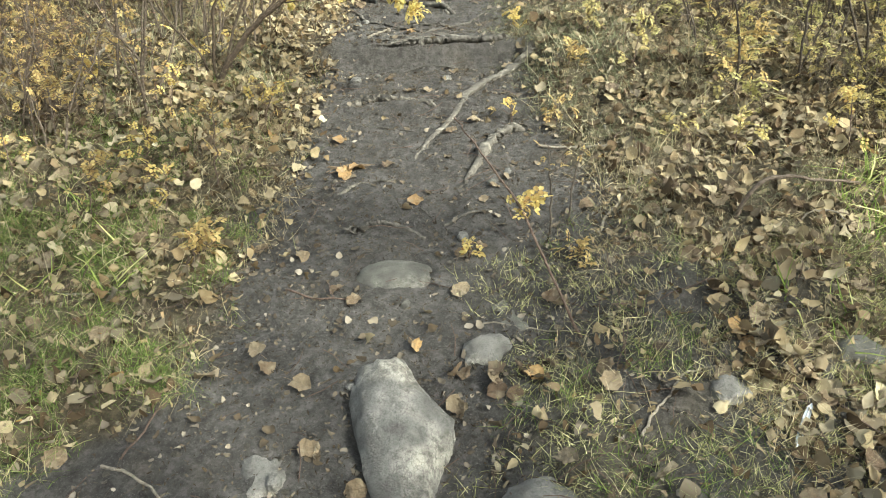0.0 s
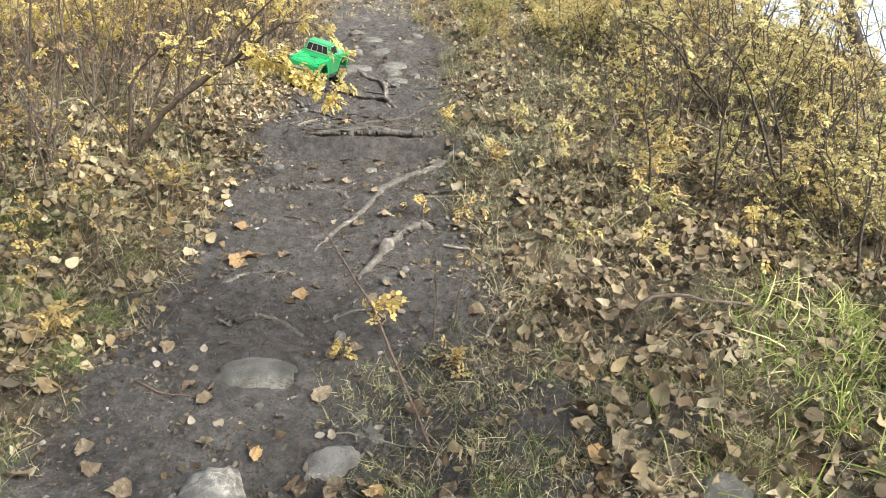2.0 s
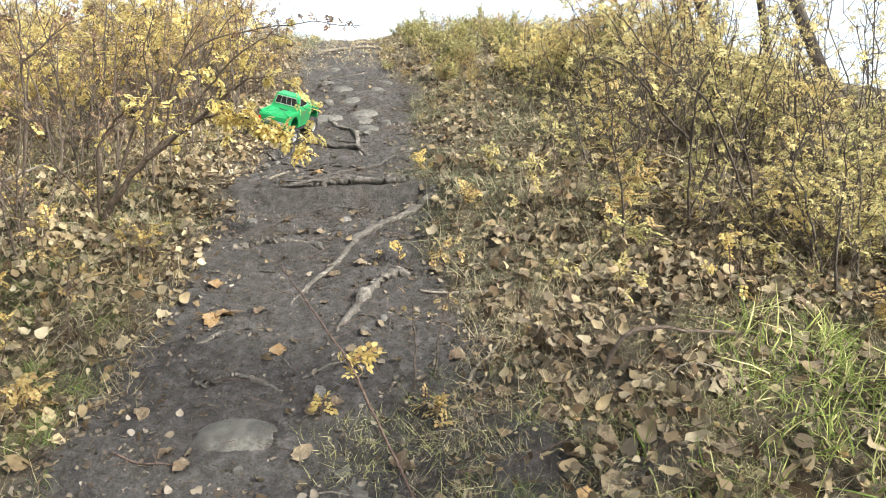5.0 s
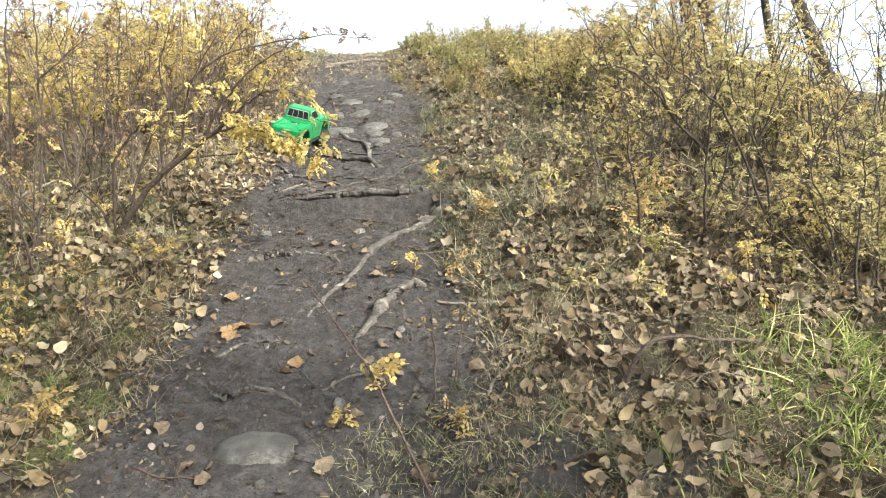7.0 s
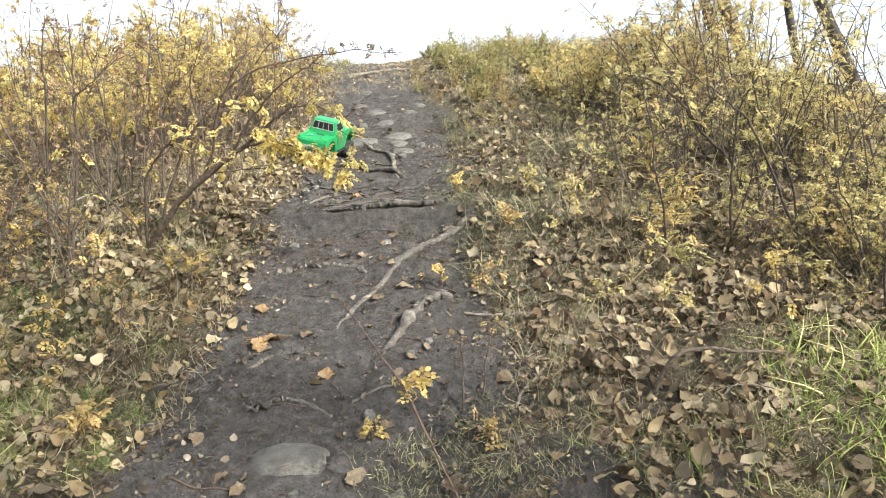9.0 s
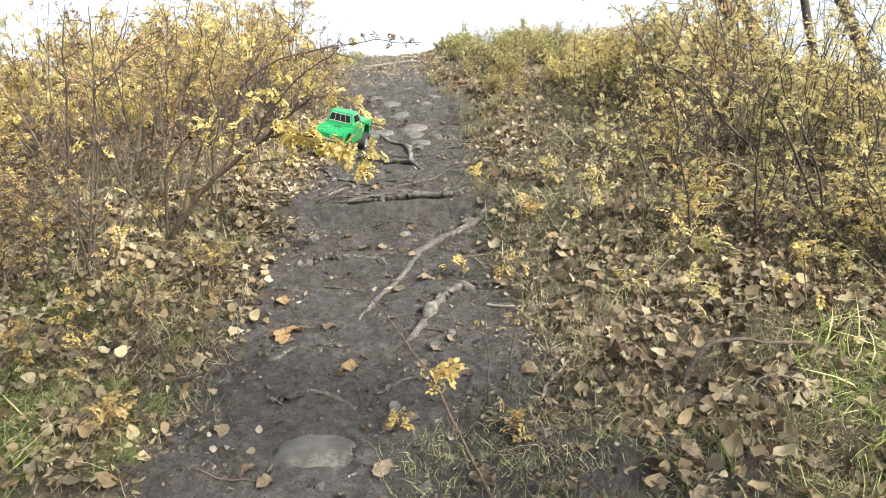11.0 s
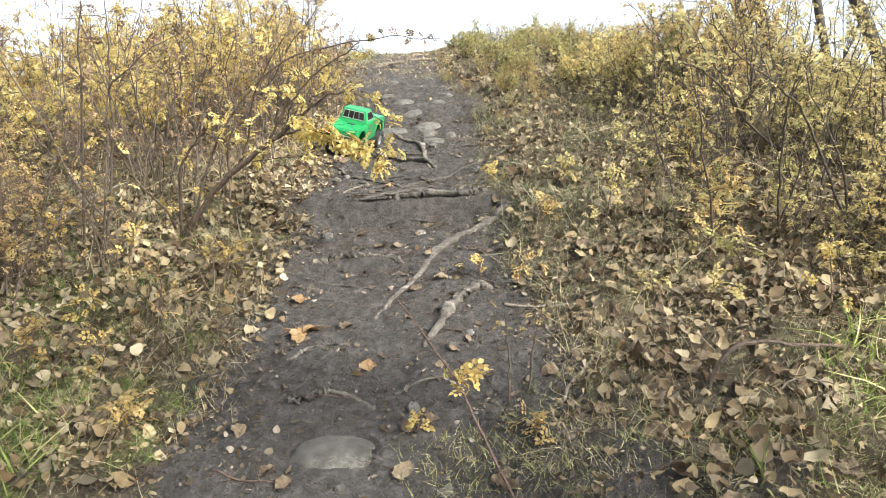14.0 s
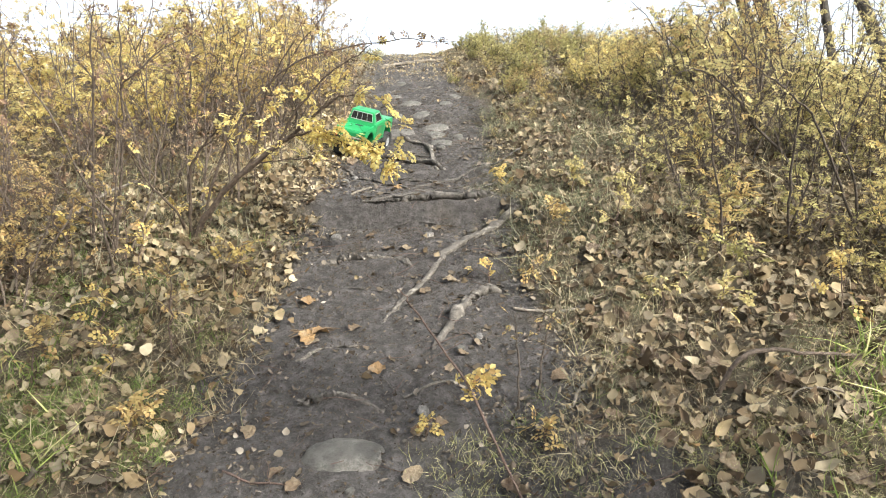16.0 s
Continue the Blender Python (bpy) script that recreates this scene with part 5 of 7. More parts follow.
olive = [
    shrub(201, "olive and yellow shrub with thin brown stems", OLIVE_LEAF, RIGHT_GROUP, height=0.60, spread=0.8, n_stems=6, size=0.040, leafy=1.5, low=0.15),
    shrub(202, "half-bare olive shrub with many fine twigs", OLIVE_LEAF, RIGHT_GROUP, height=0.70, spread=0.7, n_stems=6, size=0.038, leafy=1.3, low=0.15),
    shrub(203, "yellow-leaved shrub with crooked dark stems", OCHRE_LEAF, RIGHT_GROUP, height=0.64, spread=0.9, n_stems=6, size=0.040, leafy=1.5, low=0.15),
    shrub(204, "low spreading shrub with dull green leaves", GREEN_LEAF, RIGHT_GROUP, height=0.34, spread=1.2, n_stems=7, size=0.040, leafy=1.3, low=0.05, reach=0.5),
]


def set_shrub(kinds, n, x, v, height, gen):
    src = kinds[n % len(kinds)]
    made = (0.62, 0.66, 0.72, 0.58) if kinds is golden else (0.60, 0.70, 0.64, 0.34)
    s = height / made[n % len(kinds)]
    m = Matrix.Translation(spot(x, v)) @ pose(0, 0, 0, gen.normal(0, 5), gen.normal(0, 5), gen.uniform(0, 360)) @ Matrix.Diagonal((s * 1.05, s * 1.05, s, 1))
    if src in used:
        copy_thing(src, m)
    else:
        src.matrix_world = m
        used.add(src)


def room(x, v):
    """How tall the growth stands: tallest beside the lower path, low along the crest."""
    k = float(np.interp(x / v, (-0.6, -0.4, -0.25, -0.15, 0.0, 0.1, 0.17, 0.25, 0.32, 0.42, 0.6), (0.172, 0.157, 0.158, 0.2, 0.24, 0.24, 0.215, 0.175, 0.17, 0.23, 0.27)))
    w0 = float(profile(v)) + 0.05
    return float(np.clip((1.31 - k * v - w0) / (0.9 + 0.44 * k), 0.16, 0.7))


used = set()
g = np.random.default_rng(5)
for row, v in enumerate(np.arange(2.1, 8.4, 0.42)):
    edge = float(np.interp(v, PATH_V, PATH_L))
    for x in np.arange(-3.3 - 0.3 * (v > 4), edge - 0.32, 0.46):
        xx, vv = x + g.uniform(-0.17, 0.17) + 0.2 * (row % 2), v + g.uniform(-0.16, 0.16)
        if xx > edge - 0.32 or xx < -0.62 * vv - 0.9 or (vv < 2.9 and xx > -1.5) or (vv < 3.7 and xx > -1.25) or g.uniform() < 0.12:
            continue
        tall = room(xx, vv) * g.uniform(0.8, 1.2)
        if xx > edge - 0.6:
            tall *= 0.8
        if vv < 3.0 and g.uniform() < 0.4:
            continue
        if vv < 3.0:
            set_shrub(golden, int(g.integers(2, 4)), xx, vv, tall * 0.8, g)
        elif g.uniform() < (0.3 if xx < -1.9 and vv < 3.4 else 0.1):
            set_shrub(olive, int(g.integers(0, 3)), xx, vv, tall, g)
        else:
            set_shrub(golden, int(g.integers(0, 4)), xx, vv, tall, g)
for row, v in enumerate(np.arange(2.2, 8.4, 0.42)):
    edge = float(np.interp(v, PATH_V, PATH_R))
    for x in np.arange(edge + 0.45, 3.8 + 0.3 * (v > 4), 0.46):
        xx, vv = x + g.uniform(-0.17, 0.17) + 0.2 * (row % 2), v + g.uniform(-0.16, 0.16)
        if xx > 0.62 * vv + 0.9 or xx < 1.25 and vv < 2.8 or xx < 1.2 and vv < 4.6:
            continue
        tall = room(xx, vv) * g.uniform(0.8, 1.25)
        if xx < 1.5 and vv < 4.2:
            tall *= 0.78
        if g.uniform() < (0.68 if vv < 3.3 else 0.5 if vv < 4.4 else 0.1):
            continue
        kind_n = 3 if (xx < 0.35 and vv > 4 and g.uniform() < 0.6 or g.uniform() < 0.06) else int(g.integers(0, 3))
        if kind_n == 3:
            tall = min(tall, 0.4)
        if xx < edge + 0.8 and vv > 3.6:
            tall = min(tall, 0.2)
        set_shrub(olive, kind_n, xx, vv, tall, g)

# a bright golden clump high on the olive bank
for x, v, h in ((0.70, 5.15, 0.36), (0.86, 5.2, 0.42), (1.0, 5.1, 0.36)):
    set_shrub(golden, 0, x, v, h, g)

# low olive growth that closes in on the upper path
for row, v in enumerate(np.arange(4.35, 7.6, 0.2)):
    edge = float(np.interp(v, PATH_V, PATH_R))
    for x in np.arange(edge + 0.10, 1.15, 0.21):
        xx, vv = x + g.uniform(-0.08, 0.08) + 0.1 * (row % 2), v + g.uniform(-0.08, 0.08)
        if vv < 4.75 and xx > edge + 0.45 or xx > 0.5 and vv < 5.2 or g.uniform() < 0.25:
            continue
        tall = max(0.06, min(g.uniform(0.08, 0.24), 0.05 + 0.26 * (xx - edge)))
        if g.uniform() < 0.22:
            set_shrub(golden, int(g.integers(1, 4)), xx, vv, tall, g)
        else:
            set_shrub(olive, 3 if g.uniform() < 0.4 else int(g.integers(0, 3)), xx, vv, tall, g)

# taller shrubs added along the right bank, mostly out of view, to block sun
for row, v in enumerate(np.arange(1.0, 4.6, 0.7)):
    for x in np.arange(2.0 + 0.28 * max(v, 0), 4.2 + 0.2 * v, 0.8):
        set_shrub(olive, int(g.integers(0, 3)), x + g.uniform(-0.2, 0.2), v + g.uniform(-0.2, 0.2), g.uniform(0.4, 0.6), g)


def limbed_shrub(name, limbs, bark, foliage, label, group, seed, clusters=()):
    """A shrub whose main limbs follow given lines (x, v, w); each limb has its radii, shoot reach and leafiness."""
    gen = np.random.default_rng(seed)
    base = np.array(list(slope_point(*limbs[0][0][0])))
    tubes, got = [], []
    for pts, r0, r1, reach, leafy, start, size in limbs:
        line = bend(np.array([list(slope_point(*q)) for q in pts]) - base, 4, gen, 0.002)
        tubes.append(tube(line, np.linspace(r0, r1, len(line)), 7, 0.1, gen))
        if reach:
            a, b = shoots(line[::2], gen, reach, size, leafy, -9, 9, 0, start, (1, 0.8, 0.8))
            tubes += a
            got += b
    for at, n_leaf, size in clusters:
        q = np.array(list(slope_point(*at))) - base
        q = np.array([q, q + gen.normal(0, 0.02, 3) + (0.03, 0, -0.01), q + gen.normal(0, 0.03, 3) + (0.05, 0, -0.02)])
        tubes.append(tube(q, [0.0016, 0.0012, 0.0008], 3))
        got.append(sprays_along(q, n_leaf, gen, size, 0.0, 1.1))
    return plant(name, tubes, *merged(got), bark, foliage, label, "shrub", group, Matrix.Translation(base))


# the shrub whose long branch reaches over the path
over = []
over.append(([(-1.31, 2.7, -0.06), (-1.235, 2.68, 0.078), (-1.173, 2.68, 0.16), (-1.102, 2.68, 0.24), (-1.023, 2.68, 0.305), (-0.936, 2.68, 0.368), (-0.864, 2.68, 0.416), (-0.81, 2.68, 0.446)], 0.0135, 0.009, 0, 0, 1, 0.04))
over.append(([(-0.815, 2.68, 0.444), (-0.733, 2.68, 0.51), (-0.675, 2.68, 0.55), (-0.623, 2.68, 0.584), (-0.557, 2.68, 0.589), (-0.497, 2.68, 0.569)], 0.007, 0.0018, 0.13, 1.17, 0.3, 0.038))
over.append(([(-0.874, 2.69, 0.405), (-0.811, 2.7, 0.509), (-0.724, 2.7, 0.599), (-0.652, 2.7, 0.665), (-0.564, 2.7, 0.718), (-0.488, 2.7, 0.763)], 0.0055, 0.0016, 0.17, 1.56, 0.25, 0.036))
over.append(([(-0.815, 2.67, 0.446), (-0.725, 2.66, 0.463), (-0.634, 2.66, 0.443), (-0.533, 2.66, 0.409), (-0.451, 2.66, 0.35)], 0.0045, 0.0014, 0.06, 1.3, 0.3, 0.04))
over.append(([(-1.31, 2.72, -0.05), (-1.27, 2.72, 0.16), (-1.233, 2.72, 0.324), (-1.181, 2.72, 0.394), (-1.106, 2.72, 0.47), (-1.062, 2.72, 0.52), (-1.004, 2.72, 0.519)], 0.007, 0.002, 0.14, 0.5, 0.5, 0.036))
over.append(([(-1.313, 2.74, -0.05), (-1.334, 2.75, 0.101), (-1.383, 2.75, 0.189), (-1.433, 2.75, 0.264), (-1.481, 2.75, 0.384), (-1.537, 2.75, 0.466)], 0.006, 0.002, 0.15, 0.5, 0.5, 0.036))
over.append(([(-1.037, 2.7, 0.29), (-0.979, 2.72, 0.368), (-0.937, 2.72, 0.477), (-0.9, 2.72, 0.593), (-0.837, 2.72, 0.693), (-0.76, 2.72, 0.789)], 0.006, 0.0016, 0.18, 1.43, 0.3, 0.036))
over.append(([(-1.04, 2.7, 0.29), (-1.035, 2.72, 0.4), (-0.99, 2.75, 0.52), (-1.01, 2.77, 0.66), (-0.95, 2.79, 0.8)], 0.005, 0.0016, 0.18, 1.3, 0.3, 0.036))
over.append(([(-0.97, 2.69, 0.345), (-0.9, 2.66, 0.355), (-0.8, 2.65, 0.37), (-0.7, 2.64, 0.36), (-0.62, 2.63, 0.33)], 0.003, 0.001, 0.07, 1.17, 0.2, 0.038))
tips = [((-0.47, 2.67, 0.56), 10, 0.044), ((-0.46, 2.67, 0.50), 8, 0.044), ((-0.56, 2.67, 0.60), 10, 0.044), ((-0.98, 2.72, 0.42), 8, 0.044), ((-1.08, 2.74, 0.42), 7, 0.044), ((-1.27, 2.74, 0.36), 6, 0.044), ((-0.9, 2.72, 0.55), 10, 0.042), ((-0.8, 2.72, 0.62), 10, 0.042)]
g = np.random.default_rng(33)
for u in np.linspace(0.05, 1, 17):  # heavy leaf clusters hang along the drooping tip
    tips.append(((-0.82 + 0.38 * u, 2.66, 0.455 - 0.12 * max(0.0, 2 * u - 1) + g.uniform(-0.03, 0.035)), int(g.integers(8, 13)), 0.046))
limbed_shrub("overhanging_shrub", over, BRANCH, LEMON_LEAF, "golden shrub with a long dark branch reaching over the path", "", 303, tips)

# crooked dark stems standing in front of the golden growth
limbed_shrub("twiggy_shrub", [
    ([(-1.47, 2.39, -0.04), (-1.459, 2.382, 0.164), (-1.456, 2.382, 0.285), (-1.514, 2.382, 0.331), (-1.571, 2.382, 0.407)], 0.0055, 0.0016, 0.14, 0.31, 0.4, 0.038),
    ([(-1.67, 2.43, -0.04), (-1.627, 2.429, 0.102), (-1.634, 2.429, 0.172), (-1.659, 2.429, 0.23), (-1.688, 2.429, 0.269)], 0.005, 0.002, 0.12, 0.26, 0.5, 0.038),
    ([(-1.456, 2.382, 0.27), (-1.42, 2.39, 0.36), (-1.44, 2.40, 0.45), (-1.39, 2.41, 0.53)], 0.003, 0.001, 0.10, 0.52, 0.3, 0.038),
], TWIG, OCHRE_LEAF, "nearly bare shrub of crooked dark stems in dry grass", "nearly bare shrubs", 311, [((-1.44, 2.40, 0.40), 5, 0.04), ((-1.55, 2.40, 0.36), 5, 0.042), ((-1.93, 2.45, 0.30), 7, 0.045)])
limbed_shrub("twiggy_shrub", [
    ([(-1.60, 2.66, -0.04), (-1.54, 2.651, 0.132), (-1.474, 2.651, 0.34), (-1.426, 2.651, 0.514), (-1.395, 2.651, 0.68), (-1.361, 2.651, 0.836), (-1.339, 2.651, 0.96)], 0.007, 0.0018, 0.2, 0.42, 0.35, 0.036),
    ([(-1.40, 2.64, 0.655), (-1.363, 2.62, 0.69), (-1.288, 2.60, 0.736), (-1.215, 2.60, 0.79), (-1.117, 2.60, 0.832)], 0.0035, 0.0012, 0.15, 0.39, 0.2, 0.036),
    ([(-1.69, 2.67, -0.04), (-1.593, 2.665, 0.341), (-1.509, 2.665, 0.662), (-1.469, 2.665, 0.839), (-1.428, 2.665, 0.96)], 0.006, 0.0016, 0.2, 0.36, 0.35, 0.036),
    ([(-1.545, 2.66, 0.12), (-1.65, 2.68, 0.32), (-1.70, 2.70, 0.52), (-1.80, 2.72, 0.75), (-1.84, 2.72, 0.95)], 0.005, 0.0015, 0.2, 0.52, 0.3, 0.036),
], TWIG, RUSSET_LEAF, "tall nearly bare shrub with thin dark branching stems", "nearly bare shrubs", 312)
limbed_shrub("twiggy_shrub", [
    ([(-1.30, 2.78, -0.05), (-1.16, 2.77, 0.28), (-1.0, 2.76, 0.52), (-0.78, 2.74, 0.70), (-0.56, 2.72, 0.755)], 0.006, 0.0026, 0.12, 0.35, 0.5, 0.034),
    ([(-0.57, 2.72, 0.755), (-0.46, 2.71, 0.765), (-0.35, 2.70, 0.775), (-0.27, 2.69, 0.76), (-0.19, 2.68, 0.765)], 0.0024, 0.001, 0.045, 1.0, 0.05, 0.03),
], TWIG, RUSSET_LEAF, "thin arching shoot with small dark reddish leaves", "nearly bare shrubs", 318)
# dark crossing stems in the olive growth
limbed_shrub("twiggy_shrub", [
    ([(1.29, 2.96, -0.05), (1.192, 3.0, 0.065), (1.141, 3.0, 0.167), (1.083, 3.0, 0.231), (1.001, 3.0, 0.307), (0.927, 3.0, 0.405), (0.864, 3.0, 0.476), (0.793, 3.0, 0.53), (0.726, 3.0, 0.551), (0.672, 3.0, 0.532), (0.649, 3.0, 0.477)], 0.0085, 0.0016, 0.16, 0.78, 0.35, 0.038),
    ([(0.975, 3.0, 0.34), (0.896, 3.0, 0.486), (0.834, 3.0, 0.56), (0.796, 3.0, 0.624), (0.757, 3.0, 0.69)], 0.004, 0.0014, 0.14, 0.91, 0.3, 0.038),
    ([(1.0, 3.0, 0.31), (0.996, 3.0, 0.389), (1.051, 3.0, 0.477), (1.10, 3.0, 0.524)], 0.003, 0.0012, 0.12, 0.78, 0.3, 0.038),
    ([(0.70, 3.0, 0.545), (0.67, 3.0, 0.62), (0.62, 3.02, 0.68), (0.60, 3.02, 0.76)], 0.0026, 0.001, 0.13, 1.17, 0.2, 0.038),
], SHRUB_TWIG, OLIVE_LEAF, "shrub with a dark arching stem over the bank", "nearly bare shrubs", 313)
limbed_shrub("twiggy_shrub", [
    ([(1.22, 2.43, -0.05), (1.194, 2.423, 0.075), (1.119, 2.423, 0.229), (1.049, 2.423, 0.375), (0.972, 2.423, 0.514), (0.929, 2.423, 0.564), (0.859, 2.423, 0.623), (0.79, 2.423, 0.672), (0.722, 2.423, 0.729), (0.672, 2.423, 0.793), (0.634, 2.423, 0.829)], 0.0055, 0.0014, 0.15, 0.57, 0.35, 0.036),
    ([(1.23, 2.47, -0.05), (1.20, 2.47, 0.14), (1.157, 2.469, 0.292), (1.122, 2.469, 0.365), (1.086, 2.469, 0.436), (1.048, 2.469, 0.497), (1.003, 2.469, 0.575), (0.976, 2.469, 0.669)], 0.005, 0.0014, 0.13, 0.57, 0.35, 0.036),
    ([(1.24, 2.46, -0.05), (1.30, 2.45, 0.20), (1.33, 2.44, 0.42), (1.42, 2.43, 0.62)], 0.005, 0.0014, 0.15, 0.65, 0.3, 0.036),
], SHRUB_TWIG, OLIVE_LEAF, "thin dark crossing stems with few olive leaves", "nearly bare shrubs", 314)
limbed_shrub("twiggy_shrub", [
    ([(0.998, 2.50, -0.05), (0.969, 2.499, 0.184), (0.953, 2.499, 0.384), (0.956, 2.499, 0.473), (0.961, 2.499, 0.57), (0.994, 2.499, 0.633), (1.03, 2.499, 0.686), (1.056, 2.499, 0.748)], 0.005, 0.0014, 0.14, 0.65, 0.4, 0.036),
    ([(0.985, 2.50, 0.08), (1.03, 2.51, 0.25), (1.04, 2.52, 0.40), (1.10, 2.53, 0.52)], 0.0035, 0.0012, 0.12, 0.78, 0.3, 0.036),
], SHRUB_TWIG, OLIVE_LEAF, "upright dark stem with thin olive sprays", "nearly bare shrubs", 315)
limbed_shrub("twiggy_shrub", [
    ([(0.724, 2.38, -0.05), (0.694, 2.374, 0.209), (0.669, 2.374, 0.313), (0.641, 2.374, 0.414), (0.63, 2.374, 0.529), (0.601, 2.374, 0.623), (0.584, 2.374, 0.695)], 0.0046, 0.0012, 0.12, 0.52, 0.35, 0.038),
    ([(0.632, 2.375, 0.50), (0.67, 2.376, 0.525), (0.71, 2.376, 0.57), (0.73, 2.376, 0.63)], 0.0026, 0.001, 0.1, 0.52, 0.3, 0.038),
], SHRUB_TWIG, OCHRE_LEAF, "slender dark sapling with a forked bare top", "nearly bare shrubs", 316, [((0.67, 2.37, 0.26), 9, 0.05), ((0.71, 2.37, 0.22), 8, 0.05), ((0.62, 2.37, 0.21), 6, 0.046), ((0.75, 2.36, 0.15), 6, 0.046)])
# nearly bare upright shrubs among the others, on both banks
g = np.random.default_rng(17)
LEFT_BARE = [(-1.75, 2.2, 0.55), (-1.55, 2.6, 0.7), (-2.0, 2.05, 0.5), (-1.38, 3.0, 0.75), (-1.2, 3.2, 0.6), (-1.85, 2.5, 0.7), (-1.95, 2.35, 0.55), (-1.9, 3.3, 1.05), (-1.35, 3.75, 0.95), (-1.15, 3.6, 0.8), (-2.4, 3.0, 0.95), (-1.1, 4.3, 0.85), (-2.2, 4.2, 0.95), (-2.0, 2.75, 0.8), (-2.7, 3.6, 1.0), (-1.65, 3.2, 1.0), (-1.5, 4.5, 0.9), (-1.05, 4.9, 0.7), (-1.8, 4.9, 0.85)]
RIGHT_BARE = [(1.4, 4.2, 1.0), (1.75, 4.6, 1.1), (1.15, 4.5, 0.8), (2.1, 4.4, 1.1), (1.6, 3.8, 1.0), (1.9, 5.2, 1.1), (1.5, 2.6, 0.7), (1.8, 2.9, 0.85), (1.45, 3.3, 0.85), (1.9, 2.4, 0.7), (0.9, 3.5, 0.45), (1.05, 3.3, 0.7), (1.3, 3.6, 0.85), (0.9, 4.1, 0.6), (1.65, 3.1, 0.75), (1.35, 2.1, 0.5), (2.2, 3.3, 1.0), (1.2, 3.95, 0.8), (1.15, 2.75, 0.6), (0.95, 3.1, 0.55), (0.75, 3.0, 0.4), (2.0, 3.0, 0.9)]
for k, (x, v, h) in enumerate(LEFT_BARE + RIGHT_BARE):
    tubes, at, d, s = shrub_parts(400 + k, h, 0.75, 4, 0.036, 0.5 if x < 0 else 0.3 if x < 1.22 and v > 2.8 else 0.6 if v < 3.4 else 1.4, 0.2, 1.4, 0.005, 0.3)
    plant("bare_shrub", tubes, at, d, s, TWIG if x < 0 else SHRUB_TWIG, RUSSET_LEAF if x < 0 and k % 2 else OCHRE_LEAF if x < 0 else OLIVE_LEAF, "nearly bare shrub of thin dark branching stems", "shrub", "nearly bare shrubs", Matrix.Translation(spot(x, v)), KITES)


# low leggy saplings spread over the bank below the shrubs
g = np.random.default_rng(61)
leggy = []
for k in range(4):
    tubes, at, d, s = shrub_parts(500 + k, 0.34, 1.0, 3, 0.036, 0.5, 0.2, 1.4, 0.003, 0.36)
    leggy.append(plant("sapling", tubes, at, d, s, SHRUB_TWIG if k % 2 else PALE_TWIG, (OLIVE_LEAF, OLIVE_LEAF, GREEN_LEAF, GREEN_LEAF)[k], "leggy young shrub with sparse olive-yellow leaves", "sapling", "leggy saplings on the bank", Matrix.Identity(4), KITES))
places = random_places(80, 0.5, 2.0, 1.7, 4.3, lambda x, v: 0.75 * smooth((x - 0.45 - 0.12 * np.maximum(3.2 - v, 0)) / 0.5) * np.where((x < 1.15) & (v > 2.7), 0.25, 1), g)
for k, (x, v) in enumerate(places):
    m = Matrix.Translation(spot(x, v)) @ pose(0, 0, 0, g.normal(0, 7), g.normal(0, 7), g.uniform(0, 360)) @ Matrix.Scale(g.uniform(0.5, 1.3), 4)
    if k < 4:
        leggy[k].matrix_world = m
    else:
        copy_thing(leggy[k % 4], m)


# a shred of orange bark and dry needles at the path's edge
gen = np.random.default_rng(88)
strands = []
for k in range(16):
    x0, v0 = -0.77 + gen.uniform(0, 0.08), 2.085 + gen.normal(0, 0.010)
    q = np.array([(x0 + u * gen.uniform(0.05, 0.10), v0 + gen.normal(0, 0.01) + u * 0.01, 0) for u in (0, 0.5, 1)])
    q[:, 2] = hgt(q[:, 0], q[:, 1]) + gen.uniform(0.002, 0.012)
    strands.append(tube(world_of(q[:, 0], q[:, 1], q[:, 2]), [0.0016, 0.002, 0.001], 4))
v, f = join(strands)
tagged(new("bark_shred", mesh_np("bark_shred", v, f, [TAN_LEAF], True)), "shredded strip of light brown bark on the path's edge", "bark")


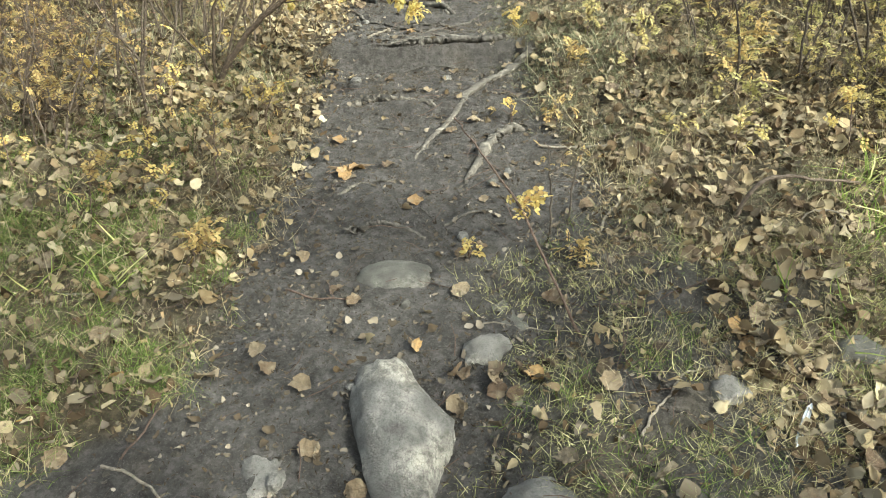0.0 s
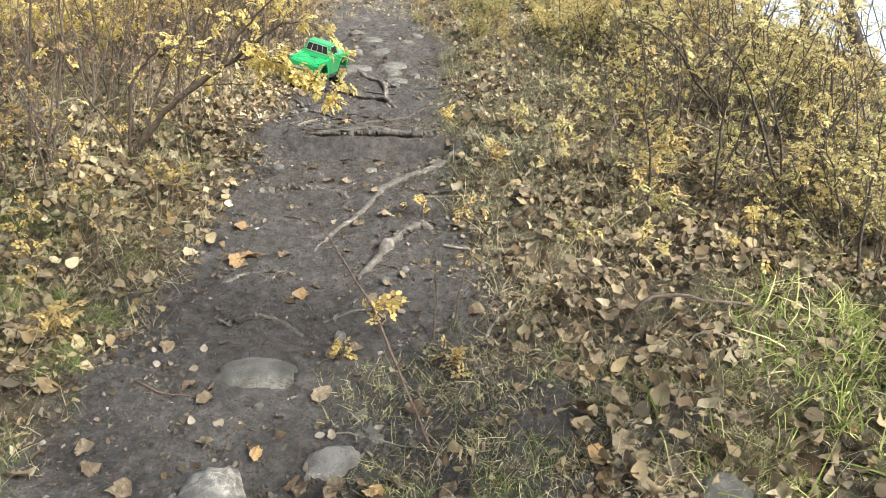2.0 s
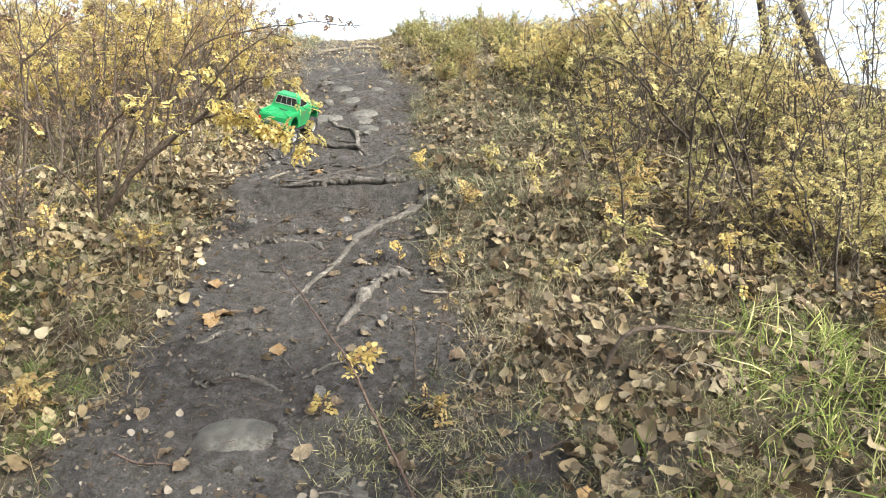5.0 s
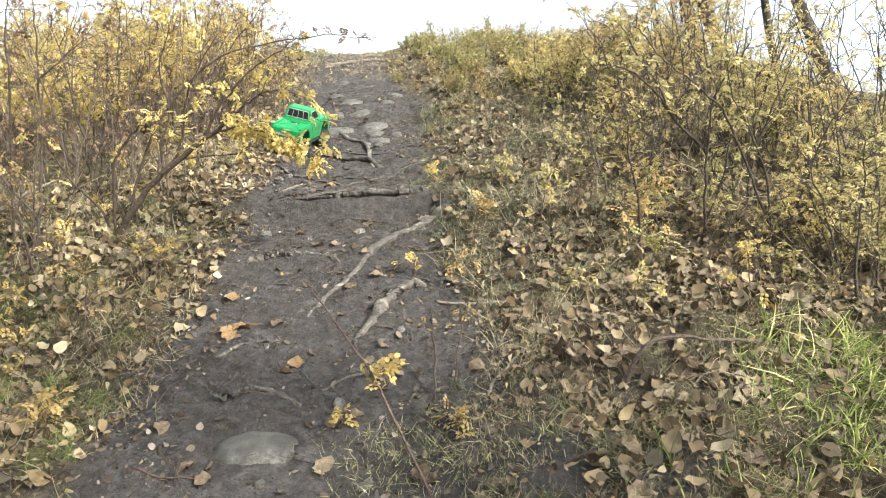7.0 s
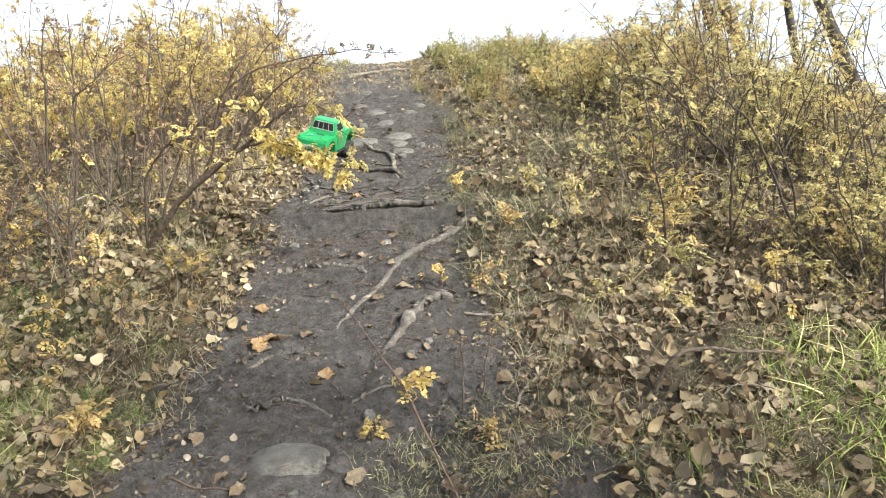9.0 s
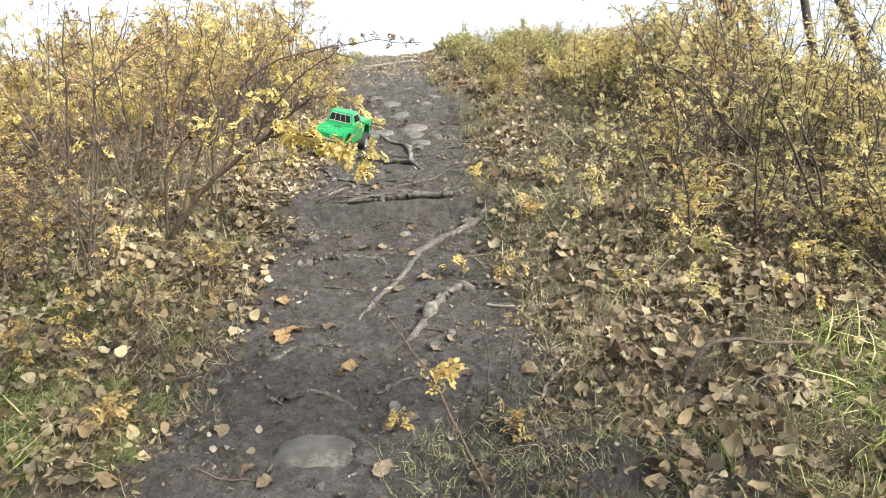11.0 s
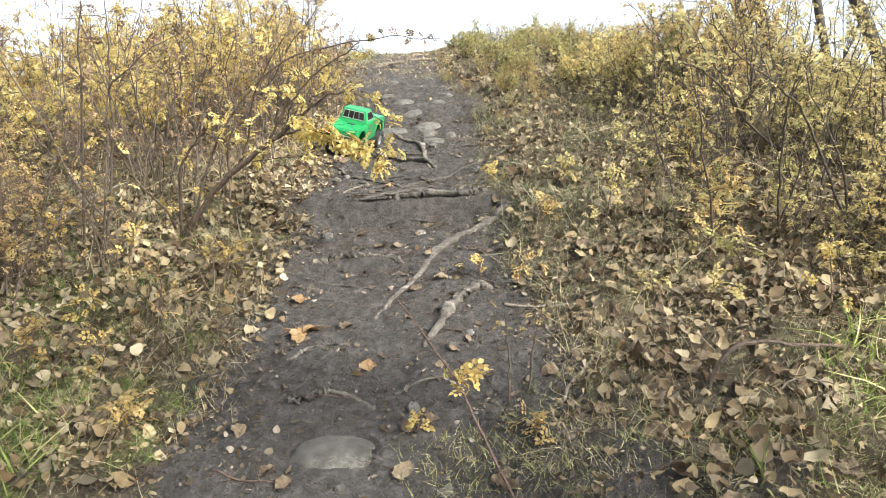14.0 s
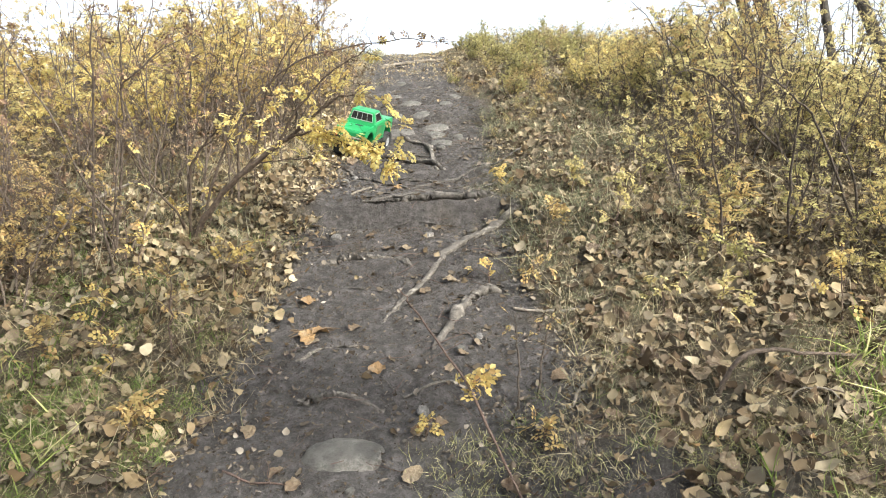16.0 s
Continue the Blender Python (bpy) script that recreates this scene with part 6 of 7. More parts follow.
# ---- trees beyond the crest ----
def tree(x, y, z, lean, r, height, seed, label, group="trees beyond the crest", leafy=22):
    gen = np.random.default_rng(seed)
    where = Matrix.Translation((x, y, z))
    ob = new("tree")
    ob.matrix_world = where
    tagged(ob, label, "tree", group)
    u = np.linspace(0, 1, 14)
    line = np.stack([lean * u * height + 0.05 * np.sin(5 * u + seed), 0.06 * np.sin(4 * u), u * height - 0.3], -1)
    v, f = tube(line, r * (1.15 - 0.85 * u), 14, 0.07, gen)
    part_mesh("trunk", mesh_np("trunk", v, f, [TRUNK], True), ob)
    limbs, got = [], []
    for k in range(12):
        i = 6 + k % 7
        a = k * 2.4 + seed
        d = np.array([math.cos(a), math.sin(a), 0.75])
        ln = height * gen.uniform(0.16, 0.26)
        q = bend(np.array([line[i], line[i] + d * ln * 0.5, line[i] + d * ln + (0, 0, 0.1 * ln)]), 4, gen, 0.03)
        limbs.append(tube(q, np.linspace(r * 0.35, 0.01, len(q)), 6))
        for m in range(2, len(q)):
            e = gen.normal(0, 1, 3)
            e /= np.linalg.norm(e)
            w = bend(np.array([q[m], q[m] + e * ln * 0.2, q[m] + e * ln * 0.42]), 2, gen, 0.02)
            limbs.append(tube(w, np.linspace(0.012, 0.004, len(w)), 4))
            got.append(sprays_along(w, leafy, gen, 0.16, 0.1, 1.0))
    v, f = join(limbs)
    part_mesh("limbs", mesh_np("limbs", v, f, [TRUNK], True), ob, kind="stuff")
    at, d, s = (np.concatenate([c[k] for c in got]) for k in range(3))
    v, f = scatter(*SPRAYS[0], along(d, s, gen), at)
    part_mesh("crown", mesh_np("crown", v, f, [GOLD_LEAF]), ob, kind="stuff")


TOP = 8.2 * ST - 0.45 * CT - 0.36  # rooted a little below the crest
tree(5.36, 9.5, TOP, -0.33, 0.08, 6.5, 1, "leaning poplar trunk with rough grey bark beyond the crest")
tree(4.50, 10.5, TOP, -0.27, 0.10, 7.5, 2, "thick poplar with rough bark beyond the crest")
tree(4.06, 10.0, TOP, -0.27, 0.08, 7.0, 3, "poplar with brown bark beyond the crest")
tree(6.12, 12.5, TOP, -0.14, 0.075, 7.0, 4, "slender poplar farther back beyond the crest")


# an unseen poplar added down the slope, whose crown shades the lower path
def slope_z(x, y):
    """The ground's world height at a far place."""
    v = (y + np.linspace(-3, 3, 400)) / CT
    p = world_of(0 * v + x, v, profile(v) - fall(0 * v + x, v))
    return float(np.interp(y, p[:, 1], p[:, 2]))


for k, (x, y, h) in enumerate([(3.35, -3.35, 7.6)]):
    tree(x, y, slope_z(x, y), 0.02 * (k - 1), 0.14, h, 20 + k, "golden-leaved poplar standing lower on the slope", "poplars lower on the slope", 44)


# ---- radio-controlled trucks ----
GREEN_PAINT = plain_mat("green_lexan_paint", (0.011, 0.19, 0.058), 0.30, 0, 0.5, 0.10, 30, (0.10, 0.085, 0.06), (0.62, 0.85))
MUDDY_GREEN = plain_mat("muddy_green_paint", (0.011, 0.16, 0.05), 0.45, 0, 0.4, 0.15, 30, (0.10, 0.085, 0.06), (0.42, 0.6))
DARK_GLASS = plain_mat("smoked_window", (0.012, 0.013, 0.014), 0.12, 0, 0.5, 0.0)
GREY_TRIM = plain_mat("grey_trim", (0.30, 0.32, 0.30), 0.45, 0.2, 0.5, 0.1)
RED_LENS = plain_mat("red_lens", (0.45, 0.03, 0.02), 0.25, 0, 0.5, 0.1)
AMBER_LENS = plain_mat("amber_lens", (0.55, 0.22, 0.10), 0.25, 0, 0.5, 0.1)
BLUE_PLATE = plain_mat("blue_plate", (0.02, 0.03, 0.22), 0.4, 0, 0.5, 0.1)
PALE_MARK = plain_mat("pale_mark", (0.65, 0.65, 0.65), 0.5, 0, 0.5, 0.05)
BLACK_DECAL = plain_mat("black_decal", (0.015, 0.015, 0.016), 0.45, 0, 0.4, 0.05)
BLACK_PLASTIC = plain_mat("black_plastic", (0.022, 0.021, 0.022), 0.5, 0, 0.4, 0.15, 40, (0.09, 0.075, 0.06), (0.6, 0.9))
RUBBER = plain_mat("dusty_rubber", (0.028, 0.028, 0.03), 0.85, 0, 0.25, 0.2, 60, (0.095, 0.085, 0.07), (0.5, 0.85), 0.3)
CHROME = plain_mat("bright_metal", (0.75, 0.75, 0.76), 0.18, 1.0, 0.5, 0.08)
SILVER_RIM = plain_mat("silver_rim", (0.42, 0.42, 0.43), 0.35, 0.8, 0.5, 0.15, 40, (0.1, 0.085, 0.07), (0.55, 0.8))
RED_PAINT = plain_mat("red_paint", (0.32, 0.015, 0.02), 0.25, 0, 0.5, 0.08)
SILVER_PAINT = plain_mat("silver_paint", (0.62, 0.62, 0.64), 0.28, 0.35, 0.5, 0.08)
PURPLE_PAINT = plain_mat("dark_maroon_paint", (0.10, 0.02, 0.035), 0.28, 0, 0.5, 0.08)


def box(bm, x, y, z, sx, sy, sz, bevel=0.0, m=None, taper=None):
    """A bevelled block in bm, by its middle and sizes; taper narrows its top in x and y."""
    made = bmesh.ops.create_cube(bm, size=1.0)["verts"]
    for q in made:
        k = q.co.z + 0.5
        fx, fy = (1 - k * (1 - taper[0]), 1 - k * (1 - taper[1])) if taper else (1, 1)
        q.co = Vector((q.co.x * sx * fx, q.co.y * sy * fy, q.co.z * sz))
    if bevel:
        edges = list({e for q in made for e in q.link_edges})
        made = list({q for f in bmesh.ops.bevel(bm, geom=edges, offset=bevel, segments=2, affect="EDGES", profile=0.6)["faces"] for q in f.verts} | {q for q in made if q.is_valid})
    mm = Matrix.Translation((x, y, z)) @ (m or Matrix.Identity(4))
    bmesh.ops.transform(bm, matrix=mm, verts=made)
    return made


def box_part(name, parent, material, x, y, z, sx, sy, sz, bevel=0.002, m=None, taper=None, label=""):
    bm = bmesh.new()
    box(bm, x, y, z, sx, sy, sz, bevel, m, taper)
    return part(name, bm, material, parent, label)


def plate(name, parent, material, corners, thick, label=""):
    """A flat panel by its corners, with thickness along its normal."""
    bm = bmesh.new()
    q = [bm.verts.new(c) for c in corners]
    f = bm.faces.new(q)
    f.normal_update()
    nrm = f.normal.copy()
    made = bmesh.ops.extrude_face_region(bm, geom=[f])["geom"]
    for w in made:
        if isinstance(w, bmesh.types.BMVert):
            w.co += nrm * thick
    bmesh.ops.recalc_face_normals(bm, faces=bm.faces[:])
    return part(name, bm, material, parent, label)


def pipe(name, parent, material, points, r, label="", sides=8, steps=3):
    v, f = tube(bend(points, steps), np.full((len(points) - 1) * steps + 1, r), sides)
    return part_mesh(name, mesh_np(name, v, f, [material], True), parent, label)


def prism(bm, profile, half, bevel=0.004):
    """A side profile (y, z) drawn out across x, with softened edges."""
    a = [bm.verts.new((-half, y, z)) for y, z in profile]
    f = bm.faces.new(a)
    made = bmesh.ops.extrude_face_region(bm, geom=[f])["geom"]
    top = [w for w in made if isinstance(w, bmesh.types.BMVert)]
    for w in top:
        w.co.x = half
    bmesh.ops.recalc_face_normals(bm, faces=bm.faces[:])
    rim = [e for e in bm.edges if abs(e.verts[0].co.x - e.verts[1].co.x) < 1e-6]
    bmesh.ops.bevel(bm, geom=rim, offset=bevel, segments=3, affect="EDGES", profile=0.5)


def tyre(parent, x, y, z, r, width, lugs, rim_material, chevron=0.0):
    """A lugged tyre lying about the x axis, with its rim as a part of it."""
    bm = bmesh.new()
    h = width / 2
    ring = [(-h * 0.8, 0.55), (-h * 0.98, 0.66), (-h, 0.82), (-h * 0.9, 0.92), (-h * 0.5, 0.955), (0, 0.96), (h * 0.5, 0.955), (h * 0.9, 0.92), (h, 0.82), (h * 0.98, 0.66), (h * 0.8, 0.55)]
    n = 40
    grid = [[bm.verts.new((a, math.cos(2 * math.pi * k / n) * b * r, math.sin(2 * math.pi * k / n) * b * r)) for a, b in ring] for k in range(n)]
    for k in range(n):
        for c in range(len(ring) - 1):
            bm.faces.new((grid[k][c], grid[k][c + 1], grid[(k + 1) % n][c + 1], grid[(k + 1) % n][c]))
    for k in range(lugs):
        for s in (-1, 1):
            a = 2 * math.pi * (k + (0.5 if s > 0 and not chevron else 0)) / lugs
            m = Matrix.Rotation(a, 4, "X") @ Matrix.Translation((s * h * 0.5, 0, r * 0.965)) @ Matrix.Rotation(s * chevron, 4, "Z")
            box(bm, 0, 0, 0, h * 0.98, 2 * math.pi * r / lugs * 0.5, r * 0.085, 0, m)
    t = part("tyre", bm, RUBBER, parent, "black knobbly off-road tyre, dusty")
    t.location = (x, y, z)
    bm = bmesh.new()
    rr = r * 0.56
    ring = [(-h * 0.72, 1.0), (-h * 0.72, 0.9), (-h * 0.3, 0.82), (-h * 0.2, 0.3), (-h * 0.3, 0.12), (-h * 0.3, 0.0)]
    side = 1 if x > 0 else -1
    ring = [(-a * side, b) for a, b in ring] + [(h * 0.72 * -side, 1.0)]
    ring = [ring[-1]] + ring[:-1]
    grid = [[bm.verts.new((a, math.cos(2 * math.pi * k / 24) * b * rr, math.sin(2 * math.pi * k / 24) * b * rr)) for a, b in ring] for k in range(24)]
    for k in range(24):
        for c in range(len(ring) - 1):
            bm.faces.new((grid[k][c], grid[k][c + 1], grid[(k + 1) % 24][c + 1], grid[(k + 1) % 24][c]))
    for k in range(6):
        box(bm, side * h * 0.45, 0, 0, h * 0.25, rr * 0.16, rr * 0.7, 0, Matrix.Rotation(k * math.pi / 3, 4, "X") @ Matrix.Translation((0, 0, rr * 0.5)))
    bmesh.ops.remove_doubles(bm, verts=bm.verts[:], dist=1e-5)
    bmesh.ops.recalc_face_normals(bm, faces=bm.faces[:])
    part("rim", bm, rim_material, t, "spoked wheel rim")
    return t


def arch(cy, cz, r):
    return [(cy + math.cos(a) * r, cz + math.sin(a) * r) for a in np.linspace(math.pi, 0, 9)]


def green_truck():
    """A one-tenth pickup: +y is its front, z up, wheels standing at z = 0."""
    ob = new("toy_truck")
    tagged(ob, "bright green radio-controlled pickup truck with knobbly tyres, muddy sides", "toy truck")
    # lower body with wheel arches
    prof = [(-0.222, 0.098)] + arch(-0.135, 0.080, 0.066) + [(-0.055, 0.082), (0.082, 0.082)] + arch(0.155, 0.080, 0.064) + [(0.232, 0.100), (0.236, 0.148), (0.225, 0.160), (0.085, 0.170), (0.070, 0.172), (-0.070, 0.172), (-0.076, 0.158), (-0.222, 0.156), (-0.226, 0.150)]
    bm = bmesh.new()
    prism(bm, prof, 0.094, 0.005)
    part("body", bm, GREEN_PAINT, ob, "green painted plastic body", False)
    # cab
    bm = bmesh.new()
    low = [(-0.088, -0.070, 0.170), (0.088, -0.070, 0.170), (0.088, 0.085, 0.170), (-0.088, 0.085, 0.170)]
    high = [(-0.072, -0.056, 0.222), (0.072, -0.056, 0.222), (0.070, 0.030, 0.222), (-0.070, 0.030, 0.222)]
    a, b = [bm.verts.new(c) for c in low], [bm.verts.new(c) for c in high]
    bm.faces.new(b)
    for k in range(4):
        bm.faces.new((a[k], a[(k + 1) % 4], b[(k + 1) % 4], b[k]))
    bmesh.ops.bevel(bm, geom=[e for e in bm.edges if not (e.verts[0].co.z < 0.18 and e.verts[1].co.z < 0.18)], offset=0.006, segments=3, affect="EDGES", profile=0.5)
    bmesh.ops.recalc_face_normals(bm, faces=bm.faces[:])
    part("cab", bm, GREEN_PAINT, ob, "green cab with rounded roof")

    def between(k, u, w, out):
        """A point on the cab's wall k at u along and w up, set out from it."""
        p0, p1, q0, q1 = (Vector(c) for c in (low[k], low[(k + 1) % 4], high[k], high[(k + 1) % 4]))
        nrm = (p1 - p0).cross(q0 - p0).normalized()
        return (p0.lerp(p1, u)).lerp(q0.lerp(q1, u), w) + nrm * out

    def window(k, u0, u1, w0, w1, panes, label):
        glass = plate("window", ob, DARK_GLASS, [between(k, u, w, 0.0004) for u, w in ((u0, w0), (u1, w0), (u1, w1), (u0, w1))], 0.0012, label)
        for c in range(panes + 1):
            u = u0 + (u1 - u0) * c / panes
            e = 0.007 * (u1 - u0) if panes > 1 else 0.012
            plate("window_bar", glass, GREY_TRIM, [between(k, uu, w, 0.0014) for uu, w in ((u - e, w0), (u + e, w0), (u + e, w1), (u - e, w1))], 0.0012)
        for w in (w0, w1):
            plate("window_bar", glass, GREY_TRIM, [between(k, u, ww, 0.0014) for u, ww in ((u0, w - 0.03), (u1, w - 0.03), (u1, w + 0.03), (u0, w + 0.03))], 0.0010)

    window(0, 0.09, 0.91, 0.16, 0.84, 4, "dark sliding rear window with four panes")
    window(1, 0.14, 0.80, 0.16, 0.84, 1, "dark side window")
    window(3, 0.20, 0.86, 0.16, 0.84, 1, "dark side window")
    window(2, 0.08, 0.92, 0.12, 0.88, 1, "dark windscreen")
    # bed cover and rails
    for s in (-1, 1):
        box_part("bed_rail", ob, GREEN_PAINT, s * 0.085, -0.147, 0.158, 0.015, 0.146, 0.012, 0.003)
    box_part("bed_cover", ob, GREEN_PAINT, 0, -0.147, 0.1555, 0.154, 0.142, 0.006, 0.002, label="green bed cover with raised ribs")
    for s in (-1, 1):
        m = Matrix.Rotation(s * 0.62, 4, "Z")
        box_part("cover_rib", ob, GREEN_PAINT, s * 0.045, -0.172, 0.160, 0.006, 0.062, 0.004, 0.0015, m)
        pipe("body_clip", ob, CHROME, [(s * 0.026, -0.150, 0.158), (s * 0.027, -0.147, 0.168), (s * 0.030, -0.155, 0.170), (s * 0.028, -0.160, 0.164)], 0.0012, "small wire body clip")
    bm = bmesh.new()
    bmesh.ops.create_cone(bm, segments=20, radius1=0.022, radius2=0.022, depth=0.0016, cap_ends=True, matrix=Matrix.Translation((0, -0.098, 0.1594)) @ Matrix.Diagonal((1.3, 0.5, 1, 1)))
    part("scuffed_emblem", bm, BLACK_DECAL, ob, "worn dark oval mark on the cover")
    # tailgate
    box_part("tailgate", ob, GREEN_PAINT, 0, -0.224, 0.129, 0.150, 0.006, 0.044, 0.003)
    box_part("tailgate_strip", ob, GREY_TRIM, 0.002, -0.2275, 0.124, 0.118, 0.003, 0.011, 0.001, label="faded grey strip across the tailgate")
    for s in (-1, 1):
        box_part("tail_light", ob, RED_LENS, s * 0.086, -0.2245, 0.129, 0.011, 0.006, 0.020, 0.002, label="red tail light")
        box_part("reverse_light", ob, AMBER_LENS, s * 0.086, -0.2265, 0.121, 0.008, 0.004, 0.006, 0.001, label="pale amber light")
    box_part("rear_bumper", ob, BLACK_PLASTIC, 0, -0.229, 0.094, 0.160, 0.016, 0.014, 0.003, label="dark rear bumper")
    p = box_part("number_plate", ob, BLUE_PLATE, 0.008, -0.238, 0.101, 0.027, 0.003, 0.019, 0.001, label="small blue plate")
    box_part("plate_bar", p, PALE_MARK, 0.008, -0.2398, 0.0975, 0.018, 0.001, 0.004, 0)
    # hood
    box_part("hood_scoop", ob, BLACK_DECAL, 0, 0.135, 0.1705, 0.072, 0.058, 0.008, 0.003, label="black hood panel with a pale mark")
    for k, w in enumerate((0.012, 0.009, 0.013, 0.010)):
        box_part("hood_mark", ob, PALE_MARK, -0.024 + 0.016 * k, 0.128 + 0.002 * (k % 2), 0.1751, w, 0.012, 0.0012, 0)
    box_part("grille", ob, BLACK_DECAL, 0, 0.2362, 0.132, 0.13, 0.004, 0.026, 0.001)
    for s in (-1, 1):
        bm = bmesh.new()
        bmesh.ops.create_cone(bm, segments=16, radius1=0.012, radius2=0.012, depth=0.005, cap_ends=True, matrix=Matrix.Translation((s * 0.074, 0.238, 0.132)) @ Matrix.Rotation(math.pi / 2, 4, "X"))
        part("headlight", bm, PALE_MARK, ob, "round clear headlight")
        plate("mud_splash", ob, MUDDY_GREEN, [(s * 0.0942, y, z) for y, z in (((-0.05, 0.092), (0.075, 0.092), (0.075, 0.150), (-0.05, 0.160)) if s > 0 else ((0.075, 0.092), (-0.05, 0.092), (-0.05, 0.160), (0.075, 0.150)))], 0.0008, "mud-spattered green door panel")
        box_part("side_step", ob, BLACK_PLASTIC, s * 0.088, 0.013, 0.070, 0.012, 0.13, 0.010, 0.003)
    box_part("front_bumper", ob, BLACK_PLASTIC, 0, 0.240, 0.095, 0.17, 0.014, 0.016, 0.003)
    # the shell stands tall over the wheels
    for shell in ob.children_recursive:
        for q in shell.data.vertices:
            q.co.z = 0.098 + (q.co.z - 0.085) * (1.3 if q.co.z > 0.085 else 1.0)
    # running gear
    box_part("chassis", ob, BLACK_PLASTIC, 0, 0.005, 0.072, 0.060, 0.38, 0.022, 0.004)
    for y in (-0.135, 0.155):
        pipe("axle", ob, BLACK_PLASTIC, [(-0.07, y, 0.058), (0, y, 0.06), (0.07, y, 0.058)], 0.010)
        for s in (-1, 1):
            tyre(ob, s * 0.088, y, 0.058, 0.058, 0.046, 22, SILVER_RIM)
            pipe("shock", ob, CHROME, [(s * 0.055, y + 0.01, 0.062), (s * 0.052, y, 0.09), (s * 0.05, y - 0.01, 0.115)], 0.006)
    return ob


def red_truck():
    """A larger monster truck with an outer cage: +y is its front."""
    ob = new("monster_truck")
    tagged(ob, "red and silver radio-controlled monster truck with a black tube cage", "toy truck")
    prof = [(-0.21, 0.125), (0.18, 0.125), (0.225, 0.155), (0.215, 0.178), (0.10, 0.205), (0.03, 0.250), (-0.13, 0.252), (-0.20, 0.215), (-0.225, 0.165)]
    bm = bmesh.new()
    prism(bm, prof, 0.082, 0.010)
    part("body", bm, PURPLE_PAINT, ob, "dark maroon shell with red and silver flames")
    def top(y):
        return float(np.interp(y, (-0.225, -0.20, -0.13, 0.03, 0.10, 0.215), (0.165, 0.215, 0.252, 0.250, 0.205, 0.178)))
    def flame(material, outline, lift, name):
        bm2 = bmesh.new()
        bm2.faces.new([bm2.verts.new((x, y, top(y) + lift)) for x, y in outline])
        part(name, bm2, material, ob)
    def strip(material, outer, inner, ys, lift, name):
        bm2 = bmesh.new()
        rows2 = [(bm2.verts.new((a, y, top(y) + lift)), bm2.verts.new((b, y, top(y) + lift))) for a, b, y in zip(outer, inner, ys)]
        for (a, b), (c, d) in zip(rows2, rows2[1:]):
            bm2.faces.new((a, b, d, c))
        bmesh.ops.recalc_face_normals(bm2, faces=bm2.faces[:])
        part(name, bm2, material, ob)
    ys = (-0.13, -0.09, -0.05, 0.0, 0.03, 0.065, 0.10, 0.15, 0.205)
    for s in (-1, 1):
        strip(SILVER_PAINT, [s * v for v in (0.020, 0.030, 0.045, 0.062, 0.066, 0.062, 0.055, 0.045, 0.040)], [s * v for v in (0.060, 0.062, 0.066, 0.070, 0.070, 0.070, 0.068, 0.062, 0.058)], ys, 0.0016, "silver_flame")
        strip(RED_PAINT, [s * v for v in (0.0, 0.004, 0.022, 0.052, 0.060, 0.054, 0.046, 0.036, 0.030)], [s * v for v in (0.014, 0.022, 0.036, 0.056, 0.062, 0.058, 0.050, 0.040, 0.034)], ys, 0.0026, "red_flame")
        strip(PALE_MARK, [s * v for v in (0.006, 0.012, 0.020)], [s * v for v in (0.030, 0.036, 0.034)], (0.11, 0.155, 0.205), 0.0016, "white_hood_flash")
    strip(RED_PAINT, (-0.022, -0.010, -0.002), (0.022, 0.010, 0.002), (0.11, 0.155, 0.205), 0.0026, "red_hood_flash")
    strip(RED_PAINT, (-0.012, -0.010, -0.003, -0.001), (0.012, 0.010, 0.003, 0.001), (-0.13, -0.09, -0.05, -0.02), 0.0034, "red_spine")
    strip(DARK_GLASS, (-0.05, -0.046, -0.03), (0.05, 0.046, 0.03), (0.085, 0.05, 0.0), 0.0012, "windscreen")
    # cage
    for s in (-1, 1):
        pipe("cage_tube", ob, BLACK_PLASTIC, [(s * 0.092, -0.235, 0.17), (s * 0.090, -0.14, 0.268), (s * 0.088, 0.03, 0.266), (s * 0.090, 0.12, 0.215), (s * 0.082, 0.235, 0.175)], 0.006)
        pipe("cage_tube", ob, BLACK_PLASTIC, [(s * 0.098, -0.20, 0.13), (s * 0.100, 0.0, 0.135), (s * 0.092, 0.22, 0.15)], 0.006)
        for y0, y1 in ((-0.16, -0.08), (-0.03, 0.03), (0.08, 0.12)):
            pipe("cage_tube", ob, BLACK_PLASTIC, [(s * 0.099, y0, 0.135), (s * 0.097, (y0 + y1) / 2, 0.19), (s * 0.090, y1, top(y1) + 0.012)], 0.005)
    for y in (-0.14, 0.035, 0.215):
        box_part("cage_crossbar", ob, BLACK_PLASTIC, 0, y, top(y) + 0.014, 0.178, 0.016, 0.012, 0.003)
    for s in (-1, 1):
        for y in (-0.165, 0.205):
            pipe("body_clip", ob, CHROME, [(s * 0.055, y, 0.215 if y < 0 else 0.198), (s * 0.045, y + 0.008, 0.222 if y < 0 else 0.204), (s * 0.035, y, 0.220 if y < 0 else 0.202), (s * 0.042, y - 0.008, 0.216 if y < 0 else 0.2)], 0.0015, "wire body clip")
        for x in (0.018, 0.05):
            bm = bmesh.new()
            bmesh.ops.create_cone(bm, segments=10, radius1=0.004, radius2=0.004, depth=0.004, cap_ends=True, matrix=Matrix.Translation((s * x, 0.028, top(0.035) + 0.022)))
            part("bolt", bm, CHROME, ob)
        box_part("rear_light", ob, RED_PAINT, s * 0.062, -0.222, 0.195, 0.034, 0.022, 0.030, 0.006, label="red rear light housing")
        bm = bmesh.new()
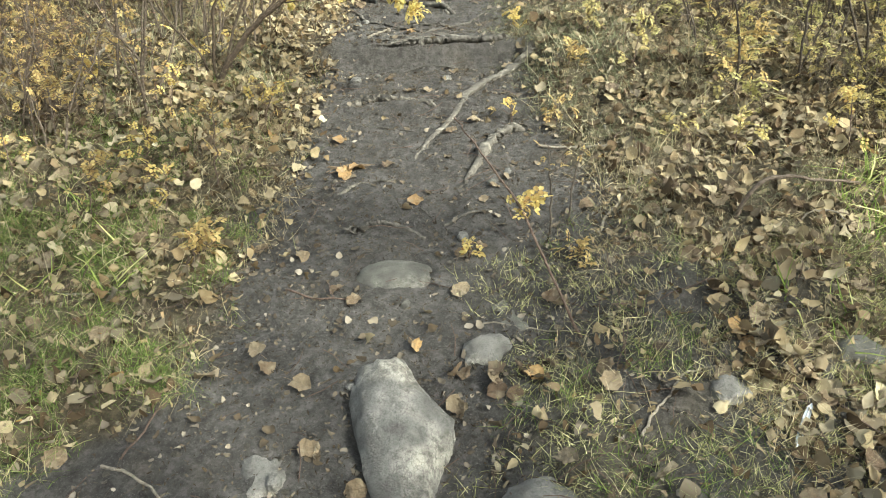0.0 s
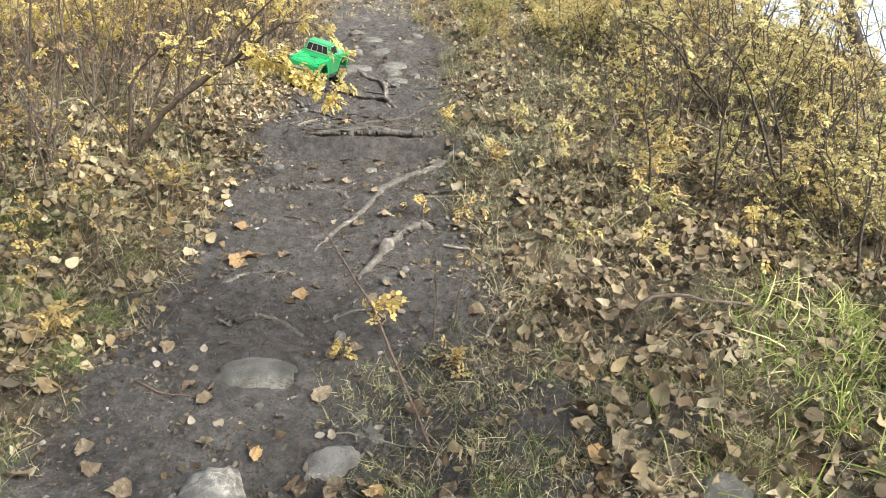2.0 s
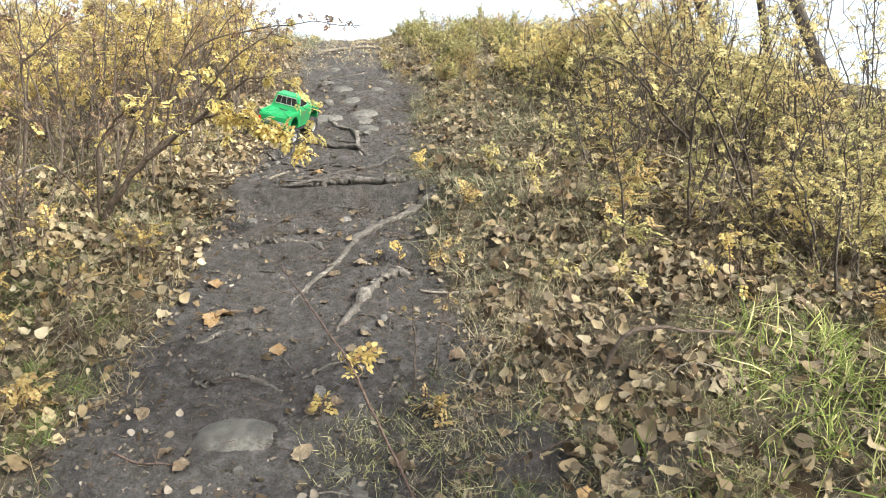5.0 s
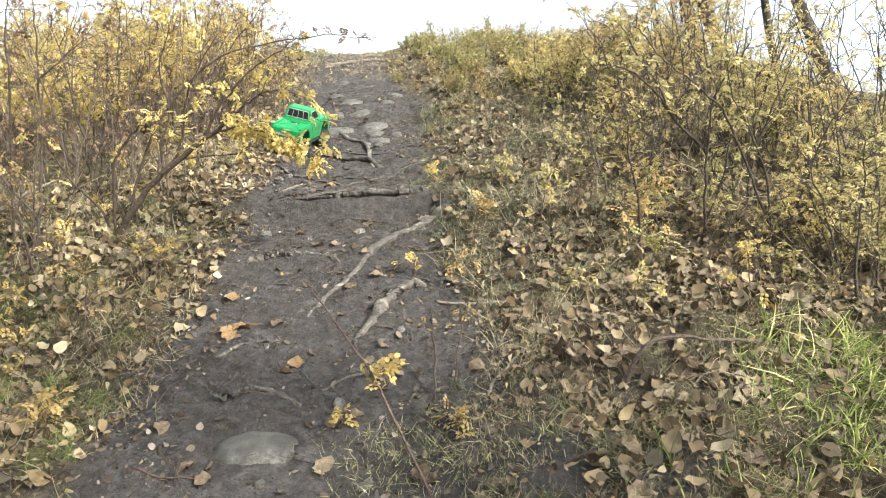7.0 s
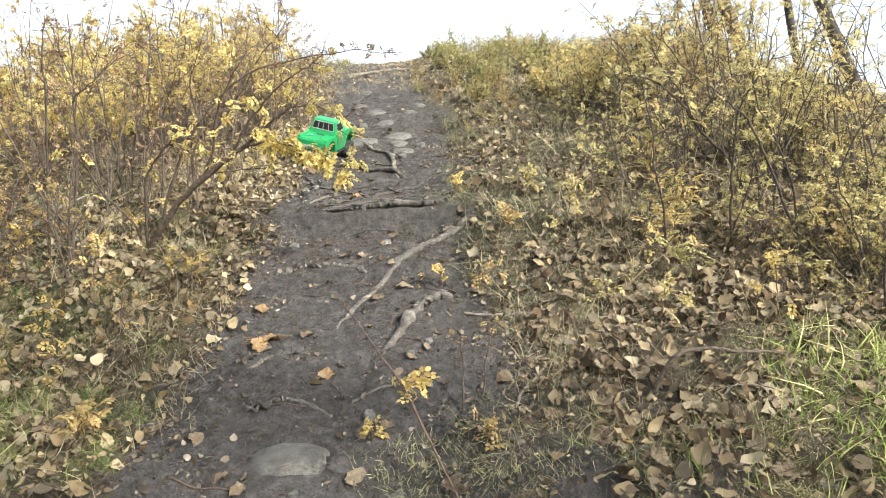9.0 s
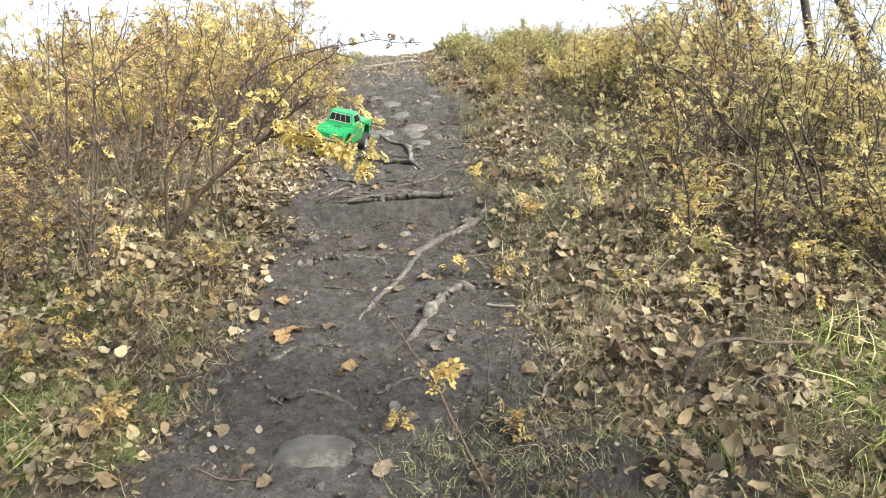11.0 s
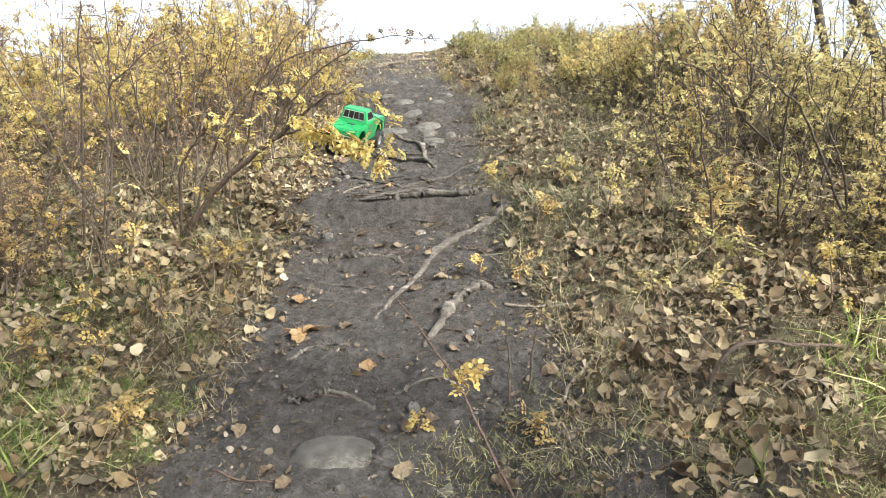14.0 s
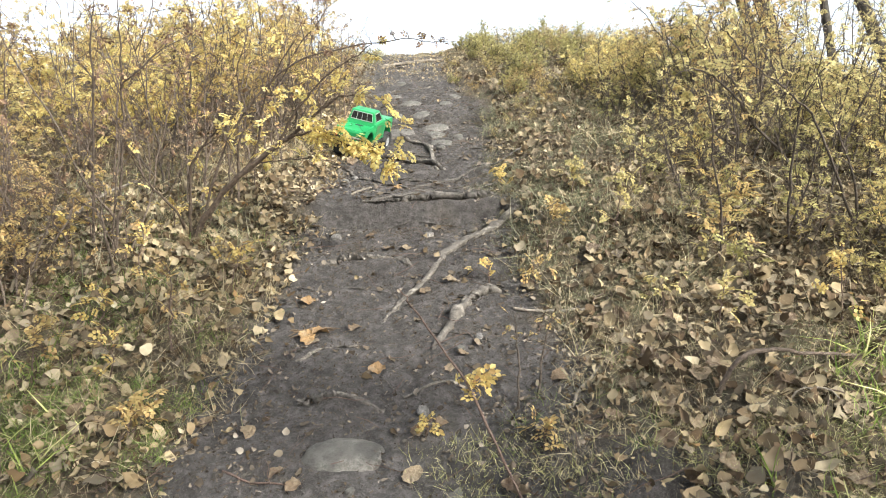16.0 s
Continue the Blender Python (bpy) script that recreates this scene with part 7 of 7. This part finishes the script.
        bmesh.ops.create_uvsphere(bm, u_segments=14, v_segments=8, radius=0.012, matrix=Matrix.Translation((s * 0.022, 0.252, 0.190)))
        part("headlight", bm, PALE_MARK, ob, "clear round light")
    pipe("front_bumper", ob, CHROME, [(-0.05, 0.235, 0.168), (-0.046, 0.265, 0.195), (0, 0.275, 0.205), (0.046, 0.265, 0.195), (0.05, 0.235, 0.168)], 0.005, "bright metal bumper hoop")
    box_part("chassis", ob, BLACK_PLASTIC, 0, 0, 0.110, 0.10, 0.40, 0.03, 0.006)
    for y in (-0.165, 0.165):
        for s in (-1, 1):
            pipe("suspension_arm", ob, BLACK_PLASTIC, [(s * 0.04, y, 0.105), (s * 0.09, y, 0.098), (s * 0.14, y, 0.085)], 0.010)
            pipe("shock", ob, SILVER_RIM, [(s * 0.05, y, 0.17), (s * 0.09, y, 0.13), (s * 0.12, y, 0.10)], 0.011, "coil shock absorber")
            tyre(ob, s * 0.178, y, 0.088, 0.088, 0.092, 20, BLACK_PLASTIC, 0.42)
    return ob


truck = green_truck()
rear, front = spot(-0.82, 3.99), spot(-0.75, 4.25)
nose = (front - rear).normalized()
side = nose.cross(Vector((0, 0, 1))).normalized()
turn = Matrix((side, nose, side.cross(nose))).transposed().to_4x4()
truck.matrix_world = Matrix.Translation(rear) @ turn @ pose(0, 0, 0, 0, 18, 0) @ Matrix.Scale(0.92, 4) @ Matrix.Translation((0, 0.135, -0.004))
monster = red_truck()
monster.matrix_world = lay(-0.10, 0.02, 4) @ Matrix.Translation((0, 0, 0))

# ---- a lost feather in the litter ----
gen = np.random.default_rng(9)
FEATHER = plain_mat("white_feather", (0.24, 0.265, 0.31), 0.7, 0, 0.3, 0.3, 120)
ob = new("feather")
ob.matrix_world = lay(0.395, 0.845, -32, 0.02, 6, 8)
tagged(ob, "white and grey-blue feather lying on dead leaves", "feather")
u = np.linspace(-1, 1, 12)
vane_v = np.concatenate([np.stack([-0.008 * np.sqrt(np.clip(1 - u**4, 0.02, 1)), u * 0.06, 0.004 + 0.004 * u**2], -1), np.stack([0 * u, u * 0.062, 0.006 * u**2], -1), np.stack([0.006 * np.sqrt(np.clip(1 - u**4, 0.02, 1)), u * 0.06, 0.004 + 0.004 * u**2], -1)])
vane_f = np.array([(c * 12 + k, (c + 1) * 12 + k, (c + 1) * 12 + k + 1, c * 12 + k + 1) for c in range(2) for k in range(11)])
part_mesh("vane", mesh_np("vane", vane_v, vane_f, [FEATHER], True), ob)
pipe("quill", ob, PALE_MARK, [(0, -0.085, 0.012), (0, -0.02, 0.002), (0, 0.05, 0.005)], 0.0012)
